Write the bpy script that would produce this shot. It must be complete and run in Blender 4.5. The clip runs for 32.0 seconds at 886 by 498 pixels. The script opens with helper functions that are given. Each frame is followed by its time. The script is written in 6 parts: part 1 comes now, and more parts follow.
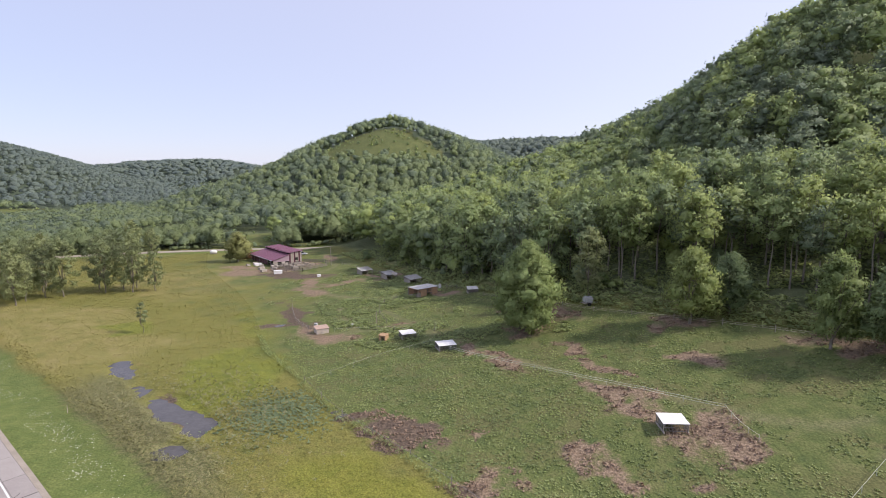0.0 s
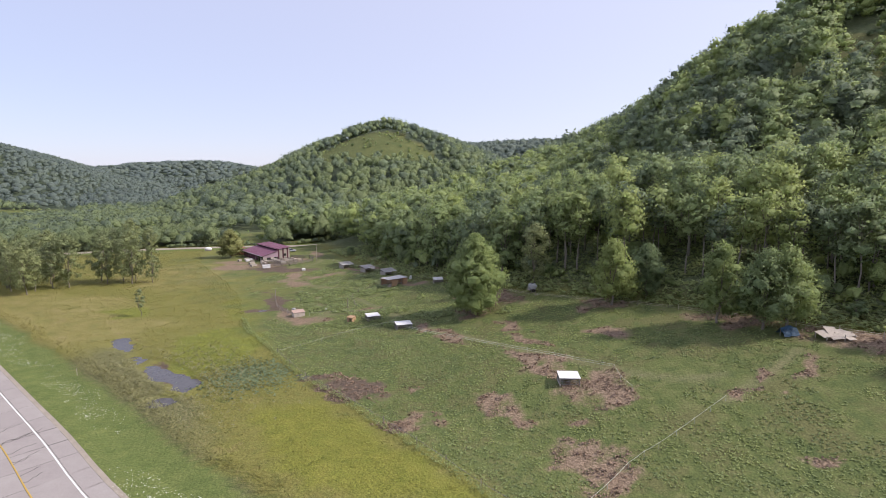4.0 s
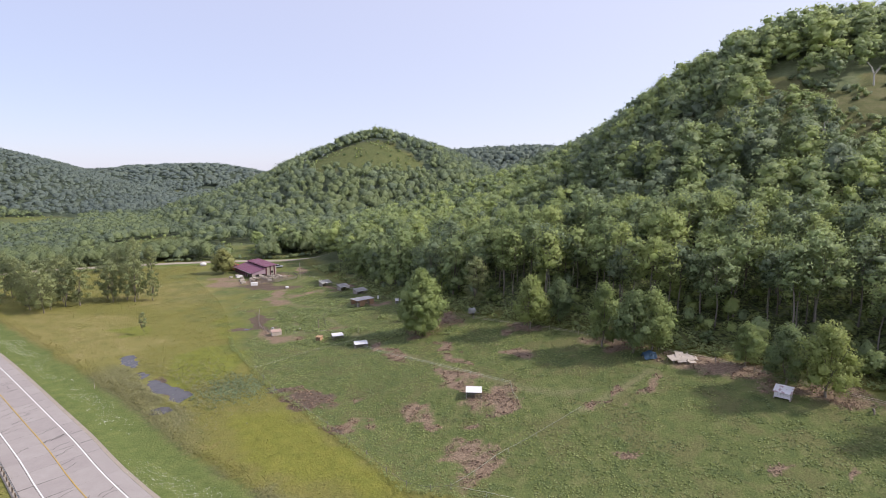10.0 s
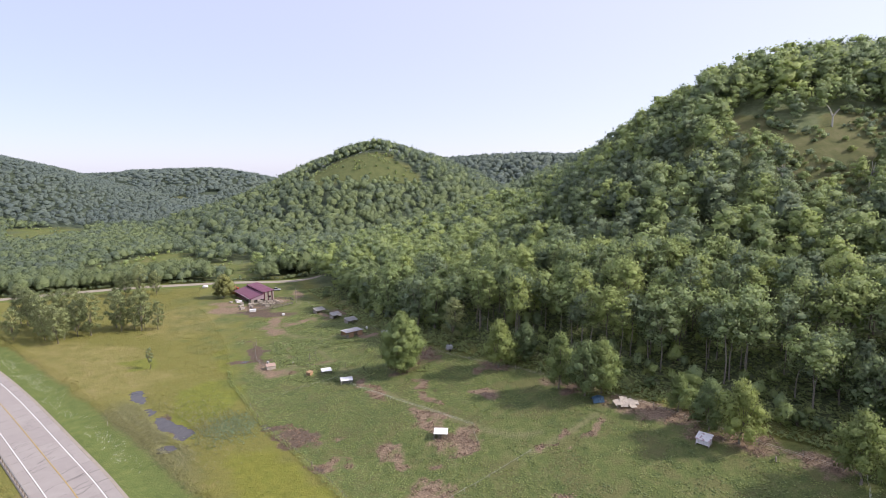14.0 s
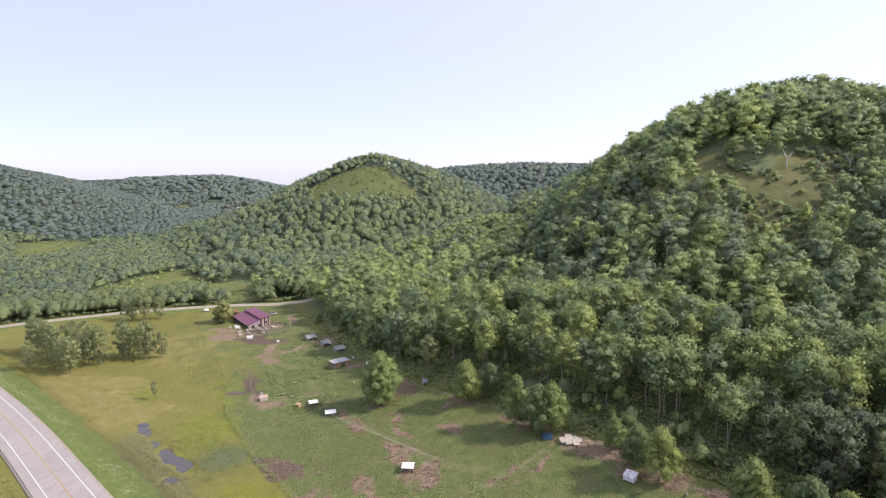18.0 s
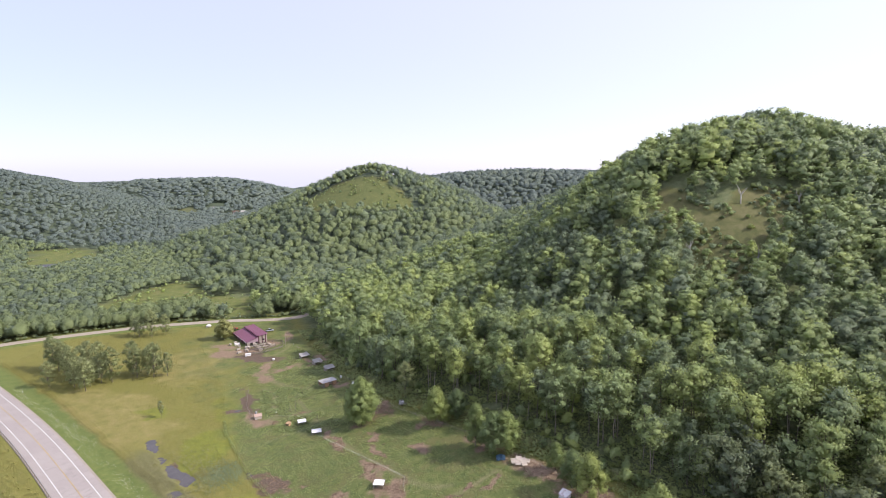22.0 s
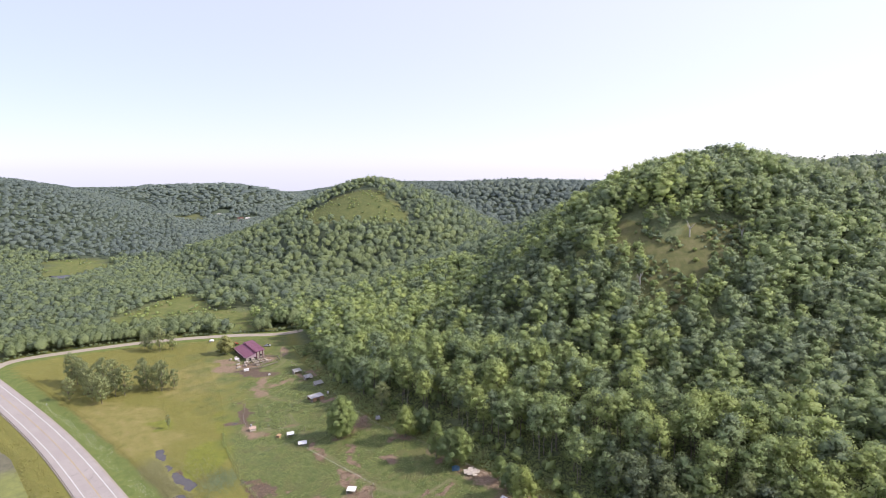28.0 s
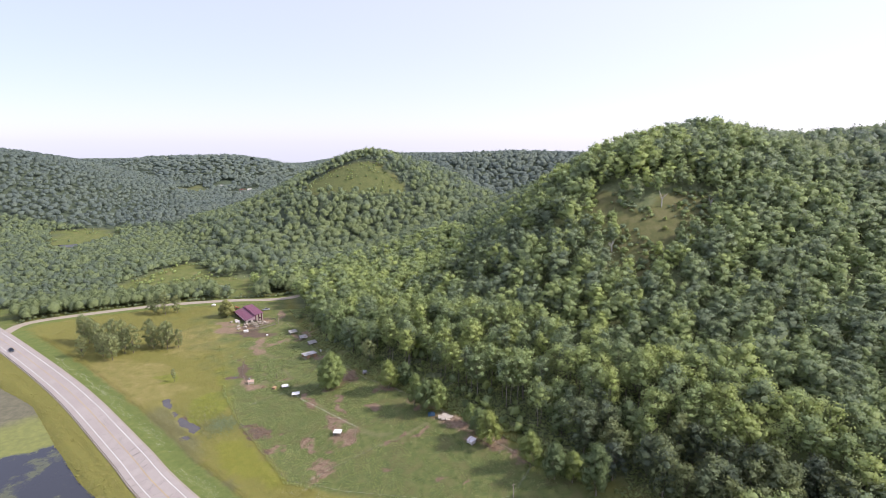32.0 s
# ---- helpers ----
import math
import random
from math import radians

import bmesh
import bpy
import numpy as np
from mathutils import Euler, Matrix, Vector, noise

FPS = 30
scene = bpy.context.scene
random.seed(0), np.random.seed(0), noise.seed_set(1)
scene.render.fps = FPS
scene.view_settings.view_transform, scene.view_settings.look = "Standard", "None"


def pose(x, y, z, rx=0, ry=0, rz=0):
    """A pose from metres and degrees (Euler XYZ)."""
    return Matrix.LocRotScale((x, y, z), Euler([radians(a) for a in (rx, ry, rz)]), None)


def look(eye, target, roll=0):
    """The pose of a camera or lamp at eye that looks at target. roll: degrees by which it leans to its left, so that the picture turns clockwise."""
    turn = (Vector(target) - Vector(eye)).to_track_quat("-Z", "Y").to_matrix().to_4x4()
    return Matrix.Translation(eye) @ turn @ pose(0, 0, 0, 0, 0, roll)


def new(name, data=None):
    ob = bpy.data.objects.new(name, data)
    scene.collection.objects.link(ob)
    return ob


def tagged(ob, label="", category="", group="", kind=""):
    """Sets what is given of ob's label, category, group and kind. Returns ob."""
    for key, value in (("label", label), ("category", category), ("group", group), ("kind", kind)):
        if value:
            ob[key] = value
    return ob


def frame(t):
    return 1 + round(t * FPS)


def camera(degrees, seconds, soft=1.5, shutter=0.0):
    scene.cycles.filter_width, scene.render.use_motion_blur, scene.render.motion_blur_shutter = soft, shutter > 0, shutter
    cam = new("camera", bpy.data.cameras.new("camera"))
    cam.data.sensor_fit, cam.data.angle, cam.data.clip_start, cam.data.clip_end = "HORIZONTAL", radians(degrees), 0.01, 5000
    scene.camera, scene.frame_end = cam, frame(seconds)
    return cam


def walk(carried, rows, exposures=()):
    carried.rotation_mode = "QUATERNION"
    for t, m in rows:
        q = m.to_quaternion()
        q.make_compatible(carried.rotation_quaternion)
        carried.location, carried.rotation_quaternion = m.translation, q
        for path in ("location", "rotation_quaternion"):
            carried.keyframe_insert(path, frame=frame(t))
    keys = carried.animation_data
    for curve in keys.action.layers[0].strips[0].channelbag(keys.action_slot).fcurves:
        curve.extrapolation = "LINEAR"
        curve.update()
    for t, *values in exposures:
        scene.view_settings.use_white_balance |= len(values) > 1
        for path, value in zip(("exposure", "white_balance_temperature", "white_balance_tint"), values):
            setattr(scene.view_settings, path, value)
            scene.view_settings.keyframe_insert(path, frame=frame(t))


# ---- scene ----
# ---- camera and its flight: seconds, place, yaw, pitch, roll ----
PATH = [
    (0, -12.43, 22.41, 31.09, 0.00, -7.98, -0.05),
    (1, -10.31, 18.93, 31.12, -0.03, -7.92, -0.06),
    (2, -8.13, 15.54, 31.22, -0.01, -7.92, -0.05),
    (3, -5.98, 12.11, 31.25, 0.04, -7.89, -0.04),
    (3.5, -4.94, 10.21, 31.25, 0.03, -7.86, -0.03),
    (5.5, -0.97, 2.06, 31.73, -0.05, -7.85, 0.05),
    (6, 0.00, 0.03, 32.11, -0.07, -7.86, 0.07),
    (7, 2.18, -3.79, 33.66, -0.12, -7.83, 0.10),
    (8, 4.20, -7.25, 36.01, -0.12, -7.89, 0.05),
    (9, 6.10, -10.26, 39.07, -0.11, -7.98, -0.04),
    (10, 7.83, -12.88, 42.65, -0.11, -8.04, -0.09),
    (11, 9.48, -15.61, 46.36, -0.05, -8.05, -0.05),
    (12, 10.97, -18.28, 49.92, -0.01, -8.12, -0.04),
    (13, 12.64, -21.23, 53.33, 0.07, -8.12, -0.06),
    (14, 14.42, -24.34, 56.86, 0.16, -8.16, -0.02),
    (14.5, 15.37, -25.99, 58.65, 0.20, -8.14, -0.01),
    (16.5, 19.50, -32.85, 66.08, 0.32, -8.04, 0.07),
    (17, 20.63, -34.61, 68.14, 0.39, -8.03, 0.09),
    (18, 23.09, -38.39, 72.63, 0.45, -8.09, 0.08),
    (19, 25.64, -42.53, 77.22, 0.56, -8.13, 0.06),
    (20, 28.28, -46.93, 81.61, 0.66, -8.33, 0.04),
    (21, 30.99, -51.48, 85.55, 0.76, -8.45, 0.02),
    (22, 33.65, -55.80, 89.19, 0.92, -8.45, 0.02),
    (23, 36.29, -59.92, 92.75, 1.04, -8.44, 0.02),
    (24, 38.59, -63.85, 96.60, 1.14, -8.54, 0.01),
    (25, 40.84, -67.67, 100.26, 1.24, -8.56, 0.01),
    (25.5, 41.97, -69.59, 101.76, 1.29, -8.50, 0.01),
    (27.5, 46.73, -77.63, 106.26, 1.49, -8.48, -0.05),
    (28, 47.88, -79.64, 106.94, 1.54, -8.45, -0.06),
    (28.5, 48.94, -81.67, 107.23, 1.58, -7.89, -0.07),
    (29, 50.01, -83.73, 107.30, 1.61, -6.87, -0.05),
    (29.5, 51.18, -85.85, 107.25, 1.64, -7.08, -0.02),
    (30, 52.45, -87.94, 107.21, 1.68, -7.76, -0.00),
    (30.5, 53.83, -89.98, 107.22, 1.74, -8.63, -0.02),
    (31, 55.26, -91.96, 107.34, 1.83, -9.55, -0.04),
    (31.5, 56.73, -93.89, 107.55, 1.92, -10.52, -0.07),
    (32, 58.24, -95.76, 107.80, 1.98, -11.49, -0.09),
]
cam = camera(80.0, 32.0, soft=0.5)
walk(cam, [(t, pose(x, y, z, 90 + pitch, roll, yaw)) for t, x, y, z, yaw, pitch, roll in PATH],
     exposures=[(0, 1.0, 6500, 12), (10, 1.0, 6500, 12), (14, 1.12, 6500, 12), (20, 1.26, 6500, 13), (28.5, 1.27, 6500, 13), (29.2, 1.2, 6500, 13), (30, 1.04, 6500, 13), (30.7, 1.22, 6500, 13), (32, 1.25, 6500, 13)])

# ---- sky and sun ----
SUN_EL, SUN_AZ = radians(39), radians(93)      # azimuth from +y towards +x
world = bpy.data.worlds.new("sky")
scene.world = world
world.use_nodes = True
wn = world.node_tree.nodes
wl = world.node_tree.links
sky = wn.new("ShaderNodeTexSky")
sky.sky_type = "NISHITA"
sky.sun_disc = False
sky.sun_elevation, sky.sun_rotation = SUN_EL, SUN_AZ
sky.air_density, sky.dust_density, sky.ozone_density = 1.0, 0.4, 1.0
bg = wn["Background"]
bg.inputs["Strength"].default_value = 0.115
haze = wn.new("ShaderNodeMix")                   # thin summer haze over the whole sky
haze.data_type = "RGBA"
haze.inputs[0].default_value = 0.78
sky_dir = wn.new("ShaderNodeTexCoord")
to_sun = wn.new("ShaderNodeVectorMath")
to_sun.operation = "DOT_PRODUCT"
to_sun.inputs[1].default_value = (math.sin(SUN_AZ) * math.cos(SUN_EL), math.cos(SUN_AZ) * math.cos(SUN_EL), math.sin(SUN_EL))
wl.new(sky_dir.outputs["Generated"], to_sun.inputs[0])
glow = wn.new("ShaderNodeMapRange")
glow.inputs[1].default_value, glow.inputs[2].default_value = -0.5, 0.75
wl.new(to_sun.outputs["Value"], glow.inputs[0])
tone = wn.new("ShaderNodeMix")                   # the haze is whiter and brighter towards the sun
tone.data_type = "RGBA"
tone.inputs[6].default_value = (2.5, 2.66, 3.8, 1)
tone.inputs[7].default_value = (3.7, 3.65, 4.45, 1)
wl.new(glow.outputs[0], tone.inputs[0])
wl.new(tone.outputs[2], haze.inputs[7])
wl.new(sky.outputs["Color"], haze.inputs[6])
wl.new(haze.outputs[2], bg.inputs["Color"])

sun_data = bpy.data.lights.new("sun", "SUN")
sun_data.energy, sun_data.angle, sun_data.color = 2.15, radians(3.5), (1.0, 0.93, 0.82)
sun = new("sun", sun_data)
sun_dir = Vector((math.sin(SUN_AZ) * math.cos(SUN_EL), math.cos(SUN_AZ) * math.cos(SUN_EL), math.sin(SUN_EL)))
sun.matrix_basis = look(sun_dir * 400, (0, 0, 0))

# ---- materials ----
def material(name, rough=0.9, metal=0.0, spec=0.3):
    m = bpy.data.materials.new(name)
    m.use_nodes = True
    b = m.node_tree.nodes["Principled BSDF"]
    b.inputs["Roughness"].default_value = rough
    b.inputs["Metallic"].default_value = metal
    b.inputs["Specular IOR Level"].default_value = spec
    return m, m.node_tree.nodes, m.node_tree.links, b


def mix_rgb(n, l, fac, a, b, blend="MIX"):
    m = n.new("ShaderNodeMix")
    m.data_type, m.blend_type = "RGBA", blend
    for sock, v in ((m.inputs[0], fac), (m.inputs[6], a), (m.inputs[7], b)):
        if isinstance(v, bpy.types.NodeSocket):
            l.new(v, sock)
        elif isinstance(v, (int, float)):
            sock.default_value = v
        else:
            sock.default_value = (*v, 1)
    return m.outputs[2]


def math_node(n, l, op, a, b=0.0, c=None):
    m = n.new("ShaderNodeMath")
    m.operation = op
    for sock, v in zip(m.inputs, (a, b, c)):
        if v is None:
            continue
        if isinstance(v, bpy.types.NodeSocket):
            l.new(v, sock)
        else:
            sock.default_value = v
    return m.outputs[0]


def noise_node(n, l, scale, detail=3.0, rough=0.55, vec=None, world_space=True):
    t = n.new("ShaderNodeTexNoise")
    t.inputs["Scale"].default_value = scale
    t.inputs["Detail"].default_value = detail
    t.inputs["Roughness"].default_value = rough
    if vec is None:
        if world_space:
            vec = n.new("ShaderNodeNewGeometry").outputs["Position"]
        else:
            vec = n.new("ShaderNodeTexCoord").outputs["Object"]
    l.new(vec, t.inputs["Vector"])
    return t.outputs["Fac"]


def ramp(n, l, fac, stops):
    r = n.new("ShaderNodeValToRGB")
    while len(r.color_ramp.elements) < len(stops):
        r.color_ramp.elements.new(0.5)
    for e, (p, c) in zip(r.color_ramp.elements, stops):
        e.position = p
        e.color = (*c, 1) if len(c) == 3 else c
    l.new(fac, r.inputs[0])
    return r.outputs["Color"]


def step_node(n, l, value, lo, hi):
    m = n.new("ShaderNodeMapRange")
    m.interpolation_type = "SMOOTHSTEP"
    l.new(value, m.inputs[0])
    m.inputs[1].default_value, m.inputs[2].default_value = lo, hi
    return m.outputs[0]


def attr(n, name):
    a = n.new("ShaderNodeAttribute")
    a.attribute_name = name
    return a.outputs["Fac"]


def bump(n, l, b, height, strength=0.4, distance=0.05):
    k = n.new("ShaderNodeBump")
    k.inputs["Strength"].default_value, k.inputs["Distance"].default_value = strength, distance
    l.new(height, k.inputs["Height"])
    l.new(k.outputs["Normal"], b.inputs["Normal"])


def plain(name, color, rough=0.8, metal=0.0, vary=0.25, scale=3.0, spec=0.3, bump_size=0.0):
    """A paint, wood or metal with two scales of wear."""
    m, n, l, b = material(name, rough, metal, spec)
    f1, f2 = noise_node(n, l, scale, 4, world_space=False), noise_node(n, l, scale * 7, 3, world_space=False)
    f = math_node(n, l, "MULTIPLY_ADD", f2, 0.5, math_node(n, l, "MULTIPLY", f1, 0.5))
    dark = tuple(c * (1 - vary) for c in color)
    light = tuple(min(1, c * (1 + vary * 0.6)) for c in color)
    l.new(ramp(n, l, f, [(0.3, dark), (0.7, light)]), b.inputs["Base Color"])
    if bump_size:
        bump(n, l, b, f2, 0.5, bump_size)
    return m


def leaf_material(name, dark, mid, light, per_object):
    """Foliage: tone by tree, by clump and by single leaf, with light coming through."""
    m, n, l, b = material(name, 0.62, 0, 0.25)
    if per_object:
        tone = n.new("ShaderNodeObjectInfo").outputs["Random"]
    else:
        tone = attr(n, "tint")
    leaf = n.new("ShaderNodeNewGeometry").outputs["Random Per Island"]
    clump = noise_node(n, l, 1.3, 5, 0.85)
    f = math_node(n, l, "MULTIPLY_ADD", tone, 0.85, math_node(n, l, "MULTIPLY_ADD", leaf, 0.2, -0.26))
    f = math_node(n, l, "MULTIPLY_ADD", clump, 0.6, f)
    col = ramp(n, l, f, [(0.2, dark), (0.5, mid), (0.85, light)])
    l.new(col, b.inputs["Base Color"])
    tr = n.new("ShaderNodeBsdfTranslucent")
    l.new(col, tr.inputs["Color"])
    bump(n, l, b, noise_node(n, l, 1.7, 4, 0.8), 0.8, 0.7)
    l.new(b.inputs["Normal"].links[0].from_socket, tr.inputs["Normal"])
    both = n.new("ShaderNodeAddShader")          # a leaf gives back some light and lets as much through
    l.new(b.outputs[0], both.inputs[0])
    l.new(tr.outputs[0], both.inputs[1])
    l.new(both.outputs[0], n["Material Output"].inputs["Surface"])
    return m


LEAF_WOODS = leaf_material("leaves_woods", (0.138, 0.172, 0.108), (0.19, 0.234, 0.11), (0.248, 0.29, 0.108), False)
LEAF_TREE = leaf_material("leaves_tree", (0.128, 0.168, 0.082), (0.17, 0.215, 0.084), (0.222, 0.256, 0.088), True)
LEAF_STAND = leaf_material("leaves_stand", (0.148, 0.186, 0.11), (0.2, 0.248, 0.112), (0.262, 0.302, 0.115), True)
# blue-grey distance haze is painted into these two leaf colours
LEAF_FAR_HAZED = leaf_material("leaves_far_hazed", (0.094, 0.12, 0.09), (0.118, 0.15, 0.09), (0.155, 0.186, 0.088), False)
LEAF_RIDGE_HAZED = leaf_material("leaves_ridge_hazed", (0.08, 0.103, 0.1), (0.1, 0.126, 0.11), (0.125, 0.15, 0.114), False)
LEAF_WILLOW = leaf_material("leaves_willow", (0.165, 0.19, 0.098), (0.195, 0.22, 0.108), (0.23, 0.25, 0.12), True)
LEAF_GOLD = leaf_material("leaves_gold", (0.195, 0.2, 0.078), (0.22, 0.222, 0.085), (0.25, 0.245, 0.098), True)
# darker copy of the stand leaves: dimmer light put into the colour
LEAF_STAND_DARK = leaf_material("leaves_stand_dark", (0.088, 0.112, 0.078), (0.117, 0.145, 0.082), (0.158, 0.183, 0.086), True)
LEAF_WEED = leaf_material("leaves_weed", (0.142, 0.172, 0.076), (0.182, 0.216, 0.088), (0.225, 0.252, 0.104), False)
BARK = plain("bark", (0.23, 0.2, 0.165), 0.95, vary=0.4, scale=1.2, bump_size=0.03)
DEADWOOD = plain("deadwood", (0.5, 0.47, 0.42), 0.9, vary=0.3, scale=1.5)

# ---- terrain ----
def sstep(a, b, x):
    t = np.clip((x - a) / (b - a), 0, 1)
    return t * t * (3 - 2 * t)
FOOT = [(220, -90), (140, 0), (82, 58), (15, 122), (-8, 150), (-46, 214), (-74, 268), (-120, 340), (-190, 440), (-330, 640), (-560, 1000), (-900, 1500), (-1900, 3000)]
def polyline_signed(x, y, line):
    """Distance to a polyline, positive on its right-hand side."""
    best = np.full(np.shape(x), 1e9)
    sign = np.ones(np.shape(x))
    for (ax, ay), (bx, by) in zip(line, line[1:]):
        dx, dy = bx - ax, by - ay
        u = np.clip(((x - ax) * dx + (y - ay) * dy) / (dx * dx + dy * dy), 0, 1)
        d = np.hypot(x - ax - u * dx, y - ay - u * dy)
        near = d < best
        best = np.where(near, d, best)
        sign = np.where(near, np.where((x - ax) * dy - (y - ay) * dx > 0, 1, -1), sign)
    return best * sign
# ax, ay, bx, by, height a, height b, reach, sharpness
HILLS = [
    (236, 294, 424, 315, 110, 108, 317, 0.24),
    (-74, 646, -60, 686, 92, 86, 256, 0.48),
    (-26, 701, 130, 898, 31, 69, 204, 0.17),
    (27, 923, 522, 907, 77, 93, 344, 0.0),
    (-752, 728, -857, 980, 91, 83, 404, 0.0),
    (-1173, 1561, -630, 1402, 62, 74, 455, 0.0),
    (-323, 2563, 300, 2501, 60, 63, 552, 0.07),
    (-1600, 300, -1800, 600, 90, 90, 600, 0.0),
    (889, 300, 1400, 900, 110, 110, 608, 0.0),
    (-782, 751, -559, 1047, 89, 14, 258, 0.0),
]
# bumps that fit the slopes to the camera's skyline: x, y, rise, width
SKYLINE_BUMPS = [(60, 110, -4.5, 42), (60, 160, 2, 42), (60, 210, -3.7, 42), (60, 260, -17.4, 42), (110, 110, -5.6, 42), (110, 160, -2.5, 42), (110, 210, 13, 42), (110, 260, 5.9, 42), (110, 310, -2.7, 42),
          (160, 210, 7.6, 42), (160, 310, -11.7, 42), (210, 110, -3.9, 42), (210, 160, -2.6, 42), (210, 260, 5.9, 42), (210, 310, 3, 42), (260, 110, -2.4, 42), (260, 160, -2.1, 42), (260, 310, -7.2, 42),
          (-220, 680, -2.9, 90), (-100, 580, -3.2, 90), (20, 480, 3.6, 90), (20, 680, 2.8, 90), (140, 480, 3.1, 90)]
def height(x, y):
    x = np.asarray(x, float); y = np.asarray(y, float)
    z = -0.012 * np.clip(y - 100, 0, 1500)
    sd = polyline_signed(x, y, FOOT)
    k = 1 - 0.85 * sstep(70, 190, y)
    z = z + k * 8.8 * np.clip((sd + 47) / 47, 0, 1.2) ** (1.05 + 0.85 * sstep(80, 115, y))
    hills = np.zeros(np.shape(x))
    foot = sstep(-3, 32, sd)
    for ax, ay, bx, by, ha, hb, reach, sharp in HILLS:
        dx, dy = bx - ax, by - ay
        u = np.clip(((x - ax) * dx + (y - ay) * dy) / (dx * dx + dy * dy), 0, 1)
        d = np.clip(np.hypot(x - ax - u * dx, y - ay - u * dy) / reach, 0, 1)
        h = (ha + (hb - ha) * u) * ((1 - sharp) * (0.5 + 0.5 * np.cos(np.pi * d)) + sharp * (1 - d) ** 1.3)
        h = h * foot if ay < 400 and ax > 0 else h
        hills = np.maximum(hills, h) + 0.12 * np.minimum(hills, h)
    slope = np.clip(sd / 25, 0, 1)
    for kx, ky, rise, wide in SKYLINE_BUMPS:
        hills = hills + slope * rise * np.exp(-((x - kx) ** 2 + (y - ky) ** 2) / (2 * wide * wide))
    return z + hills - 0.06 * np.clip(np.hypot(x, y) - 2900, 0, None)     # ground bent down past the last ridges, to stay out of the camera's view


ROAD = [(152, -95.6), (61.9, -24.0), (-28.4, 43.3), (-59.1, 69.0), (-109.7, 110.7), (-167.3, 152.9), (-228, 194.6), (-300, 238), (-420, 302), (-620, 392)]  # middle of the highway
LANE = [(-204, 183), (-207, 197), (-202, 207), (-183, 220.5), (-153.5, 238), (-130, 247.5), (-100, 256), (-76, 259), (-60, 268), (-52, 290)]  # middle of the side road
PASTURE_EDGE = [(120, 33), (74, 40.2), (44, 43.4), (29, 46.8), (18.7, 49.0), (9.1, 52.6), (3, 54), (-7, 66.7), (-16, 77), (-25.5, 87.4), (-33, 98), (-44.5, 115), (-50, 128), (-56, 142), (-71, 169), (-95, 205), (-110, 240)]
POND = [(-250, 165), (-190, 143), (-146, 118), (-119, 103.5), (-103.5, 89.5), (-84.5, 72.5), (-66.5, 57), (-51.5, 46.3), (-30, 30), (20, -12), (62, -46), (140, -108), (250, -200)]   # east shore
POND_AREA = POND + [(190, -300), (60, -300), (-70, -220), (-190, -130), (-270, -30), (-330, 70), (-330, 150)]


def smooth_line(line, step=3.0):
    """A rounded polyline through the given points with even steps."""
    p = np.array(line, float)
    q = np.vstack([2 * p[0] - p[1], p, 2 * p[-1] - p[-2]])
    out = []
    for i in range(1, len(q) - 2):
        n = max(2, int(np.hypot(*(q[i + 1] - q[i])) / step))
        for k in range(n):
            t = k / n
            out.append(0.5 * (2 * q[i] + (q[i + 1] - q[i - 1]) * t + (2 * q[i - 1] - 5 * q[i] + 4 * q[i + 1] - q[i + 2]) * t * t
                              + (3 * q[i] - q[i - 1] - 3 * q[i + 1] + q[i + 2]) * t ** 3))
    out.append(p[-1])
    return np.array(out)


ROAD_S = smooth_line(ROAD, 6)
LANE_S = smooth_line(LANE, 4)


def hash_noise(x, y, scale, seed=0):
    """Smooth value noise on arrays, 0 to 1."""
    rng = np.random.RandomState(seed)
    table = rng.rand(64, 64)
    u, v = np.asarray(x) / scale + 1000, np.asarray(y) / scale + 1000
    i, j = np.floor(u).astype(int), np.floor(v).astype(int)
    f, g = u - i, v - j
    f, g = f * f * (3 - 2 * f), g * g * (3 - 2 * g)
    a, b, c, d = table[i % 64, j % 64], table[(i + 1) % 64, j % 64], table[i % 64, (j + 1) % 64], table[(i + 1) % 64, (j + 1) % 64]
    return (a * (1 - f) + b * f) * (1 - g) + (c * (1 - f) + d * f) * g


def ellipse(x, y, cx, cy, rx, ry, turn=0):
    """1 at the middle, 0.5 on the rim, 0 at twice the radius."""
    c, s = math.cos(radians(turn)), math.sin(radians(turn))
    u, v = ((x - cx) * c + (y - cy) * s) / rx, (-(x - cx) * s + (y - cy) * c) / ry
    return np.clip(1 - 0.5 * np.hypot(u, v), 0, 1)


PUDDLES = [(-47.3, 88.2, 9.8, 2.5, -41), (-64, 104, 5.8, 1.4, -54), (-57, 96.6, 4.0, 1.0, -45), (-43.6, 78.8, 2.6, 1.4, -10), (-25.5, 88.6, 1.5, 0.7, -40), (-46.9, 130.2, 2.0, 0.8, 15)]


def inside(x, y, poly):
    """Distance to a closed outline, positive within it."""
    ring = list(poly) + [poly[0]]
    d = np.abs(polyline_signed(x, y, ring))
    odd = np.zeros(np.shape(x), bool)
    for (ax, ay), (bx, by) in zip(ring, ring[1:]):
        if ay != by:
            odd ^= ((ay > y) != (by > y)) & (x < (bx - ax) * (y - ay) / (by - ay) + ax)
    return np.where(odd, d, -d)


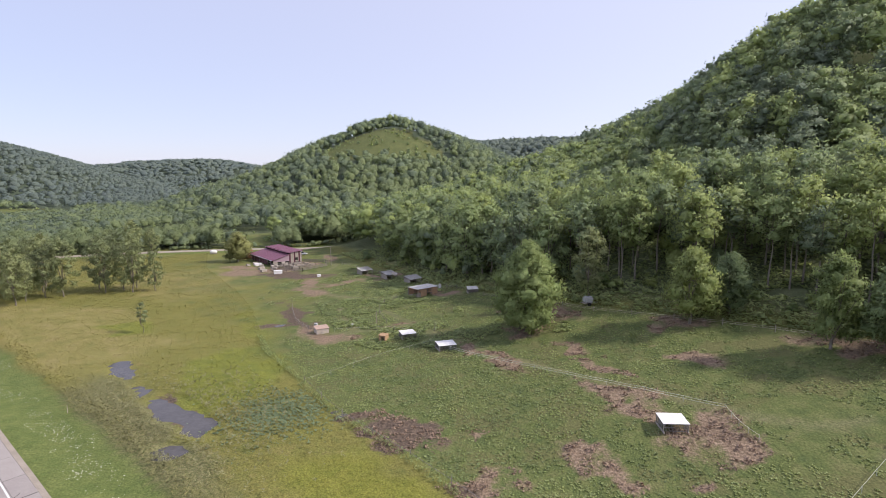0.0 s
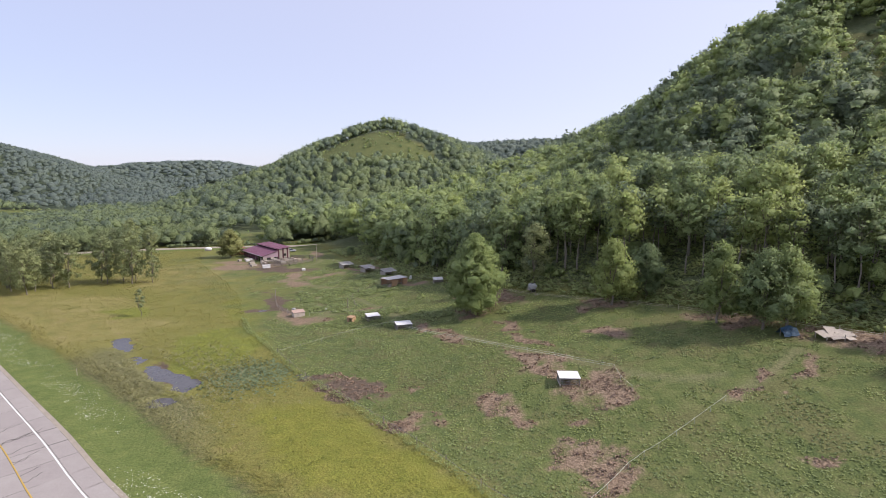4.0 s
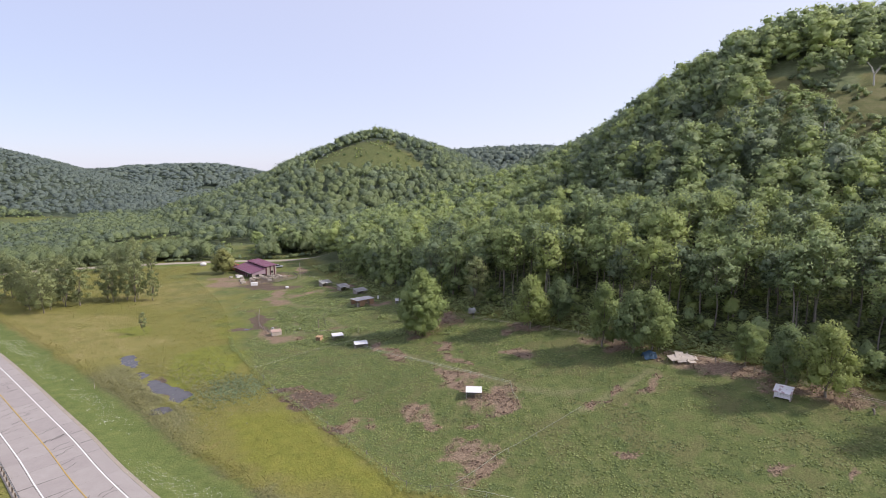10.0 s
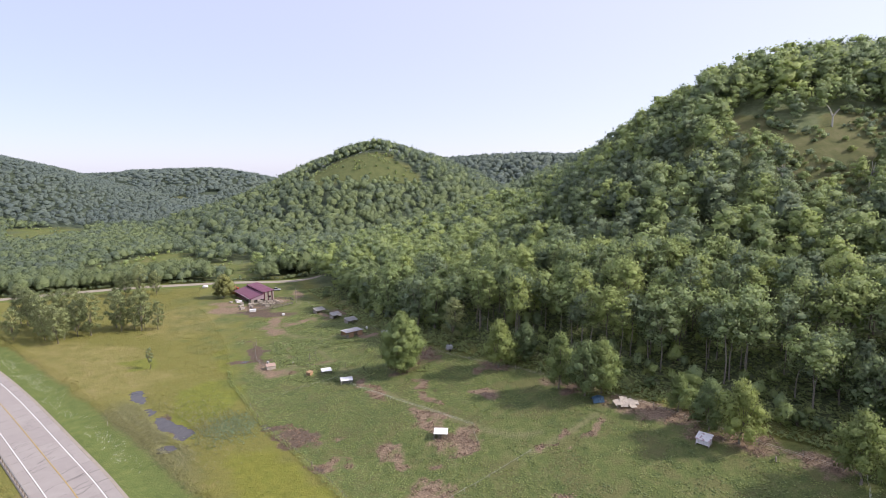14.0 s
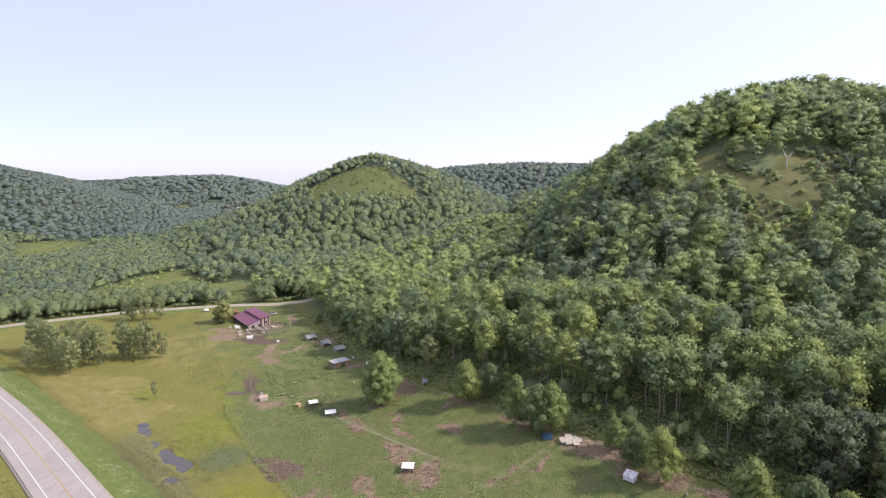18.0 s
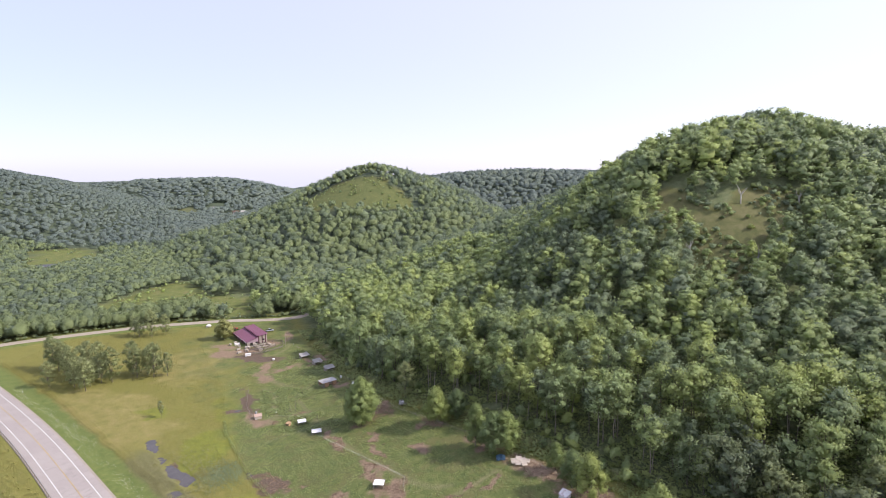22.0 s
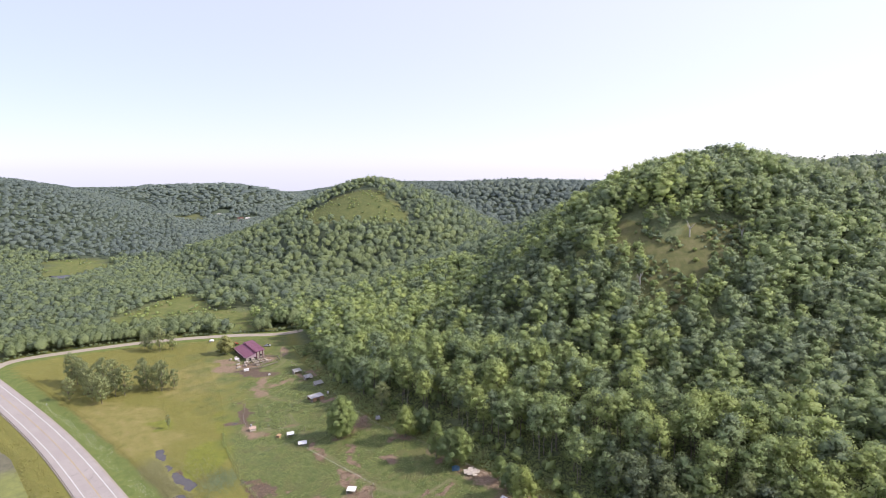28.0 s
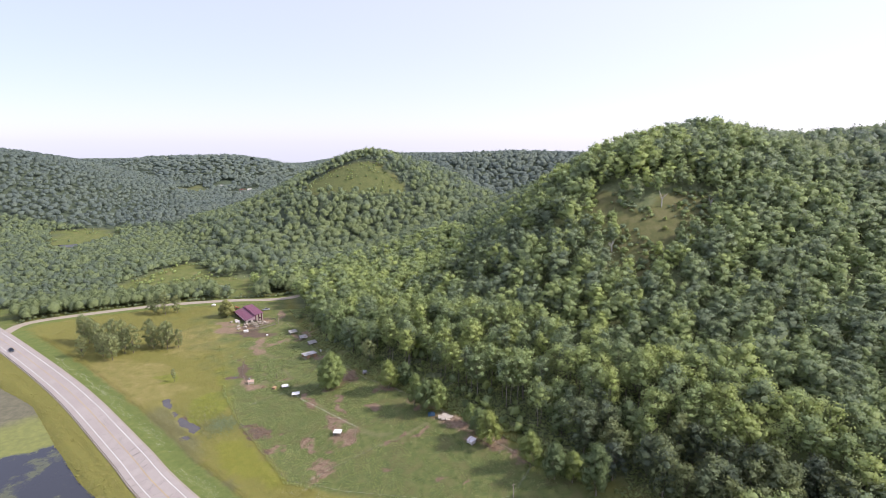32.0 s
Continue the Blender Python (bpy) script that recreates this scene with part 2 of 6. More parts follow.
def ground_z(x, y):
    """The finished ground: valley floor, hills, road bench, ditch, pond and puddles."""
    x, y = np.asarray(x, float), np.asarray(y, float)
    z = height(x, y)
    dr = np.abs(polyline_signed(x, y, ROAD_S[::2]))
    dl = np.abs(polyline_signed(x, y, LANE_S[::2]))
    d = np.minimum(dr - 5.7, dl - 3.4)
    road_level = -0.012 * np.clip(y - 100, 0, 1500)
    near = 1 - sstep(0.5, 7, d)
    z = z * (1 - near) + (road_level - 0.06) * near
    z = z - 0.4 * np.exp(-((d - 4.5) / 1.8) ** 2) * sstep(0, 25, y) * (1 - sstep(100, 125, x))
    pond = inside(x, y, POND_AREA)
    z = z - 2.6 * sstep(-2.5, 7, pond) * sstep(2, 8, dr - 5.7)
    for p in PUDDLES:
        u_, v_ = x + (hash_noise(x, y, 2.6, 41) - 0.5) * 2.6, y + (hash_noise(x, y, 2.6, 42) - 0.5) * 2.6
        z = z - 1.5 * np.clip(ellipse(u_, v_, *p) - 0.43, 0, 0.3)
    rough = hash_noise(x, y, 9, 3) * 0.2 + hash_noise(x, y, 2.6, 4) * 0.12
    return z + (rough - 0.16) * sstep(1, 6, d)


def gz(x, y):
    return float(ground_z(np.array([x]), np.array([y]))[0])


def mesh_arrays(name, verts, tris, mat, attrs=(), smooth=True, normals=None):
    """A mesh of triangles from arrays."""
    me = bpy.data.meshes.new(name)
    verts, tris = np.asarray(verts, np.float32), np.asarray(tris, np.int32)
    me.vertices.add(len(verts))
    me.vertices.foreach_set("co", verts.ravel())
    me.loops.add(tris.size)
    me.loops.foreach_set("vertex_index", tris.ravel())
    me.polygons.add(len(tris))
    me.polygons.foreach_set("loop_start", np.arange(0, tris.size, 3, dtype=np.int32))
    me.polygons.foreach_set("use_smooth", np.full(len(tris), smooth))
    for key, values in attrs:
        a = me.attributes.new(key, "FLOAT", "POINT")
        a.data.foreach_set("value", np.asarray(values, np.float32))
    me.update(calc_edges=True)
    if normals is not None:
        me.normals_split_custom_set_from_vertices(np.asarray(normals, np.float32))
    me.materials.append(mat)
    return me


def axis(lo, hi, fine_lo, fine_hi, fine, grow=1.07, cap=60):
    mid = list(np.arange(fine_lo, fine_hi + fine / 2, fine))
    a, s = fine_hi, fine
    up = []
    while a < hi:
        s = min(s * grow, cap)
        a += s
        up.append(a)
    a, s = fine_lo, fine
    down = []
    while a > lo:
        s = min(s * grow, cap)
        a -= s
        down.append(a)
    return np.array(down[::-1] + mid + up)


GLADE_NEAR = [(124, 189), (131, 194), (141, 197), (152, 189), (165, 186), (190, 184), (196, 175), (178, 166), (166, 160), (160, 148), (150, 148), (138, 152), (130, 160), (121, 177)]
GLADE_FAR = [(-141, 584), (-117, 610), (-86, 618), (-63, 614), (-39, 594), (-22, 576), (-4, 538), (-37, 533), (-62, 538), (-96, 544), (-125, 552)]
FIELD = [(-393, 452), (-441, 532), (-428, 560), (-392, 580), (-350, 513), (-338, 465), (-340, 424), (-372, 428)]
MEADOW = [(-209, 281), (-212, 314), (-210, 350), (-201, 378), (-170, 352), (-148, 322), (-128, 322), (-103, 320), (-88, 273), (-96, 264), (-112, 270), (-142, 290), (-158, 274), (-192, 268)]
FAR_FIELD = [(-512, 915), (-544, 1006), (-540, 1092), (-476, 1024), (-474, 950)]
LANE_MEADOW = [(-300, 232), (-240, 196), (-214, 200), (-212, 214), (-240, 226), (-300, 250)]
OPEN_LAND = [FIELD, MEADOW, FAR_FIELD, LANE_MEADOW]


def bald_at(x, y):
    """Open grassy glades high on two of the hills."""
    u = x + (hash_noise(x, y, 17, 31) - 0.5) * 26
    v = y + (hash_noise(x, y, 17, 32) - 0.5) * 26
    a = 0.5 + inside(u, v, GLADE_NEAR) / 24
    b = 0.5 + inside(x * 0.5 + u * 0.5, y * 0.5 + v * 0.5, GLADE_FAR) / 40
    return np.clip(np.maximum(a, b), 0, 1)


def open_at(x, y):
    """Fields and meadows on the valley floor, 0.5 on their rims."""
    u = x + (hash_noise(x, y, 24, 33) - 0.5) * 22
    v = y + (hash_noise(x, y, 24, 34) - 0.5) * 22
    best = np.zeros(np.shape(x))
    for poly in OPEN_LAND:
        best = np.maximum(best, 0.5 + inside(u, v, poly) / 30)
    return np.clip(best, 0, 1)


def marsh_zones(x, y):
    """Belts of the marsh: reeds, lime sedge, leafy herbs, dry upper meadow."""
    u = x + (hash_noise(x, y, 7, 35) - 0.5) * 9 + (hash_noise(x, y, 2.2, 37) - 0.5) * 3
    v = y + (hash_noise(x, y, 7, 36) - 0.5) * 9 + (hash_noise(x, y, 2.2, 38) - 0.5) * 3
    reed = np.maximum(ellipse(u, v, -51, 82, 25, 7, -42), ellipse(u, v, -24, 55, 13, 5, -40))
    lime = np.maximum(ellipse(u, v, -15, 65, 21, 4.6, -44), ellipse(u, v, -50, 128, 5, 22, 22))
    leafy = np.maximum(ellipse(u, v, -46, 103, 8, 14, 10), ellipse(u, v, -78, 128, 9, 3.5, -20))
    dry = np.maximum(ellipse(u, v, -92, 126, 36, 15, -37), ellipse(u, v, -90, 180, 18, 24, 20))
    return [sstep(0.4, 0.62, q) for q in (reed, lime, leafy, dry)]


# ---- ground ----
gx, gy = axis(-3400, 3400, -135, 95, 1.15), axis(-1500, 4600, 35, 250, 1.15)
X, Y = np.meshgrid(gx, gy)
xf, yf = X.ravel(), Y.ravel()
sd = polyline_signed(xf, yf, FOOT)
pe = polyline_signed(xf, yf, PASTURE_EDGE)
dr = polyline_signed(xf, yf, ROAD_S[::2])
dl = np.abs(polyline_signed(xf, yf, LANE_S[::2]))
wob = (hash_noise(xf, yf, 5, 7) - 0.5)
fade = 1 + np.clip(yf - 100, 0, 120) * 0.3
pasture = sstep(-1.0, 1.0, (pe + wob * 1.5 * fade) / fade) * (1 - sstep(-2, 6, sd + wob * 4))
verge = (1 - sstep(7.7, 8.7, np.abs(dr) - 5.6 + wob * 1.6)) * (dr > 0)
verge = np.maximum(verge, 1 - sstep(3, 6, dl - 3 + wob * 2))
BARE = [(11.8, 83, 4.6, 3.2, -25), (17, 78, 4.2, 3.4, 20), (17.5, 74.5, 3.2, 3.2, 0), (1.3, 76.6, 2.6, 3.0, 0), (4.9, 72.6, 3.4, 2.0, -45), (-8.3, 73, 4.2, 2.6, 30), (-7.8, 81.5, 1.6, 0.9, 0), (13.3, 69.3, 1.6, 1.2, 0), (11.8, 62.5, 4.6, 3.0, -50), (14, 58.5, 5, 2.2, 40), (7.6, 90, 4.6, 1.2, -43), (-7.2, 108, 6.8, 1.5, -43), (10.2, 96.6, 5.6, 1.3, -58),
        (7, 124, 9, 4.5, -45), (4, 116, 5, 3, 0), (28, 108, 6, 3, -35), (44, 92, 8, 3, -40), (57, 79, 10, 4.2, -38), (68, 67, 9, 4, -35), (78, 59, 8, 2.6, -35),
        (-35.6, 121.4, 7.2, 3.4, -20), (-39.5, 126, 4.5, 2.6, -50), (-51, 174, 2.4, 9, 8), (-48, 163, 4, 8, 35), (-41.5, 173.5, 7, 2.2, 38), (-79, 194, 9, 6.5, -40), (-84, 205, 8, 5, -20), (-70, 199, 12, 5, 10), (-61, 210, 5, 8, 20), (-36.5, 155, 5, 1.0, -28), (-34, 182, 2.0, 8, 35), (-28, 186, 6, 3, -40), (-23, 126, 4, 0.7, 10),
        (-13, 150, 6, 2.5, -30), (9, 104, 5, 1.3, -40), (24, 96, 6, 2, -40), (45, 76, 3.5, 1.2, 40), (38, 73.3, 5.5, 0.9, 24), (33, 72, 2.4, 1.4, 40), (-56, 222, 10, 2.4, -70), (34, 58, 1.6, 1, 0), (52, 52, 2.2, 1.2, 0), (60, 50, 2.5, 1, 30), (-2, 101, 4, 1.4, -45), (12, 88, 5, 1.5, -30)]
MUD = [(-17.3, 83.2, 5.6, 4.6, -20), (-23.8, 87, 3, 1.8, -45), (-10, 71.4, 2.6, 1.6, 20), (-45.4, 138, 15, 2.3, -63), (-47, 130.4, 5, 2.6, 15), (-58, 187, 12, 5, -8), (-66, 191.5, 9, 4.5, 8), (-47.6, 88.9, 7.6, 2.2, -39)]
wx = xf + (hash_noise(xf, yf, 3.2, 21) - 0.5) * 4.2 + (hash_noise(xf, yf, 1.5, 22) - 0.5) * 1.8
wy = yf + (hash_noise(xf, yf, 3.2, 23) - 0.5) * 4.2 + (hash_noise(xf, yf, 1.5, 24) - 0.5) * 1.8
dirt = np.zeros(len(xf))
for e in BARE:
    dirt = np.maximum(dirt, ellipse(wx, wy, *e))
mud = np.zeros(len(xf))
for e in MUD:
    mud = np.maximum(mud, ellipse(wx, wy, *e))
TRACKS = [[(-26, 138), (-18, 125.6), (-9.6, 113.4), (-0.7, 102.6), (8.6, 92.6), (15, 86.2), (20, 82), (24.3, 78.5), (29.4, 76.1), (33.6, 76.4)], [(31, 70.3), (36.3, 73.3), (40.8, 76.3), (46.2, 80.2)],
          [(-58, 194), (-52.2, 182.9), (-50.6, 171), (-45.6, 161.1), (-39.4, 155.8), (-31.7, 151.2), (-22, 147)], [(-14, 119), (-18.5, 125), (-26.6, 124.4), (-33, 123)],
          [(-44, 150), (-36, 141), (-33, 131), (-30, 125)], [(-58, 226), (-53, 214), (-50, 203), (-53, 192)]]
track = np.zeros(len(xf))
for line in TRACKS:
    d = np.abs(polyline_signed(xf, yf, smooth_line(line, 2)))
    track = np.maximum(track, np.exp(-(d / 0.85) ** 2))
bald = bald_at(xf, yf)
field = open_at(xf, yf)
zone_reed, zone_lime, zone_leafy, zone_dry = marsh_zones(xf, yf)
wood = np.maximum(sstep(2, 12, sd), sstep(2, 14, polyline_signed(xf, yf, [(p[0] , p[1]) for p in LANE[::-1]]) - 4) * (yf > 200))
wood = np.maximum(wood, sstep(300, 330, yf)) * (1 - sstep(0.45, 0.55, field)) * (1 - sstep(0.5, 0.6, bald))
zf = ground_z(xf, yf)
nx, ny = len(gx), len(gy)
idx = np.arange(nx * ny).reshape(ny, nx)
a, b, c, d = idx[:-1, :-1].ravel(), idx[:-1, 1:].ravel(), idx[1:, 1:].ravel(), idx[1:, :-1].ravel()
tris = np.vstack([np.stack([a, b, c], 1), np.stack([a, c, d], 1)])


def marsh_colour(n, l, mid_n, fine, gain=1.0):
    """Tall marsh grass: olive and ochre drifts, grey reeds, lime sedge, leafy green herbs."""
    def c(*rgb):
        return tuple(q * gain for q in rgb)
    patch = noise_node(n, l, 0.22, 5, 0.7)
    col = ramp(n, l, patch, [(0.32, c(0.148, 0.156, 0.046)), (0.46, c(0.206, 0.19, 0.056)), (0.56, c(0.18, 0.18, 0.05)), (0.68, c(0.238, 0.202, 0.074))])
    dry = ramp(n, l, patch, [(0.32, c(0.19, 0.185, 0.062)), (0.5, c(0.25, 0.222, 0.08)), (0.68, c(0.295, 0.248, 0.11))])
    col = mix_rgb(n, l, math_node(n, l, "MULTIPLY", attr(n, "dry"), 0.85), col, dry)
    leafy = ramp(n, l, mid_n, [(0.35, c(0.14, 0.17, 0.036)), (0.6, c(0.2, 0.216, 0.04))])
    col = mix_rgb(n, l, math_node(n, l, "MULTIPLY", attr(n, "leafy"), 0.8), col, leafy)
    lime = ramp(n, l, mid_n, [(0.35, c(0.168, 0.184, 0.034)), (0.65, c(0.22, 0.218, 0.044))])
    col = mix_rgb(n, l, math_node(n, l, "MULTIPLY", attr(n, "lime"), 0.85), col, lime)
    reed = ramp(n, l, fine, [(0.32, c(0.11, 0.118, 0.055)), (0.5, c(0.168, 0.166, 0.08)), (0.7, c(0.225, 0.2, 0.108))])
    return mix_rgb(n, l, math_node(n, l, "MULTIPLY", attr(n, "reed"), 0.85), col, reed)


def ground_material():
    m, n, l, b = material("ground", 0.95, 0, 0.15)
    mid_n, fine = noise_node(n, l, 0.45, 4, 0.6), noise_node(n, l, 2.6, 3, 0.65)
    patch = noise_node(n, l, 0.16, 5, 0.65)
    edge = math_node(n, l, "MULTIPLY_ADD", mid_n, 0.5, math_node(n, l, "MULTIPLY_ADD", fine, 0.35, -0.42))
    def cover(name, lo, hi):
        return step_node(n, l, math_node(n, l, "ADD", attr(n, name), edge), lo, hi)
    marsh = marsh_colour(n, l, mid_n, fine)
    past = ramp(n, l, mid_n, [(0.3, (0.088, 0.117, 0.042)), (0.5, (0.123, 0.148, 0.05)), (0.7, (0.17, 0.176, 0.072))])
    past = mix_rgb(n, l, step_node(n, l, patch, 0.48, 0.62), past, (0.14, 0.142, 0.058))
    col = mix_rgb(n, l, attr(n, "pasture"), marsh, past)
    mown = ramp(n, l, mid_n, [(0.3, (0.108, 0.145, 0.042)), (0.7, (0.168, 0.195, 0.062))])
    col = mix_rgb(n, l, attr(n, "verge"), col, mown)
    fieldc = ramp(n, l, patch, [(0.32, (0.1, 0.125, 0.043)), (0.5, (0.14, 0.162, 0.05)), (0.68, (0.195, 0.18, 0.08))])
    col = mix_rgb(n, l, cover("field", 0.45, 0.55), col, fieldc)
    floor_c = ramp(n, l, mid_n, [(0.35, (0.12, 0.15, 0.07)), (0.7, (0.19, 0.205, 0.11))])
    floor_c = mix_rgb(n, l, attr(n, "upland"), floor_c, (0.085, 0.108, 0.072))
    col = mix_rgb(n, l, attr(n, "wood"), col, floor_c)
    baldc = ramp(n, l, patch, [(0.32, (0.09, 0.104, 0.045)), (0.45, (0.132, 0.136, 0.056)), (0.65, (0.178, 0.166, 0.082))])
    baldc = mix_rgb(n, l, attr(n, "upland"), baldc, ramp(n, l, patch, [(0.35, (0.095, 0.118, 0.043)), (0.65, (0.142, 0.152, 0.058))]))
    col = mix_rgb(n, l, cover("bald", 0.46, 0.58), col, baldc)
    tr = ramp(n, l, fine, [(0.3, (0.165, 0.165, 0.08)), (0.7, (0.26, 0.225, 0.135))])
    col = mix_rgb(n, l, math_node(n, l, "MULTIPLY", attr(n, "track"), math_node(n, l, "MULTIPLY_ADD", mid_n, 1.2, 0.0)), col, tr)
    soil = ramp(n, l, fine, [(0.28, (0.135, 0.092, 0.064)), (0.5, (0.235, 0.17, 0.118)), (0.72, (0.355, 0.265, 0.19))])
    col = mix_rgb(n, l, cover("dirt", 0.44, 0.76), col, soil)
    mudc = ramp(n, l, fine, [(0.3, (0.072, 0.053, 0.042)), (0.5, (0.125, 0.092, 0.07)), (0.72, (0.195, 0.145, 0.108))])
    col = mix_rgb(n, l, cover("mud", 0.5, 0.66), col, mudc)
    dark = mix_rgb(n, l, 1.0, col, ramp(n, l, noise_node(n, l, 6.0, 2), [(0.28, (0.66, 0.67, 0.66)), (0.5, (0.97, 0.97, 0.97)), (0.72, (1.34, 1.32, 1.3))]), "MULTIPLY")
    l.new(dark, b.inputs["Base Color"])
    bump(n, l, b, fine, 0.9, 0.25)
    return m


GROUND = ground_material()
ground = new("ground", mesh_arrays("ground", np.stack([xf, yf, zf], 1), tris, GROUND,
             (("pasture", pasture), ("verge", verge), ("dirt", dirt), ("mud", mud), ("track", track), ("bald", bald), ("field", field), ("wood", wood), ("dry", zone_dry), ("reed", zone_reed), ("lime", zone_lime), ("leafy", zone_leafy), ("upland", sstep(300, 420, yf)))))
tagged(ground, "valley floor of pasture, marsh grass and wooded hills", "ground", kind="structure")

# ---- water ----
def water_material():
    """Still water, dark to the south, a belt of lime algae, dull scum past it."""
    m, n, l, b = material("pond_water", 0.08, 0, 0.5)
    f = noise_node(n, l, 0.045, 5, 0.6)
    place = n.new("ShaderNodeVectorMath")
    place.operation = "DOT_PRODUCT"
    place.inputs[1].default_value = (-0.77, 0.64, 0)
    l.new(n.new("ShaderNodeNewGeometry").outputs["Position"], place.inputs[0])
    u = math_node(n, l, "MULTIPLY_ADD", f, 40.0, math_node(n, l, "ADD", place.outputs["Value"], -20.0))
    wet = math_node(n, l, "SUBTRACT", 1.0, step_node(n, l, u, 120, 124))
    thin = step_node(n, l, noise_node(n, l, 0.1, 5, 0.65), 0.54, 0.66)
    scum = math_node(n, l, "SUBTRACT", 1.0, math_node(n, l, "MULTIPLY", wet, math_node(n, l, "MULTIPLY_ADD", thin, -0.35, 1.0)))
    grain = noise_node(n, l, 0.5, 4)
    lime = ramp(n, l, grain, [(0.3, (0.15, 0.165, 0.05)), (0.7, (0.215, 0.225, 0.065))])
    dull = ramp(n, l, grain, [(0.3, (0.105, 0.1, 0.06)), (0.7, (0.165, 0.15, 0.095))])
    col = mix_rgb(n, l, step_node(n, l, u, 140, 152), lime, dull)
    col = mix_rgb(n, l, scum, (0.032, 0.034, 0.042), col)
    l.new(col, b.inputs["Base Color"])
    l.new(math_node(n, l, "MULTIPLY_ADD", scum, 0.75, 0.08), b.inputs["Roughness"])
    return m


POND_WATER = water_material()
PUDDLE = plain("puddle_water", (0.088, 0.078, 0.072), 0.24, vary=0.3, scale=0.4, spec=0.5)


def flat_sheet(name, outline, z, mat):
    bm = bmesh.new()
    bm.faces.new([bm.verts.new((x, y, z)) for x, y in outline])
    bmesh.ops.triangulate(bm, faces=bm.faces[:])
    me = bpy.data.meshes.new(name)
    bm.to_mesh(me)
    bm.free()
    me.materials.append(mat)
    return new(name, me)


pond = flat_sheet("pond", [(x * 1.012 + 1.0, y * 1.012 + 1.0) for x, y in POND_AREA], -1.25, POND_WATER)
tagged(pond, "dark still pond with green algae scum", "pond", kind="structure")
for px, py, prx, pry, turn in PUDDLES:
    c, s = math.cos(radians(turn)), math.sin(radians(turn))
    ring = []
    for k in range(28):
        t = k / 28 * math.tau
        u, v = prx * 1.7 * math.cos(t), (pry + 1.2) * 1.6 * math.sin(t)
        ring.append((px + u * c - v * s, py + u * s + v * c))
    pud = flat_sheet("puddle", ring, -0.2 - 0.012 * max(0, py - 100) - 0.006 * PUDDLES.index((px, py, prx, pry, turn)), PUDDLE)
    tagged(pud, "shallow muddy puddle in the marsh grass", "puddle", kind="structure")


field_pond = flat_sheet("field_pond", [(-363 + 19 * math.cos(k / 20 * math.tau) * (1 + 0.2 * math.sin(k * 1.7)), 455 + 8 * math.sin(k / 20 * math.tau) * (1 + 0.3 * math.cos(k * 2.1))) for k in range(20)], gz(-363, 455) + 0.25, PUDDLE)
tagged(field_pond, "dark shallow pond in the far green field", "pond", kind="structure")


# ---- trees ----
def ico(level=1):
    bm = bmesh.new()
    bmesh.ops.create_icosphere(bm, subdivisions=level, radius=1)
    v = np.array([tuple(q.co) for q in bm.verts])
    f = np.array([[q.index for q in t.verts] for t in bm.faces])
    bm.free()
    return v, f


ICO0 = ico(1)
ICO1 = ico(2)


def vertex_normals(v, f):
    """Smooth normals of a mesh of triangles."""
    fn = np.cross(v[f[:, 1]] - v[f[:, 0]], v[f[:, 2]] - v[f[:, 0]])
    nn = np.zeros_like(v)
    for k in range(3):
        np.add.at(nn, f[:, k], fn)
    return nn / np.maximum(np.linalg.norm(nn, axis=1, keepdims=True), 1e-9)


def billow(rng, core, radius, half, lobes, low=0.75, lobe=(0.2, 0.36), ragged=0.11):
    """A round leafy mass: many overlapping lobes drawn as one closed skin about the origin."""
    u, f = core
    golden = math.pi * (3 - 5 ** 0.5)
    reach = np.full(len(u), 0.62)
    turn = rng.uniform(0, 6.28)
    for i in range(lobes):
        h = 1 - 1.55 * (i + 0.5) / lobes
        a = i * golden + turn + rng.uniform(-0.35, 0.35)
        rim = math.sqrt(max(0, 1 - h * h))
        r = rng.uniform(*lobe)
        c = np.array([math.cos(a) * rim, math.sin(a) * rim, h]) * rng.uniform(0.86, 1.14) * (1 - r)
        dot = u @ c
        disc = dot * dot - c @ c + r * r
        reach = np.maximum(reach, np.where(disc > 0, dot + np.sqrt(np.maximum(disc, 0)), 0))
    reach = reach * np.clip(rng.normal(1, ragged, len(u)), 0.7, 1.3)
    v = u * reach[:, None] * (radius, radius, half)
    v[:, 2] = np.where(v[:, 2] < 0, v[:, 2] * low, v[:, 2])
    nn = vertex_normals(v, f)
    return v, f, nn + rng.normal(size=nn.shape) * 0.22


def flecks(rng, v, f, nn, count, size, out=0.25):
    """Loose sprays of leaves standing out of a leafy skin."""
    t = f[rng.randint(0, len(f), count)]
    w = rng.dirichlet((1, 1, 1), count)
    p = (v[t] * w[:, :, None]).sum(1)
    n = (nn[t] * w[:, :, None]).sum(1)
    n /= np.linalg.norm(n, axis=1, keepdims=True)
    p = p + n * rng.uniform(-0.3, 1.0, (count, 1)) * out
    face = n * 0.6 + rng.normal(size=(count, 3)) * 0.5
    face /= np.linalg.norm(face, axis=1, keepdims=True)
    a = np.cross(face, rng.normal(size=(count, 3)))
    a /= np.linalg.norm(a, axis=1, keepdims=True)
    b = np.cross(face, a)
    e = size * rng.uniform(0.5, 1.4, (count, 1))
    q = np.stack([p - a * e, p + a * e * 0.7 - b * e * 0.7, p + a * e * 0.6 + b * e * 0.8], 1).reshape(-1, 3)
    soft = n + rng.normal(size=(count, 3)) * 0.4
    return q, np.arange(len(q)).reshape(-1, 3), np.repeat(soft, 3, axis=0)


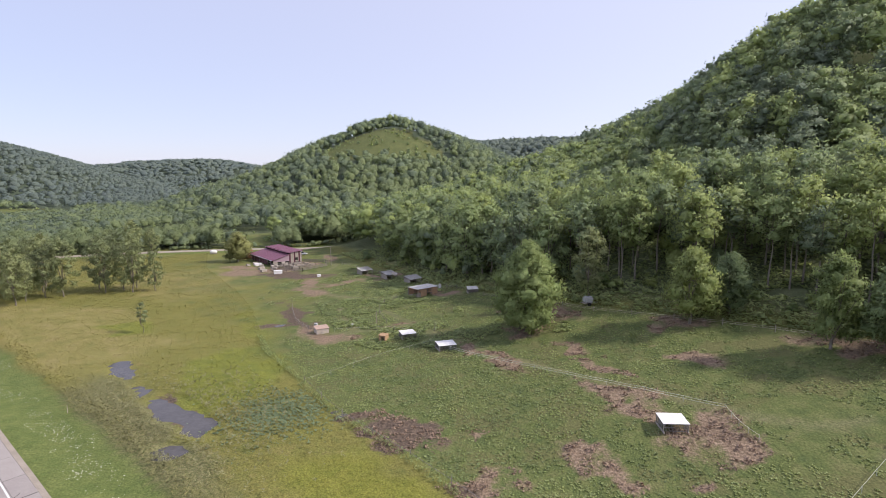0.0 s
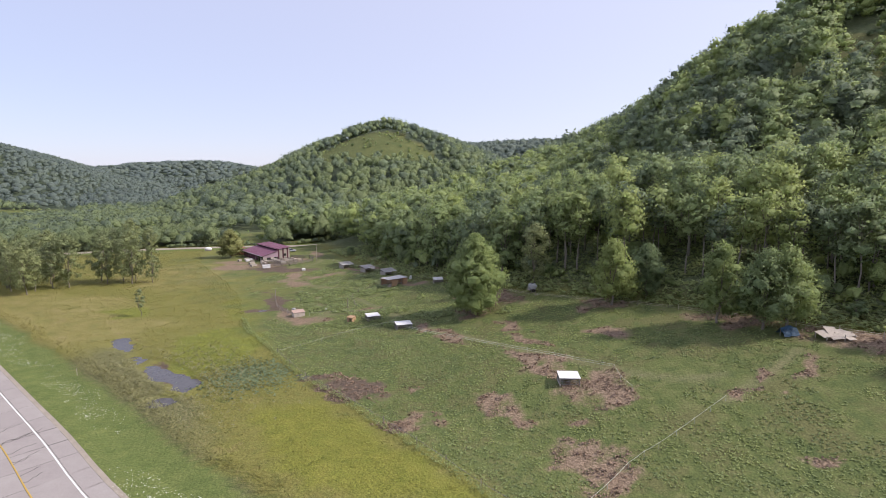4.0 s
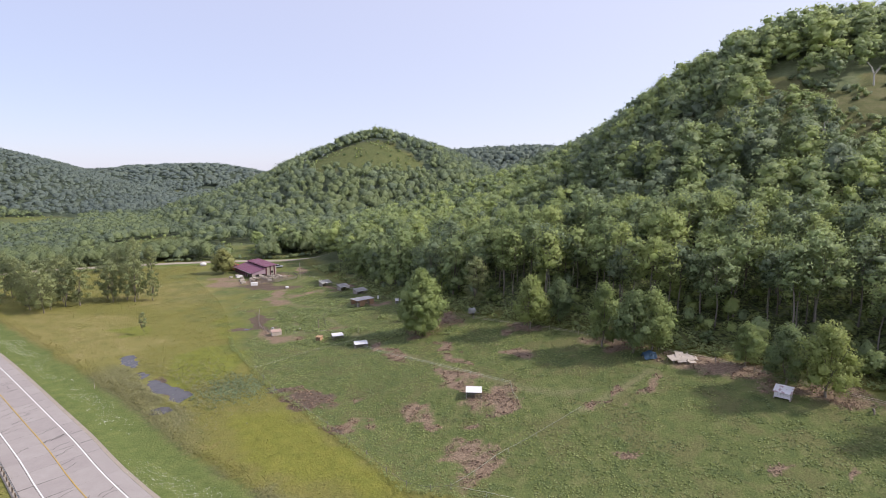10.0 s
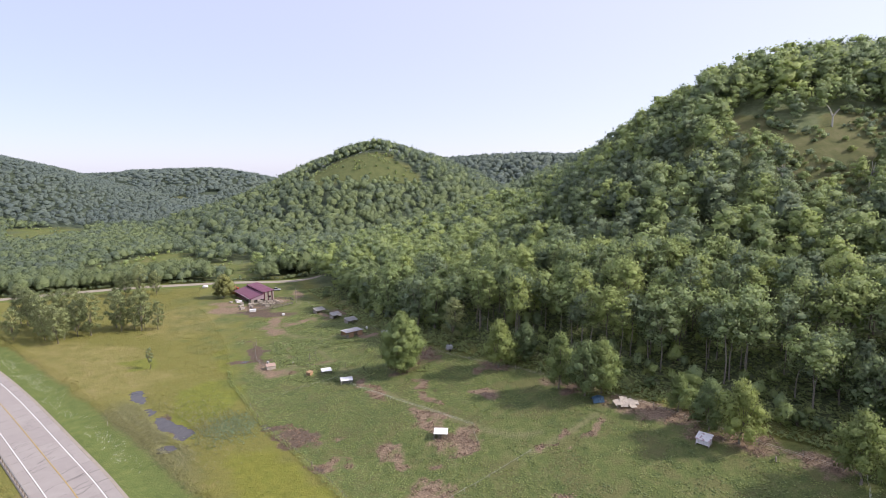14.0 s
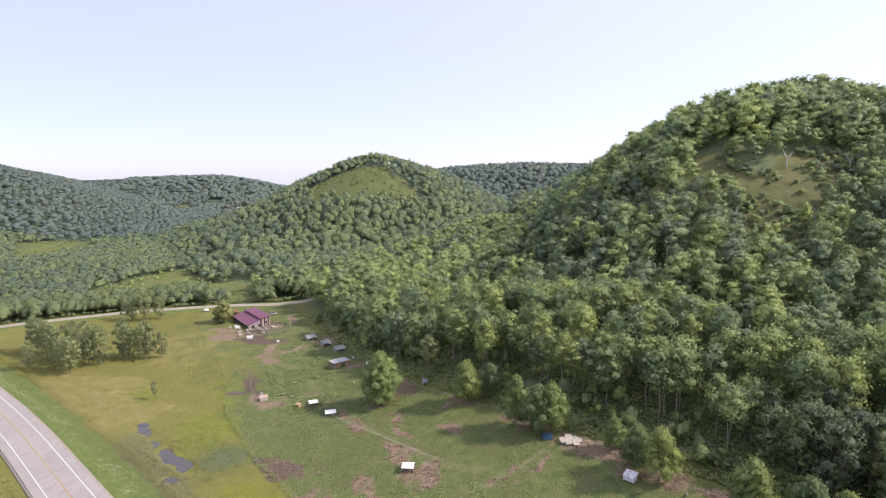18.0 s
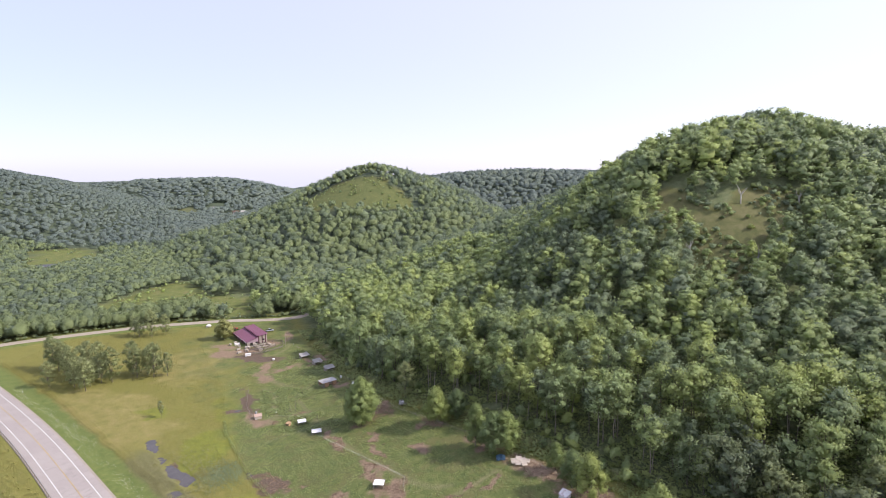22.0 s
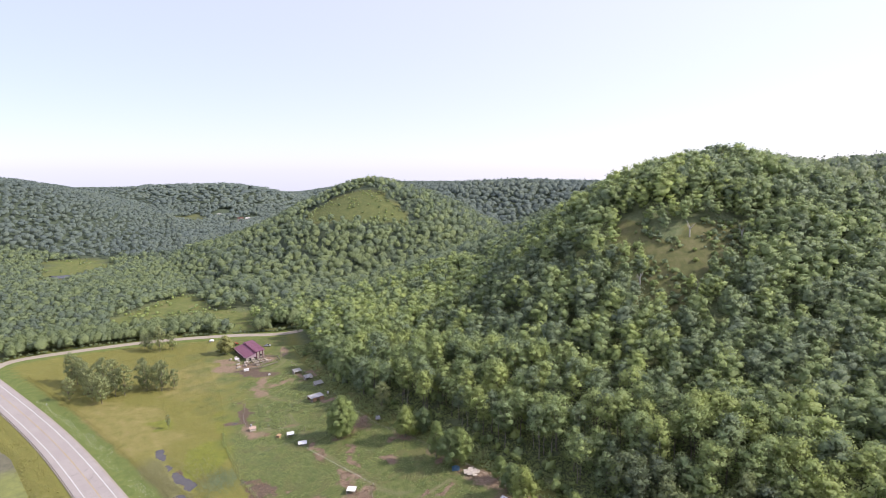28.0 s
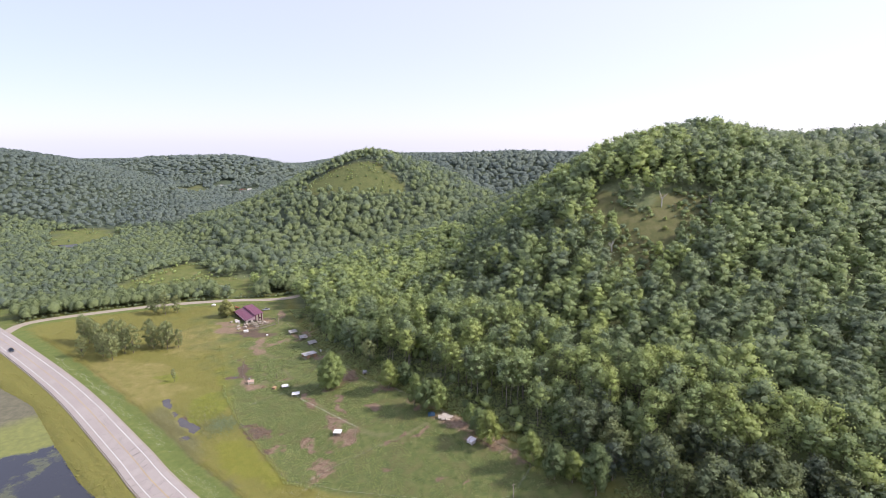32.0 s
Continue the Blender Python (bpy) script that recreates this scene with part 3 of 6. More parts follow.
def joined(parts):
    vs, fs, ns, n = [], [], [], 0
    for v, f, nn in parts:
        vs.append(v)
        fs.append(f + n)
        ns.append(nn)
        n += len(v)
    nn = np.vstack(ns)
    return np.vstack(vs), np.vstack(fs), nn / np.linalg.norm(nn, axis=1, keepdims=True)


def dome_arrays(seed, radius, z0, z1, lobes, count, size, core, ragged=0.12, solid=0.9):
    """The crown of a tree in a closed wood: one billowing dome with sprays of leaves."""
    rng = np.random.RandomState(seed)
    sx, sy = rng.uniform(0.85, 1.18, 2)
    v, f, nn = billow(rng, core, radius, (z1 - z0) / 2, lobes, ragged=ragged)
    v = v * (sx, sy, 1)
    nn = vertex_normals(v, f)
    parts = [(v * solid, f, nn + (0, 0, 0.8))]
    if count:
        q, g, m = flecks(rng, v, f, nn, count, size, size * 1.5)
        parts.append((q, g, m + (0, 0, 0.8)))
    v, f, nn = joined(parts)
    return v + (0, 0, (z0 + z1) / 2), f, nn


def bough_arrays(seed, radius, z0, z1, boughs, leaves, leaf, core, size=(0.34, 0.52), wide=0.4, loose=0.35, heart=0.0, solid=0.82):
    """An open crown of separate leafy boughs with gaps between, widest at the share 'wide' of its height."""
    rng = np.random.RandomState(seed)
    parts = []
    tall = z1 - z0
    if heart:
        v, f, nn = billow(rng, ICO0, radius * heart, tall * 0.5 * heart, 8, 0.8)
        parts.append((v + (0, 0, z0 + tall * 0.5), f, nn + (0, 0, 0.7)))
    for i in range(boughs):
        h = (i + rng.uniform(0.2, 0.8)) / boughs
        a = i * math.pi * (3 - 5 ** 0.5) + seed + rng.uniform(-0.6, 0.6)
        prof = math.sqrt(max(0.05, 1 - ((h - wide) / (1 - wide if h > wide else wide + 0.25)) ** 2))
        r = radius * rng.uniform(*size) * (0.75 + 0.25 * prof)
        out = max(0, radius * prof * rng.uniform(0.55, 1.12) - r * 0.6)
        c = np.array([math.cos(a) * out, math.sin(a) * out, z0 + r * 0.55 + h * (tall - r * 1.3)])
        v, f, nn = billow(rng, core, r, r * rng.uniform(0.72, 0.95), 8, 0.8, (0.28, 0.45), 0.16)
        round_up = np.array([c[0] / radius, c[1] / radius, 1.3 * (c[2] - z0) / tall]) * 0.75
        parts.append((v * solid + c, f, nn * 0.8 + round_up))
        q, g, m = flecks(rng, v, f, nn, leaves, leaf, r * loose)
        parts.append((q + c, g, m * 0.8 + round_up))
    return joined(parts)


def limb_arrays(points, radii, sides=7):
    """A tapered limb along points."""
    pts = [Vector(p) for p in points]
    vs, fs = [], []
    for i, p in enumerate(pts):
        d = (pts[min(i + 1, len(pts) - 1)] - pts[max(i - 1, 0)]).normalized()
        u = d.orthogonal().normalized()
        w = d.cross(u)
        for k in range(sides):
            a = k / sides * math.tau
            vs.append(p + (u * math.cos(a) + w * math.sin(a)) * radii[i])
    for i in range(len(pts) - 1):
        for k in range(sides):
            q, r = i * sides + k, i * sides + (k + 1) % sides
            fs += [(q, r, r + sides), (q, r + sides, q + sides)]
    return np.array([tuple(v) for v in vs]), np.array(fs)


def trunk_arrays(seed, tall, fork, base_r, spread, limbs=5, lean=0.4):
    rng = random.Random(seed)
    bend = [(0, 0, -0.4)]
    for k in range(1, 5):
        h = fork * k / 4
        bend.append((lean * math.sin(k * 1.3 + seed) * k / 4, lean * math.cos(k * 1.1 + seed) * k / 4, h))
    top = Vector(bend[-1])
    parts = [limb_arrays(bend, [base_r * 1.35, base_r, base_r * 0.85, base_r * 0.75, base_r * 0.65])]
    for k in range(limbs):
        a = k / limbs * math.tau + rng.uniform(-0.4, 0.4)
        out = spread * rng.uniform(0.5, 0.9)
        up = (tall - fork) * rng.uniform(0.5, 0.9)
        m = top + Vector((math.cos(a) * out * 0.45, math.sin(a) * out * 0.45, up * 0.5))
        e = top + Vector((math.cos(a) * out, math.sin(a) * out, up))
        parts.append(limb_arrays([top - Vector((0, 0, 0.2)), m, e], [base_r * 0.5, base_r * 0.3, base_r * 0.08], 5))
    parts.append(limb_arrays([top - Vector((0, 0, 0.2)), top + Vector((0.2, 0.1, (tall - fork) * 0.85))], [base_r * 0.6, base_r * 0.1], 5))
    vs, fs, n = [], [], 0
    for v, f in parts:
        vs.append(v)
        fs.append(f + n)
        n += len(v)
    return np.vstack(vs), np.vstack(fs)


def tree_kind(name, seeds, tall, radius, z0, fork, base_r, boughs, leaves, leaf, mat, core=None, size=(0.34, 0.52), wide=0.4, loose=0.35, solid=0.82):
    """Meshes of a few trees of one kind: (crown, trunk) pairs."""
    kinds = []
    for s in seeds:
        rng = random.Random(s)
        t, r = tall * rng.uniform(0.92, 1.08), radius * rng.uniform(0.9, 1.12)
        v, f, nn = bough_arrays(s, r, z0 * rng.uniform(0.85, 1.15), t, boughs, leaves, leaf, core or ICO1, size, wide, loose, 0.0, solid)
        crown = mesh_arrays(name + "_crown", v, f, mat, normals=nn)
        v, f = trunk_arrays(s, t * 0.9, fork, base_r, r * 0.7)
        kinds.append((crown, mesh_arrays(name + "_trunk", v, f, BARK)))
    return kinds


def plant(name, kind, x, y, scale, turn, label, group, category="tree", stretch=1.0):
    root = new(name)
    root.matrix_basis = Matrix.LocRotScale((x, y, gz(x, y) - 0.05), Euler((0, 0, turn)), (scale, scale, scale * stretch))
    tagged(root, label, category, group)
    for part_name, me in (("crown", kind[0]), ("trunk", kind[1])):
        ob = new(part_name, me)
        ob.parent = root
    return root


PASTURE_TREE = tree_kind("pasture_tree", range(10, 16), 13.0, 4.6, 1.2, 2.6, 0.24, 26, 230, 0.21, LEAF_TREE, size=(0.3, 0.5), wide=0.42, loose=0.5, solid=0.66)
WOODS_TREE = tree_kind("woods_tree", range(20, 28), 19.0, 4.4, 8.6, 11, 0.17, 12, 90, 0.33, LEAF_STAND, ICO0, size=(0.42, 0.62), wide=0.6, loose=0.5, solid=0.56)
EDGE_TREE = tree_kind("edge_tree", range(30, 36), 16.0, 4.7, 1.6, 4.5, 0.25, 16, 90, 0.33, LEAF_STAND, ICO0, size=(0.42, 0.6), wide=0.5, loose=0.5, solid=0.6)
# edge trees again, with the eastern dimness painted into their leaves
EDGE_TREE_DARK = tree_kind("edge_tree_dark", range(36, 39), 16.0, 4.9, 1.6, 4.5, 0.25, 16, 90, 0.33, LEAF_STAND_DARK, ICO0, size=(0.42, 0.6), wide=0.5, loose=0.5, solid=0.6)
WILLOW = tree_kind("willow", range(40, 46), 16.5, 4.0, 2.2, 3.6, 0.17, 26, 120, 0.22, LEAF_WILLOW, ICO0, size=(0.22, 0.4), wide=0.58, loose=0.7, solid=0.6)
GOLD_TREE = tree_kind("gold_tree", range(46, 47), 12.0, 5.2, 0.6, 2.5, 0.25, 34, 150, 0.25, LEAF_GOLD, loose=0.5)
BUSH = tree_kind("bush", range(50, 54), 3.4, 2.1, 0.2, 0.6, 0.08, 7, 60, 0.17, LEAF_TREE, ICO0, size=(0.4, 0.6), loose=0.5)
SAPLING = tree_kind("sapling", range(56, 57), 7.4, 1.5, 2.2, 2.4, 0.07, 14, 40, 0.12, LEAF_WILLOW, ICO0, wide=0.6, loose=0.6)

rt = random.Random(5)
for x, y, s, label in [
        (28.5, 107.5, 0.92, "rounded green tree at the pasture fence"), (35.5, 108.5, 0.72, "small light green tree beside the fence track"),
        (41.0, 92.5, 0.84, "green pasture tree casting shade on bare soil"), (45.8, 88.0, 0.9, "green pasture tree beside a blue tarpaulin"), (49.5, 88.0, 0.86, "green pasture tree behind the blue tarpaulin"),
        (64.8, 70.5, 0.7, "leafy tree standing over the spotted hutch"), (68.2, 66.0, 0.82, "broad leafy tree over trampled bare soil"),
        (80.5, 53.5, 0.85, "leafy tree at the fence corner"), (62.0, 77.5, 0.55, "low leafy tree behind the fence"), (87.0, 47.6, 0.86, "leafy tree near the wooden pole"), (97.5, 40.0, 1.02, "broad leafy tree beside the wooden pole"), (92.0, 45.5, 0.7, "low leafy tree at the pasture's corner")]:
    plant("pasture_tree", rt.choice(PASTURE_TREE), x, y, s, rt.uniform(0, 6.28), label, "trees in the pasture", stretch=1.16)

for x, y, s in [(-117, 148.5, 1.0), (-135, 152, 0.72), (-127, 160, 1.05), (-121, 163, 1.0), (-112, 158, 0.95), (-104.5, 163.5, 0.9), (-109, 168, 1.02), (-97, 163.5, 0.95), (-92, 165.5, 0.72), (-140, 168, 0.95),
                (-149, 173, 1.0), (-131, 171, 0.95), (-99, 169, 0.8), (-138, 222, 0.8), (-131, 222, 0.9), (-125.5, 226, 0.8), (-143, 226, 0.7), (-118, 153, 0.7), (-124, 152, 0.9), (-130, 158, 0.95), (-116, 157, 0.9), (-101, 166, 0.85), (-144, 170, 0.9), (-135, 164, 0.9)]:
    plant("willow", rt.choice(WILLOW), x, y, s * rt.uniform(0.92, 1.06), rt.uniform(0, 6.28), "grey-green feathery tree in a grove in the meadow", "grove in the meadow")
LONE_TREE = tree_kind("lone_tree", range(17, 18), 15.2, 5.5, 0.3, 2.6, 0.3, 58, 260, 0.2, LEAF_TREE, size=(0.28, 0.42), wide=0.4, loose=0.45)
plant("pasture_tree", LONE_TREE[0], 2.6, 115.0, 1.0, 0.7, "tall dense green pasture tree standing alone", "trees in the pasture", stretch=1.1)
plant("grey_tree", WILLOW[1], 17.0, 126.7, 0.92, 2.0, "grey-green thinly leaved tree at the wood's edge", "")
plant("gold_tree", GOLD_TREE[0], -89.5, 218.5, 0.92, 1.0, "yellow-green round tree beside the barn", "")
plant("sapling", SAPLING[0], -72.5, 125, 0.84, 0.4, "thin young tree alone in the marsh grass", "")


# ---- woods ----
def valley_floor(x, y):
    """The flat between the side road and the far field, grown over with low brush."""
    return (polyline_signed(x, y, FOOT) < -25) & (y < 560) & (x < -90) & (polyline_signed(x, y, LANE[::-1]) > 4)


def clear_of(x, y, grow=0.0):
    """True where trees of the woods may stand."""
    s = polyline_signed(x, y, FOOT)
    lane_side = polyline_signed(x, y, LANE[::-1])
    ok = (s > 4 + grow) | ((lane_side > 9) & (y > 195)) | ((y > 300) & (x < -40))
    ok &= ~valley_floor(x, y)
    ok &= open_at(x, y) < 0.5
    ok &= bald_at(x, y) < 0.5
    ok &= np.abs(polyline_signed(x, y, LANE_S[::2])) > 8
    ok &= np.abs(polyline_signed(x, y, ROAD_S[::2])) > 15
    for hx, hy, hr in [(-22, 228, 7), (-14, 275, 5), (-159, 416, 6), (-422, 1056, 20), (-420, 1080, 18), (-491, 1102, 18)]:
        ok &= np.hypot(x - hx, (y - hy) * (0.3 if hy > 1000 else 0.5)) > hr
    return ok


def scatter(x0, x1, y0, y1, step, seed):
    rng = np.random.RandomState(seed)
    gx_, gy_ = np.meshgrid(np.arange(x0, x1, step), np.arange(y0, y1, step))
    x, y = gx_.ravel() + rng.uniform(-0.7, 0.7, gx_.size) * step, gy_.ravel() + rng.uniform(-0.7, 0.7, gx_.size) * step
    return x, y


def wedge(x, y, lo, hi, half=47):
    """Part of the camera's view between two distances from the meadow's south end."""
    d = np.hypot(x - 15, y + 20)
    return (d >= lo) & (d < hi) & (y > -30) & (np.abs(np.arctan2(x - 30, y + 140)) < radians(half))


def seen_from_flight(x, y):
    """False for ground hidden behind a nearer hill, seen from near the camera's high flight."""
    ex, ey, ez = 30.0, -50.0, 112.0
    top = height(x, y) + 24
    d = np.hypot(x - ex, y - ey)
    slope = (top - ez) / d
    seen = np.ones(len(x), bool)
    for k in np.linspace(0.12, 0.94, 36):
        seen &= (height(ex + (x - ex) * k, ey + (y - ey) * k) + 6 - ez) / (d * k) < slope
    return seen


def forest(name, x, y, kinds, mat, label, lo, hi, seed, shift=0.0):
    """One mesh of many trees standing close."""
    rng = np.random.RandomState(seed)
    pick = rng.randint(0, len(kinds), len(x))
    size, turn = rng.uniform(lo, hi, len(x)), rng.uniform(0, math.tau, len(x))
    grove = hash_noise(x, y, 38 if seed == 1 else 85, seed)
    tint = np.clip(rng.beta(1.1, 1.4, len(x)) * 0.95 + (grove - 0.5) * (0.5 if seed == 1 else 0.7) + 0.06 + shift, 0, 1)
    if seed in (3, 4):
        tint = 0.3 + tint * 0.4                      # far crowns differ little
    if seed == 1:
        tint = tint * (1 - 0.5 * sstep(125, 205, x - (y - 100) * 0.35))      # shade put into the tint: crowns darker and greyer to the east
    size *= 0.88 + 0.26 * hash_noise(x, y, 55, seed + 5)
    size *= np.where(polyline_signed(x, y, FOOT) < 0, 0.74, 1.0)      # lower growth on the valley floor
    size *= np.where((bald_at(x, y) > 0.02) & (lo > 0.5), 0.72, 1.0)      # smaller trees round the glades, so that the glades show from the camera
    z = ground_z(x, y)
    vs, fs, ts, ns, n = [], [], [], [], 0
    for k, (v, f, nv) in enumerate(kinds):
        w = np.where(pick == k)[0]
        if not len(w):
            continue
        c, s = np.cos(turn[w])[:, None], np.sin(turn[w])[:, None]
        sz = size[w][:, None]
        q = np.stack([(v[:, 0] * c - v[:, 1] * s) * sz + x[w][:, None], (v[:, 0] * s + v[:, 1] * c) * sz + y[w][:, None], v[:, 2] * sz + z[w][:, None]], 2)
        vs.append(q.reshape(-1, 3))
        fs.append((f[None] + (n + np.arange(len(w)) * len(v))[:, None, None]).reshape(-1, 3))
        ts.append(np.repeat(tint[w], len(v)))
        ns.append(np.stack([nv[:, 0] * c - nv[:, 1] * s, nv[:, 0] * s + nv[:, 1] * c, np.repeat(nv[None, :, 2], len(w), 0)], 2).reshape(-1, 3))
        n += len(w) * len(v)
    ob = new(name, mesh_arrays(name, np.vstack(vs), np.vstack(fs), mat, (("tint", np.concatenate(ts)),), normals=np.vstack(ns)))
    tagged(ob, label, "trees", kind="stuff")
    return ob


# nearest trees of the wood, each a thing of its own
x, y = scatter(-70, 170, 20, 260, 5.7, 61)
s = polyline_signed(x, y, FOOT)
keep = clear_of(x, y, 2) & ((s > 12) | (x < 20) | (x > 90)) & ((s > 9) | (x > 90)) & (s < 52) & wedge(x, y, 0, 320) & ((x < 78) | (x > 90) | (s > 14) | (hash_noise(x, y, 6, 79) > 0.55))
x, y, s = x[keep], y[keep], s[keep]
order = np.argsort(np.hypot(x - 20, y + 10))[:290]
for i in order:
    tall_kind = s[i] > 9 and 30 < y[i] < 150 and x[i] > 15 and not (x[i] > 92 and s[i] < 26)
    kind = rt.choice(WOODS_TREE if tall_kind else EDGE_TREE_DARK if x[i] > 96 and hash_noise(x[i:i + 1], y[i:i + 1], 14, 47)[0] > 0.36 else EDGE_TREE)
    plant("woods_tree", kind, float(x[i]), float(y[i]), rt.uniform(0.78, 1.06) * (1.22 if x[i] < 14 else 1.0), rt.uniform(0, 6.28),
          "tall straight woodland tree with a high leafy crown" if tall_kind else "full-crowned broadleaf tree at the wood's edge", "trees of the wood's edge")

RING1 = [bough_arrays(100 + k, 5.6, 3.2, 16.0, 10, 62, 0.39, ICO0, (0.38, 0.54), 0.6, 0.5, 0.6, 0.72) for k in range(10)]
RING1_FAR = [bough_arrays(110 + k, 5.6, 3.4, 16.4, 8, 36, 0.5, ICO0, (0.4, 0.56), 0.6, 0.45, 0.62, 0.74) for k in range(9)]
YOUNG = [dome_arrays(190 + k, 5.0, 2.0, 16, 9, 150, 0.7, ICO0, 0.16) for k in range(7)]
SHRUB = [dome_arrays(180 + k, 5.5, 0.2, 10, 8, 90, 0.9, ICO0, 0.18) for k in range(7)]
THICKET = [dome_arrays(200 + k, 5.0, 0.0, 12, 14, 240, 0.46, ICO0, 0.14, 0.78) for k in range(7)]
RING2 = [dome_arrays(120 + k, 5.6, 1.2, 13.8, 12, 72, 0.78, ICO0, 0.14, 0.82) for k in range(9)]
RING3 = [dome_arrays(140 + k, 6.8, 0.4, 13.5, 9, 16, 1.3, ICO0, 0.14, 0.88) for k in range(6)]
RING4 = [dome_arrays(160 + k, 9.5, 1.0, 14.0, 8, 7, 2.0, ICO0, 0.14) for k in range(6)]
rest = np.ones(len(x), bool)
rest[order] = False
x2, y2 = scatter(-330, 330, -30, 420, 6.0, 62)
s2 = polyline_signed(x2, y2, FOOT)
keep = clear_of(x2, y2) & wedge(x2, y2, 0, 340, 42) & ((np.hypot(x2, y2) < 180) | seen_from_flight(x2, y2)) & ~((s2 < 52) & (s2 > 0) & (x2 > -70) & (x2 < 170) & (y2 > 20) & (y2 < 260))
x, y = np.concatenate([x[rest], x2[keep]]), np.concatenate([y[rest], y2[keep]])
close = np.hypot(x - 15, y + 20) < 235
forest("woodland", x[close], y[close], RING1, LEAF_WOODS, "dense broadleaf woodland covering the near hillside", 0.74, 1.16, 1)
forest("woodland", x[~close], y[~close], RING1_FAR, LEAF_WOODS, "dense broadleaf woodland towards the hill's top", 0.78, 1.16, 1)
x, y = scatter(-720, 720, 100, 760, 7.3, 63)
keep = wedge(x, y, 340, 720, 41) & clear_of(x, y)
x, y = x[keep], y[keep]
keep = seen_from_flight(x, y)
forest("woodland", x[keep], y[keep], RING2, LEAF_FAR_HAZED, "dense broadleaf woodland on the middle hills", 0.78, 1.16, 2)
x, y = scatter(-1300, 1300, 300, 1360, 9.0, 64)
keep = wedge(x, y, 720, 1320, 41) & clear_of(x, y)
x, y = x[keep], y[keep]
keep = seen_from_flight(x, y)
forest("woodland", x[keep], y[keep], RING3, LEAF_RIDGE_HAZED, "distant wooded ridges", 0.82, 1.2, 3)
x, y = scatter(-2600, 2600, 700, 3300, 14, 65)
keep = wedge(x, y, 1320, 3400, 41) & clear_of(x, y)
x, y = x[keep], y[keep]
keep = seen_from_flight(x, y)
forest("woodland", x[keep], y[keep], RING4, LEAF_RIDGE_HAZED, "far wooded ridges at the end of the valley", 0.8, 1.1, 4)

# young trees and tall shrubs under and before the tall stand
x, y = scatter(-60, 125, 20, 240, 5.2, 71)
s = polyline_signed(x, y, FOOT)
keep = (s > 5) & (s < 40) & (hash_noise(x, y, 13, 72) > 0.5) & (x < 84)
forest("understorey", x[keep], y[keep], YOUNG, LEAF_WOODS, "young trees and tall shrubs under the wood's edge", 0.22, 0.5, 6)
# full-leaved thicket along the far side of the side road
x, y = scatter(-330, -40, 195, 330, 3.8, 81)
side = polyline_signed(x, y, LANE[::-1])
keep = (side > 5) & (side < 34) & (open_at(x, y) < 0.5) & (hash_noise(x, y, 15, 82) > 0.25) & (np.abs(polyline_signed(x, y, ROAD_S[::2])) > 15) & (np.hypot(x + 22, y - 228) > 10) & ~((np.abs(x + 107 - (y - 265) * -0.35) < 9) & (y > 250))
forest("thicket", x[keep], y[keep], THICKET, LEAF_FAR_HAZED, "full-leaved thicket along the side road", 0.8, 1.3, 10, 0.3)
x, y = scatter(-330, -40, 195, 330, 2.0, 84)
side = polyline_signed(x, y, LANE[::-1])
keep = (side > 4.4) & (side < 7.5) & (open_at(x, y) < 0.6) & (np.abs(polyline_signed(x, y, ROAD_S[::2])) > 13)
forest("shrubs", x[keep], y[keep], SHRUB, LEAF_FAR_HAZED, "low bushes skirting the side road", 0.12, 0.34, 13, 0.2)
x, y = scatter(-520, -90, 195, 570, 5.0, 83)
keep = valley_floor(x, y) & (open_at(x, y) < 0.5) & wedge(x, y, 0, 800, 43) & (np.abs(polyline_signed(x, y, LANE_S[::2])) > 8) & (np.abs(polyline_signed(x, y, ROAD_S[::2])) > 15)
BRUSH = [dome_arrays(210 + k, 4.4, 0.0, 9.2, 10, 36, 0.68, ICO0, 0.16, 0.82) for k in range(8)]
forest("valley_brush", x[keep], y[keep], BRUSH, LEAF_FAR_HAZED, "low dense brush over the valley floor", 0.9, 1.4, 12, 0.2)
# shrubs along the rims of the glades and over the meadows
x, y = scatter(95, 205, 135, 240, 2.4, 73)
q = bald_at(x, y)
n_ = hash_noise(x, y, 10, 74)
keep = ((q > 0.4) & (q < 0.72) & (n_ > 0.38)) | ((q >= 0.72) & (n_ > 0.72 - 0.2 * sstep(180, 164, y)))
forest("shrubs", x[keep], y[keep], SHRUB, LEAF_WOODS, "ragged shrubs round the grassy hill glade", 0.06, 0.4, 7)
x, y = scatter(-170, 20, 490, 650, 4.6, 75)
q = bald_at(x, y)
n_ = hash_noise(x, y, 14, 76)
keep = ((q > 0.45) & (q < 0.62) & (n_ > 0.3)) | ((q >= 0.62) & (n_ > 0.52))
forest("shrubs", x[keep], y[keep], SHRUB, LEAF_WOODS, "small shrubs on the grassy hilltop glade", 0.07, 0.28, 8)
x, y = scatter(-480, -80, 190, 610, 5.0, 77)
q = open_at(x, y)
n_ = hash_noise(x, y, 16, 78)
keep = ((q > 0.45) & (n_ > 0.62) & (y < 400)) | ((q > 0.6) & (n_ > 0.8)) | ((q > 0.45) & (q < 0.62) & (n_ > 0.3))
keep &= (np.abs(polyline_signed(x, y, LANE_S[::2])) > 7) & (np.abs(polyline_signed(x, y, ROAD_S[::2])) > 14)
forest("shrubs", x[keep], y[keep], SHRUB, LEAF_WOODS, "low shrubs along the edges of the valley meadows", 0.12, 0.42, 9)

# ---- small builders ----
def part(name, bm, mat, parent, label=""):
    me = bpy.data.meshes.new(name)
    bm.to_mesh(me)
    bm.free()
    me.materials.append(mat)
    ob = new(name, me)
    ob.parent = parent
    if label:
        ob["label"] = label
    return ob


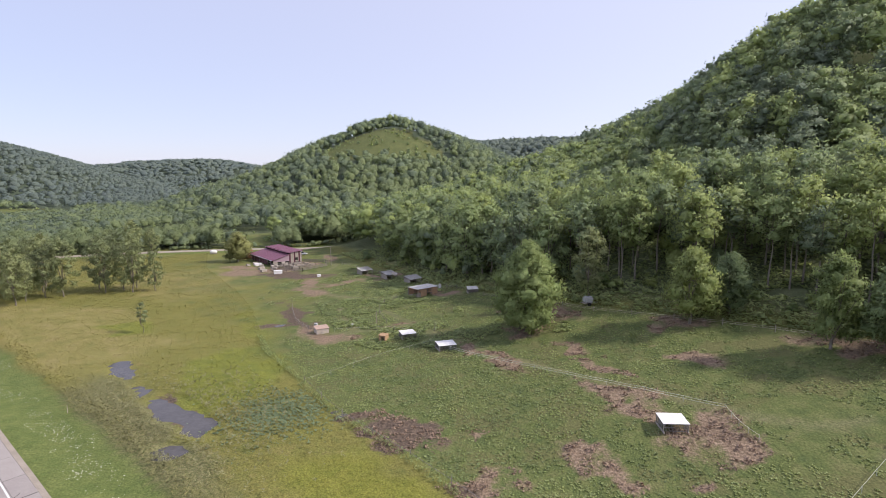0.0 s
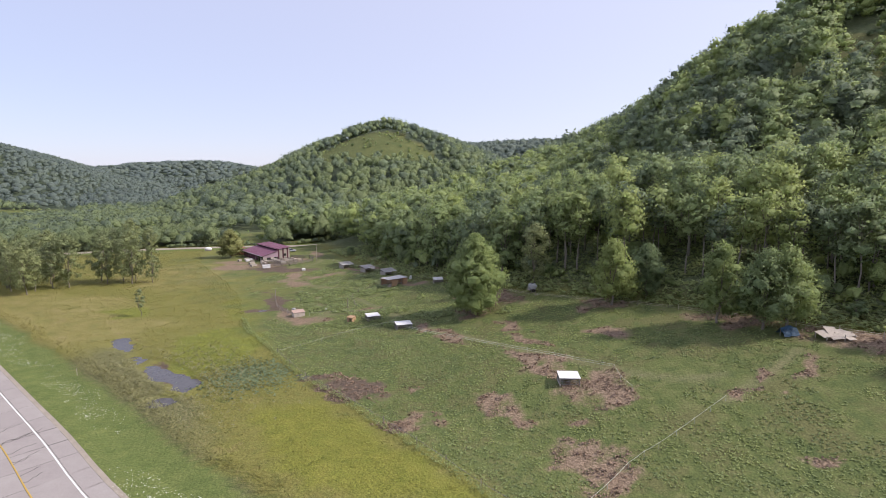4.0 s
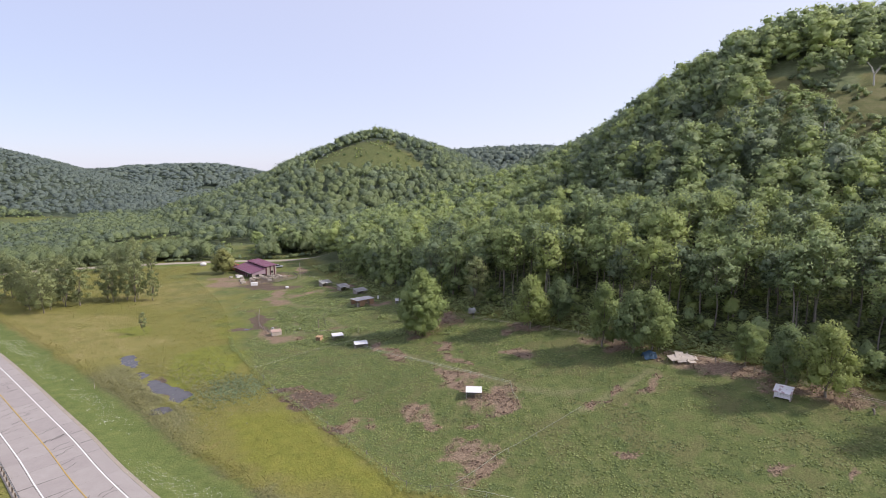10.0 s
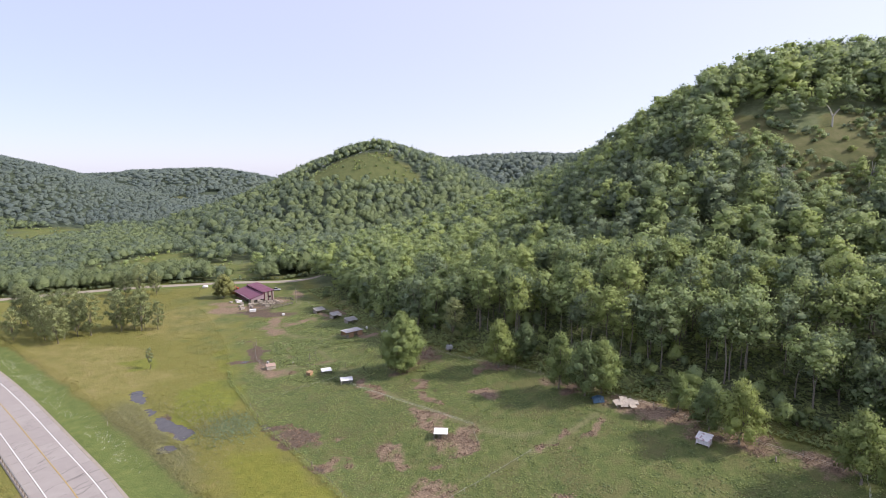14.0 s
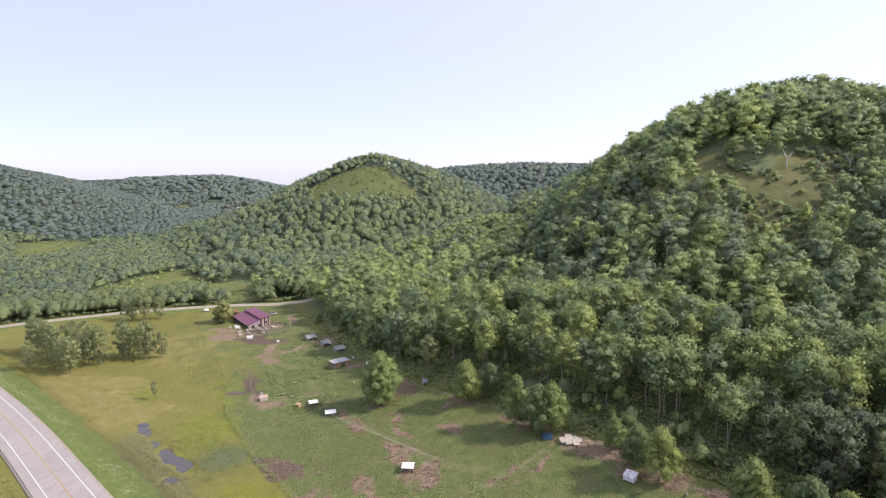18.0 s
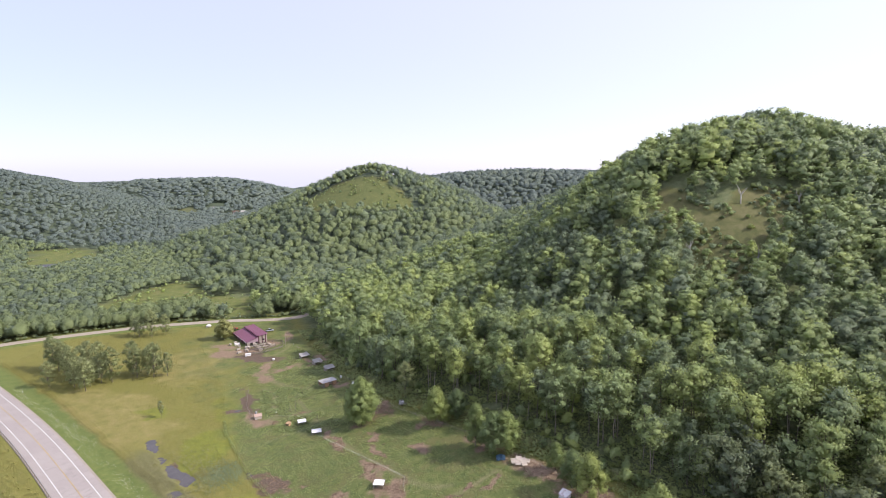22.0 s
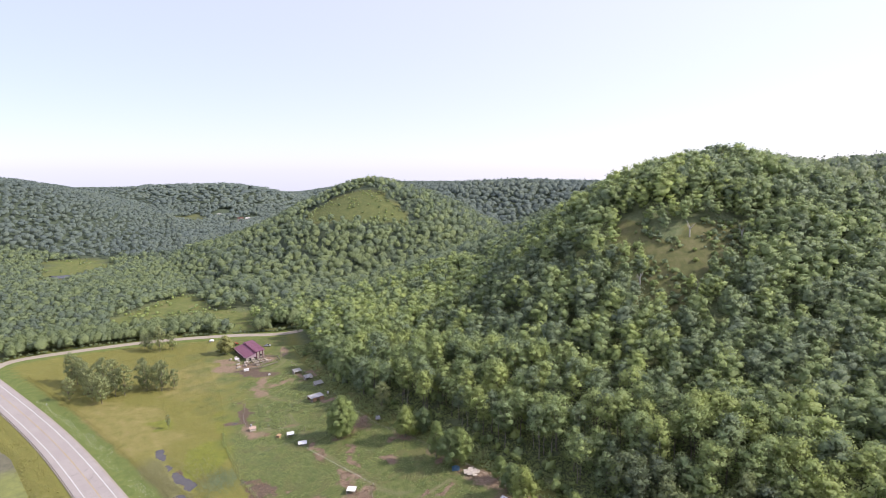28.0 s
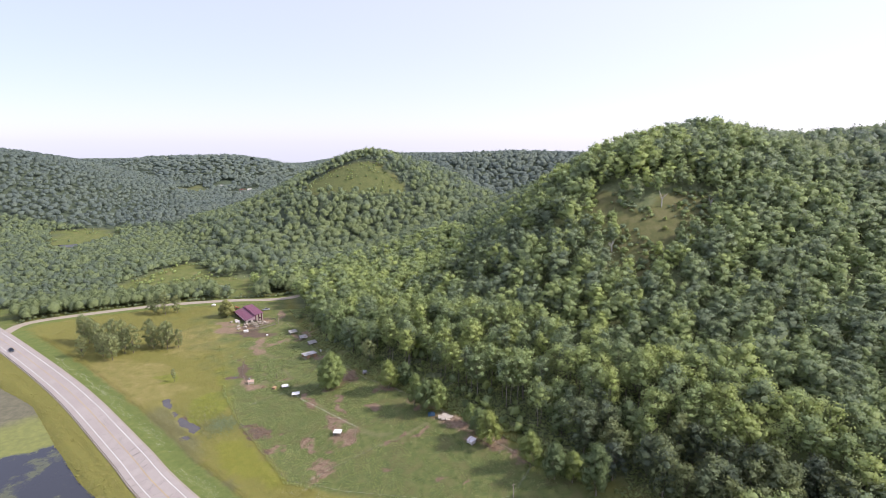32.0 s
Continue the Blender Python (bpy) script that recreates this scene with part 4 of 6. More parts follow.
def box(bm, x0, x1, y0, y1, z0, z1, bevel=0.0):
    """A box between these bounds, with softened edges."""
    v = [bm.verts.new((x, y, z)) for x in (x0, x1) for y in (y0, y1) for z in (z0, z1)]
    fs = [bm.faces.new([v[i] for i in q]) for q in ((0, 1, 3, 2), (4, 6, 7, 5), (0, 4, 5, 1), (2, 3, 7, 6), (0, 2, 6, 4), (1, 5, 7, 3))]
    if bevel:
        es = list({e for f in fs for e in f.edges})
        bmesh.ops.bevel(bm, geom=es, offset=bevel, segments=1, affect="EDGES")
    return bm


def boxed(*args, **kw):
    return box(bmesh.new(), *args, **kw)


def root_at(name, x, y, turn, label, category, group="", dz=0.0):
    r = new(name)
    r.matrix_basis = pose(x, y, gz(x, y) + dz, 0, 0, turn)
    return tagged(r, label, category, group)


# ---- road ----
def concrete_material():
    m, n, l, b = material("road_concrete", 0.85, 0, 0.3)
    rnd = n.new("ShaderNodeObjectInfo").outputs["Random"]
    f = math_node(n, l, "MULTIPLY_ADD", rnd, 0.25, math_node(n, l, "MULTIPLY", noise_node(n, l, 0.6, 4), 0.65))
    col = ramp(n, l, f, [(0.25, (0.33, 0.29, 0.275)), (0.5, (0.36, 0.32, 0.30)), (0.75, (0.39, 0.35, 0.33))])
    fine = noise_node(n, l, 9, 3)
    col = mix_rgb(n, l, 0.5, col, ramp(n, l, fine, [(0.3, (0.75, 0.75, 0.75)), (0.7, (1.1, 1.1, 1.1))]), "MULTIPLY")
    l.new(col, b.inputs["Base Color"])
    return m


CONCRETE = concrete_material()
TAR = plain("tar_joint", (0.06, 0.055, 0.05), 0.9)
WHITE_LINE = plain("white_line_paint", (0.75, 0.75, 0.73), 0.7, vary=0.12)
YELLOW_LINE = plain("yellow_line_paint", (0.55, 0.36, 0.07), 0.7, vary=0.25)
GRAVEL = plain("gravel", (0.36, 0.31, 0.255), 0.95, vary=0.3, scale=0.8)
STEEL = plain("galvanised_steel", (0.42, 0.42, 0.42), 0.55, 0.6, vary=0.25)
POST_WOOD = plain("post_wood", (0.20, 0.16, 0.125), 0.95, vary=0.35)


def strip_mesh(name, line, lo, hi, dz, mat, thick=0.0):
    """A ribbon along a line between two offsets to its right, on the road's level."""
    p = np.array(line)
    d = np.gradient(p, axis=0)
    d /= np.linalg.norm(d, axis=1, keepdims=True)
    right = np.stack([d[:, 1], -d[:, 0]], 1)
    vs, fs = [], []
    for i in range(len(p)):
        for off in (lo, hi):
            q = p[i] + right[i] * off
            vs.append((q[0], q[1], -0.012 * max(0, q[1] - 100) + dz))
    m = len(vs)
    for i in range(len(p) - 1):
        a_, b_, c_, d_ = 2 * i, 2 * i + 1, 2 * i + 3, 2 * i + 2
        fs += [(a_, b_, c_), (a_, c_, d_)]
    if thick:
        vs += [(v[0], v[1], v[2] - thick) for v in vs]
        for i in range(len(p) - 1):
            a_, b_, c_, d_ = 2 * i, 2 * i + 1, 2 * i + 3, 2 * i + 2
            fs += [(a_, d_, d_ + m), (a_, d_ + m, a_ + m), (b_, c_ + m, c_), (b_, b_ + m, c_ + m)]
        e = 2 * (len(p) - 1)
        fs += [(0, m, m + 1), (0, m + 1, 1), (e, e + 1, e + m + 1), (e, e + m + 1, e + m)]
    return mesh_arrays(name, vs, fs, mat, smooth=False)


def ribbon(name, line, lo, hi, dz, mat, parent=None, thick=0.0):
    ob = new(name, strip_mesh(name, line, lo, hi, dz, mat, thick))
    ob.parent = parent
    return ob


road = tagged(new("road", strip_mesh("road", ROAD_S, -5.6, 5.7, 0.0, TAR, 0.3)), "pale concrete two-lane highway with cracked joints", "road", kind="structure")
fine_line = smooth_line(ROAD, 1.2)
seg = np.concatenate([[0], np.cumsum(np.hypot(*np.diff(fine_line, axis=0).T))])
def along(dist):
    return np.stack([np.interp(dist, seg, fine_line[:, 0]), np.interp(dist, seg, fine_line[:, 1])], -1)
ribbon("white_line", ROAD_S, 3.48, 3.64, 0.05, WHITE_LINE, road)
ribbon("white_line", ROAD_S, -3.64, -3.48, 0.05, WHITE_LINE, road)
ribbon("yellow_line", ROAD_S, 0.02, 0.14, 0.05, YELLOW_LINE, road)
ribbon("gravel_edge", ROAD_S, 5.7, 6.25, 0.012, GRAVEL, road)
ribbon("gravel_edge", ROAD_S, -6.3, -5.6, 0.012, GRAVEL, road)
lane = tagged(new("side_road", strip_mesh("side_road", LANE_S, -3.1, 3.1, 0.035, GRAVEL, 0.2)), "pale gravel side road past the barn", "road", kind="structure")


# concrete slabs of the carriageway and shoulders, with tarred joints between them
def slab(d0, d1, lo, hi, name="slab"):
    pts = along(np.array([d0 + 0.02, d1 - 0.02]))
    ob = ribbon(name, pts, lo + 0.015, hi - 0.015, 0.04, CONCRETE, road)
    return ob


slab_rng = random.Random(8)
first = int(np.interp(-12, -fine_line[:, 0], seg))          # from just south of the meadow
dist, end = float(first), float(np.interp(215, -fine_line[:, 0], seg))
ribbon("concrete_far", along(np.linspace(0, dist, 30)), -5.58, 5.68, 0.03, CONCRETE, road)
ribbon("concrete_far", along(np.linspace(end, seg[-1], 60)), -5.58, 5.68, 0.03, CONCRETE, road)
while dist < end:
    nxt = min(dist + slab_rng.uniform(4.3, 5.6), end)
    for lo, hi in ((-5.58, -3.75), (-3.75, 0.0), (0.0, 3.75), (3.75, 5.68)):
        slab(dist, nxt, lo, hi)
    dist = nxt

# meandering tarred cracks across the lanes
def crack(d0, across, length, seed):
    r_ = random.Random(seed)
    pts = []
    off = across
    for k in range(7):
        pts.append((d0 + r_.uniform(-0.35, 0.35) + k * 0.12, off))
        off += length / 6
    c = along(np.array([p[0] for p in pts]))
    dirn = along(np.array([p[0] + 0.5 for p in pts])) - c
    dirn /= np.linalg.norm(dirn, axis=1, keepdims=True)
    right = np.stack([dirn[:, 1], -dirn[:, 0]], 1)
    line = c + right * np.array([[p[1]] for p in pts])
    return ribbon("crack", line, -0.04, 0.04, 0.046, TAR, road)


for k in range(70):
    crack(slab_rng.uniform(first + 5, first + 130), slab_rng.choice([-3.6, -1.5, 0.1, 1.2]), slab_rng.uniform(1.2, 3.4), k)

# ---- guard rail ----
rail_d0, rail_d1 = float(np.interp(30, -fine_line[:, 0], seg)), float(np.interp(230, -fine_line[:, 0], seg))
guard = new("guard_rail")
tagged(guard, "low galvanised guard rail on dark posts along the highway", "guard rail")
def road_point(d, off):
    c = along(np.array([d]))[0]
    e = along(np.array([d + 0.5]))[0] - c
    e /= np.hypot(*e)
    return c + np.array([e[1], -e[0]]) * off, e
n_posts = int((rail_d1 - rail_d0) / 1.9)
post_me = None
for k in range(n_posts):
    (px, py), e = road_point(rail_d0 + k * 1.9, -5.95)
    if post_me is None:
        bm = boxed(-0.09, 0.09, -0.08, 0.08, -0.4, 0.74, bevel=0.015)
        post_me = bpy.data.meshes.new("rail_post")
        bm.to_mesh(post_me)
        bm.free()
        post_me.materials.append(POST_WOOD)
    ob = new("post", post_me)
    ob.matrix_basis = pose(px, py, -0.012 * max(0, py - 100), 0, 0, math.degrees(math.atan2(e[1], e[0])))
    ob.parent = guard


def w_beam(d0, d1):
    """A folded steel beam along the road."""
    prof = [(0.0, 0.40), (0.05, 0.45), (0.0, 0.52), (0.0, 0.56), (0.05, 0.63), (0.0, 0.70)]
    vs, fs = [], []
    ds = np.arange(d0, d1, 1.9)
    for d in ds:
        (x0, y0), e = road_point(d, -5.82)
        rx, ry = e[1], -e[0]
        for off, h in prof:
            vs.append((x0 + rx * off, y0 + ry * off, h - 0.012 * max(0, y0 - 100)))
    m = len(prof)
    for i in range(len(ds) - 1):
        for k in range(m - 1):
            q = i * m + k
            fs += [(q, q + m, q + m + 1), (q, q + m + 1, q + 1)]
    return mesh_arrays("rail_beam", vs, fs, STEEL, smooth=False)


for k in range(6):
    a_, b_ = rail_d0 + (rail_d1 - rail_d0) * k / 6, rail_d0 + (rail_d1 - rail_d0) * (k + 1) / 6 + 2.0
    ob = new("beam", w_beam(a_, b_))
    ob.parent = guard

# ---- things on the farm ----
WHITE_METAL = plain("white_sheet_roof", (0.78, 0.76, 0.75), 0.55, vary=0.22, scale=1.4)
GREY_METAL = plain("weathered_sheet_roof", (0.42, 0.41, 0.39), 0.55, 0.2, vary=0.3, scale=1.2)
PALE_METAL = plain("pale_sheet_roof", (0.62, 0.60, 0.57), 0.55, vary=0.22, scale=1.2)
MAROON = plain("maroon_roof_sheet", (0.20, 0.075, 0.115), 0.5, vary=0.12, scale=0.8)
MAUVE = plain("mauve_siding", (0.36, 0.26, 0.31), 0.7, vary=0.15)
MAROON_DARK = plain("maroon_board", (0.10, 0.035, 0.05), 0.7, vary=0.25)
PLY = plain("raw_plywood", (0.42, 0.27, 0.16), 0.85, vary=0.2, scale=1.5)
PALE_WOOD = plain("bleached_board", (0.5, 0.435, 0.375), 0.9, vary=0.22, scale=2)
WEATHERED = plain("dark_weathered_board", (0.22, 0.19, 0.165), 0.95, vary=0.35, scale=2.2)
RUST_WOOD = plain("pinkish_board", (0.48, 0.34, 0.28), 0.9, vary=0.25, scale=2)
OLD_WOOD = plain("grey_old_board", (0.36, 0.32, 0.28), 0.95, vary=0.3, scale=2.2)
# near-black: paints the shade inside openings, and serves plain dark trim
DARK = plain("opening_shade_and_dark_trim", (0.03, 0.028, 0.026), 0.95)
WIRE = plain("galvanised_wire", (0.30, 0.29, 0.28), 0.6, 0.4)
TAPE = plain("pale_fence_tape", (0.55, 0.56, 0.45), 0.8, vary=0.1)
BLUE = plain("blue_tarpaulin", (0.06, 0.13, 0.22), 0.6, vary=0.3)
SIDING = plain("white_siding", (0.72, 0.68, 0.70), 0.7, vary=0.15)
RED_PAINT = plain("red_paint", (0.4, 0.06, 0.04), 0.5, vary=0.2)
BARN_RED = plain("faded_red_roof", (0.24, 0.1, 0.09), 0.7, vary=0.2)
RUBBER = plain("tyre_rubber", (0.03, 0.03, 0.03), 0.9)
CAR_PAINT = plain("dark_blue_car_paint", (0.025, 0.03, 0.05), 0.25, vary=0.1, spec=0.5)
SILVER = plain("silver_car_paint", (0.45, 0.46, 0.48), 0.3, 0.5, vary=0.1)
GLASS_DARK = plain("tinted_glass", (0.02, 0.024, 0.03), 0.06, spec=0.6, vary=0.05)
LAMP_WHITE = plain("headlight_glass", (0.75, 0.75, 0.75), 0.15)
GREY_PLASTIC = plain("grey_plastic", (0.40, 0.40, 0.40), 0.6, vary=0.2)


def spotted():
    m, n, l, b = material("spotted_white_roof", 0.6)
    f = noise_node(n, l, 1.5, 3, world_space=False)
    col = ramp(n, l, f, [(0.52, (0.78, 0.76, 0.76)), (0.62, (0.46, 0.32, 0.33))])
    l.new(col, b.inputs["Base Color"])
    return m


SPOTTED = spotted()


def panel(bm, a, b, c, d, thick):
    """A board through four corners, with thickness downwards along its normal."""
    p = [Vector(q) for q in (a, b, c, d)]
    nrm = (p[1] - p[0]).cross(p[3] - p[0]).normalized() * thick
    top = [bm.verts.new(q) for q in p]
    low = [bm.verts.new(q - nrm) for q in p]
    bm.faces.new(top)
    bm.faces.new(low[::-1])
    for i in range(4):
        j = (i + 1) % 4
        bm.faces.new([top[j], top[i], low[i], low[j]])
    return bm


def paneled(*args):
    return panel(bmesh.new(), *args)


def wire_side(length, z0, z1, step=0.16):
    """A panel of upright wires between two rails along x."""
    bm = bmesh.new()
    for z in (z0, (z0 + z1) / 2, z1 - 0.03):
        box(bm, 0, length, -0.012, 0.012, z, z + 0.03)
    k = 0.0
    while k < length:
        box(bm, k, k + 0.025, -0.01, 0.01, z0, z1)
        k += step
    return bm


def wire_hutch(x, y, w, d, h, turn, label, roof_mat, tilt=0.12, dz=0.0):
    """A movable poultry hutch: a sheet roof over a wire cage on skids."""
    r = root_at("wire_hutch", x, y, turn, label, "animal hutch", "movable hutches", dz)
    ov = 0.12
    part("roof", paneled((-w / 2 - ov, -d / 2 - ov, h), (w / 2 + ov, -d / 2 - ov, h), (w / 2 + ov, d / 2 + ov, h + tilt), (-w / 2 - ov, d / 2 + ov, h + tilt), 0.05), roof_mat, r, "white sheet roof")
    for sx in (-1, 1):
        for sy in (-1, 1):
            part("post", boxed(sx * w / 2 - 0.05, sx * w / 2 + 0.05, sy * d / 2 - 0.05, sy * d / 2 + 0.05, 0, h - 0.06 + (tilt if sy > 0 else 0), bevel=0.01), OLD_WOOD, r)
        part("skid", boxed(sx * w / 2 - 0.07, sx * w / 2 + 0.07, -d / 2 - 0.2, d / 2 + 0.2, -0.12, 0.1, bevel=0.02), OLD_WOOD, r)
    for sy in (-1, 1):
        o = part("wire_panel", wire_side(w, 0.1, h - 0.08), WIRE, r)
        o.matrix_basis = pose(-w / 2, sy * d / 2, 0)
    for sx in (-1, 1):
        o = part("wire_panel", wire_side(d, 0.1, h - 0.08), WIRE, r)
        o.matrix_basis = pose(sx * w / 2, -d / 2, 0, 0, 0, 90)
    part("nest_box", boxed(-w / 2 + 0.1, w / 2 - 0.1, d / 2 - 0.75, d / 2 - 0.1, 0.12, h - 0.25, bevel=0.02), OLD_WOOD, r)
    return r


wire_hutch(13.7, 79.2, 2.7, 2.3, 1.05, -3, "white flat-roofed wire hutch on trampled bare soil", WHITE_METAL)
wire_hutch(-11.9, 111.3, 3.0, 2.3, 0.95, 17, "white flat-roofed wire hutch beside the tape fence", WHITE_METAL)
wire_hutch(-19.1, 119.0, 2.6, 2.2, 0.95, 22, "bluish white-roofed wire hutch in tall weeds", WHITE_METAL)
wire_hutch(-5.3, 147.0, 2.4, 1.6, 1.0, 10, "pale metal-roofed hutch near the wood's edge", PALE_METAL, 0.4)


def plywood_box(x, y):
    r = root_at("plywood_shelter", x, y, -25, "small raw plywood animal shelter with a dark doorway", "animal shelter")
    part("back", boxed(-0.65, 0.65, 0.6, 0.64, 0, 1.15), PLY, r)
    part("side", boxed(-0.69, -0.65, -0.6, 0.64, 0, 1.15), PLY, r)
    part("side", boxed(0.65, 0.69, -0.6, 0.64, 0, 1.15), PLY, r)
    part("front", boxed(-0.65, -0.1, -0.64, -0.6, 0, 1.15), PLY, r)
    part("front", boxed(0.45, 0.65, -0.64, -0.6, 0, 1.15), PLY, r)
    part("lintel", boxed(-0.1, 0.45, -0.64, -0.6, 0.85, 1.15), PLY, r)
    part("roof", paneled((-0.8, -0.75, 1.16), (0.8, -0.75, 1.16), (0.8, 0.78, 1.26), (-0.8, 0.78, 1.26), 0.05), PLY, r)
    # inner shade is put into the floor's near-black colour
    part("floor", boxed(-0.64, 0.64, -0.59, 0.59, 0.02, 0.06), DARK, r)


plywood_box(-23.5, 117.8)


def low_hut(x, y):
    r = root_at("low_hut", x, y, 28, "low timber hut with a pinkish board roof on bare soil", "animal hut")
    for k in range(6):
        part("board", boxed(-1.2 + k * 0.4, -0.82 + k * 0.4, -1.0, -0.96, 0, 1.05), PALE_WOOD, r)
    part("wall", boxed(-1.2, 1.2, 0.96, 1.0, 0, 1.2), PALE_WOOD, r)
    part("wall", boxed(-1.24, -1.2, -1.0, 1.0, 0, 1.1), PALE_WOOD, r)
    part("wall", boxed(1.2, 1.24, -1.0, 1.0, 0, 1.1), PALE_WOOD, r)
    for k in range(5):
        part("roof_board", paneled((-1.35 + k * 0.54, -1.15, 1.08), (-0.84 + k * 0.54, -1.15, 1.08), (-0.84 + k * 0.54, 1.15, 1.26), (-1.35 + k * 0.54, 1.15, 1.26), 0.04), RUST_WOOD, r)


low_hut(-36.6, 124.3)


def barrel(x, y, mat, label, h=0.9, rad=0.3):
    bm = bmesh.new()
    prof = [(0, 0), (rad * 0.93, 0), (rad, 0.04), (rad, h * 0.33), (rad * 1.04, h * 0.35), (rad, h * 0.37), (rad, h * 0.63), (rad * 1.04, h * 0.65), (rad, h * 0.67), (rad, h - 0.04), (rad * 0.93, h), (0, h - 0.02)]
    rings = [[bm.verts.new((q * math.cos(k / 16 * math.tau), q * math.sin(k / 16 * math.tau), z)) for k in range(16)] for q, z in prof if q]
    for a_, b_ in zip(rings, rings[1:]):
        for k in range(16):
            bm.faces.new([a_[k], a_[(k + 1) % 16], b_[(k + 1) % 16], b_[k]])
    bm.faces.new(rings[0][::-1])
    bm.faces.new(rings[-1])
    me = bpy.data.meshes.new("barrel")
    bm.to_mesh(me)
    bm.free()
    me.materials.append(mat)
    ob = new("barrel", me)
    ob.matrix_basis = pose(x, y, gz(x, y))
    return tagged(ob, label, "barrel")


barrel(-38.4, 127.2, GREY_PLASTIC, "grey plastic water barrel behind the low hut", 1.1, 0.38)
barrel(-13.2, 157.5, WHITE_METAL, "white plastic drum beside the open shelter", 1.0, 0.36)
barrel(-31, 127.5, WHITE_METAL, "small white bucket in the pasture", 0.45, 0.22)


def sheet_roof(r, corners, sheets, mat, other=None):
    """A roof of overlapping corrugated sheets, laid between four corners."""
    a_, b_, c_, d_ = [Vector(q) for q in corners]
    for k in range(sheets):
        t0, t1 = k / sheets, (k + 1) / sheets + 0.01
        p0, p1, p2, p3 = a_.lerp(b_, t0), a_.lerp(b_, t1), d_.lerp(c_, t1), d_.lerp(c_, t0)
        bm = bmesh.new()
        up = (p1 - p0).cross(p3 - p0).normalized()
        waves = 8
        rows = []
        for i in range(waves + 1):
            u = i / waves
            lift = up * (0.03 * (i % 2) + 0.004 * k)
            rows.append((bm.verts.new(p0.lerp(p1, u) + lift), bm.verts.new(p3.lerp(p2, u) + lift)))
        for (e, f), (g, h) in zip(rows, rows[1:]):
            bm.faces.new([e, g, h, f])
        bmesh.ops.solidify(bm, geom=bm.faces[:], thickness=0.015)
        part("roof_sheet", bm, other if other and k >= sheets // 2 else mat, r)


def open_shelter(x, y, turn):
    """The big open-fronted shed with plywood ends."""
    r = root_at("open_shelter", x, y, turn, "open-fronted plywood livestock shelter with a pale sheet roof", "livestock shelter")
    w, d = 6.0, 3.9
    for k in range(4):
        px = -w / 2 + k * w / 3
        part("post", boxed(px - 0.07, px + 0.07, -d / 2 - 0.07, -d / 2 + 0.07, 0, 1.95), OLD_WOOD, r)
        part("post", boxed(px - 0.07, px + 0.07, d / 2 - 0.07, d / 2 + 0.07, 0, 1.85), OLD_WOOD, r)
    part("back_wall", boxed(-w / 2, w / 2, d / 2 + 0.07, d / 2 + 0.1, 0, 1.8), PLY, r)
    part("end_wall", boxed(w / 2 + 0.07, w / 2 + 0.1, -d / 2, d / 2, 0, 1.65), PLY, r, "raw orange plywood")
    part("front_panel", boxed(-w / 2 + 0.8, -0.4, -d / 2 - 0.1, -d / 2 - 0.07, 0, 1.8), PLY, r, "raw orange plywood")
    part("front_panel", boxed(1.4, w / 2, -d / 2 - 0.1, -d / 2 - 0.07, 0, 1.8), PLY, r)
    part("rail", boxed(-0.4, 1.4, -d / 2 - 0.1, -d / 2 - 0.06, 0.9, 1.04), PLY, r)
    sheet_roof(r, ((-w / 2 - 0.3, -d / 2 - 0.4, 2.0), (w / 2 + 0.3, -d / 2 - 0.4, 2.0), (w / 2 + 0.3, d / 2 + 0.3, 1.9), (-w / 2 - 0.3, d / 2 + 0.3, 1.9)), 8, WHITE_METAL, WHITE_METAL)
    bmf = boxed(-w / 2, w / 2, -d / 2, d / 2, 0.0, 0.03)
    part("bedding", bmf, OLD_WOOD, r)


open_shelter(-17.4, 151.0, 40)


def lean_to(x, y, w, d, turn, mat, label, torn):
    r = root_at("lean_to_shed", x, y, turn, label, "livestock shed", "lean-to sheds by the wood")
    for sx in (-1, 0, 1):
        for sy, h in ((-1, 1.3), (1, 1.85)):
            part("post", boxed(sx * w / 2 - 0.06, sx * w / 2 + 0.06, sy * d / 2 - 0.06, sy * d / 2 + 0.06, 0, h), OLD_WOOD, r)
    part("back_wall", boxed(-w / 2, w / 2, d / 2 + 0.06, d / 2 + 0.09, 0.0, 1.75), OLD_WOOD, r)
    part("side_wall", boxed(-w / 2 - 0.09, -w / 2 - 0.06, -d / 2, d / 2, 0.0, 1.35), OLD_WOOD, r)
    sheet_roof(r, ((-w / 2 - 0.25, -d / 2 - 0.4, 1.3), (w / 2 + 0.25, -d / 2 - 0.4, 1.3), (w / 2 + 0.25, d / 2 + 0.25, 1.95), (-w / 2 - 0.25, d / 2 + 0.25, 1.95)), 5, mat)
    if torn:
        part("loose_board", paneled((0.2, -d / 2 - 0.9, 1.0), (1.6, -d / 2 - 0.8, 1.0), (1.7, -d / 2 + 0.6, 1.72), (0.3, -d / 2 + 0.6, 1.72), 0.05), PALE_WOOD, r)


lean_to(-37.2, 187.2, 3.8, 2.8, 40, PALE_METAL, "open lean-to shed with a pale sheet roof", False)
lean_to(-28.6, 178.3, 3.6, 2.7, 42, PALE_METAL, "open lean-to shed with loose boards on its roof", True)
lean_to(-20.9, 169.2, 4.0, 2.6, 40, PALE_METAL, "open lean-to shed with a weathered pale sheet roof", False)


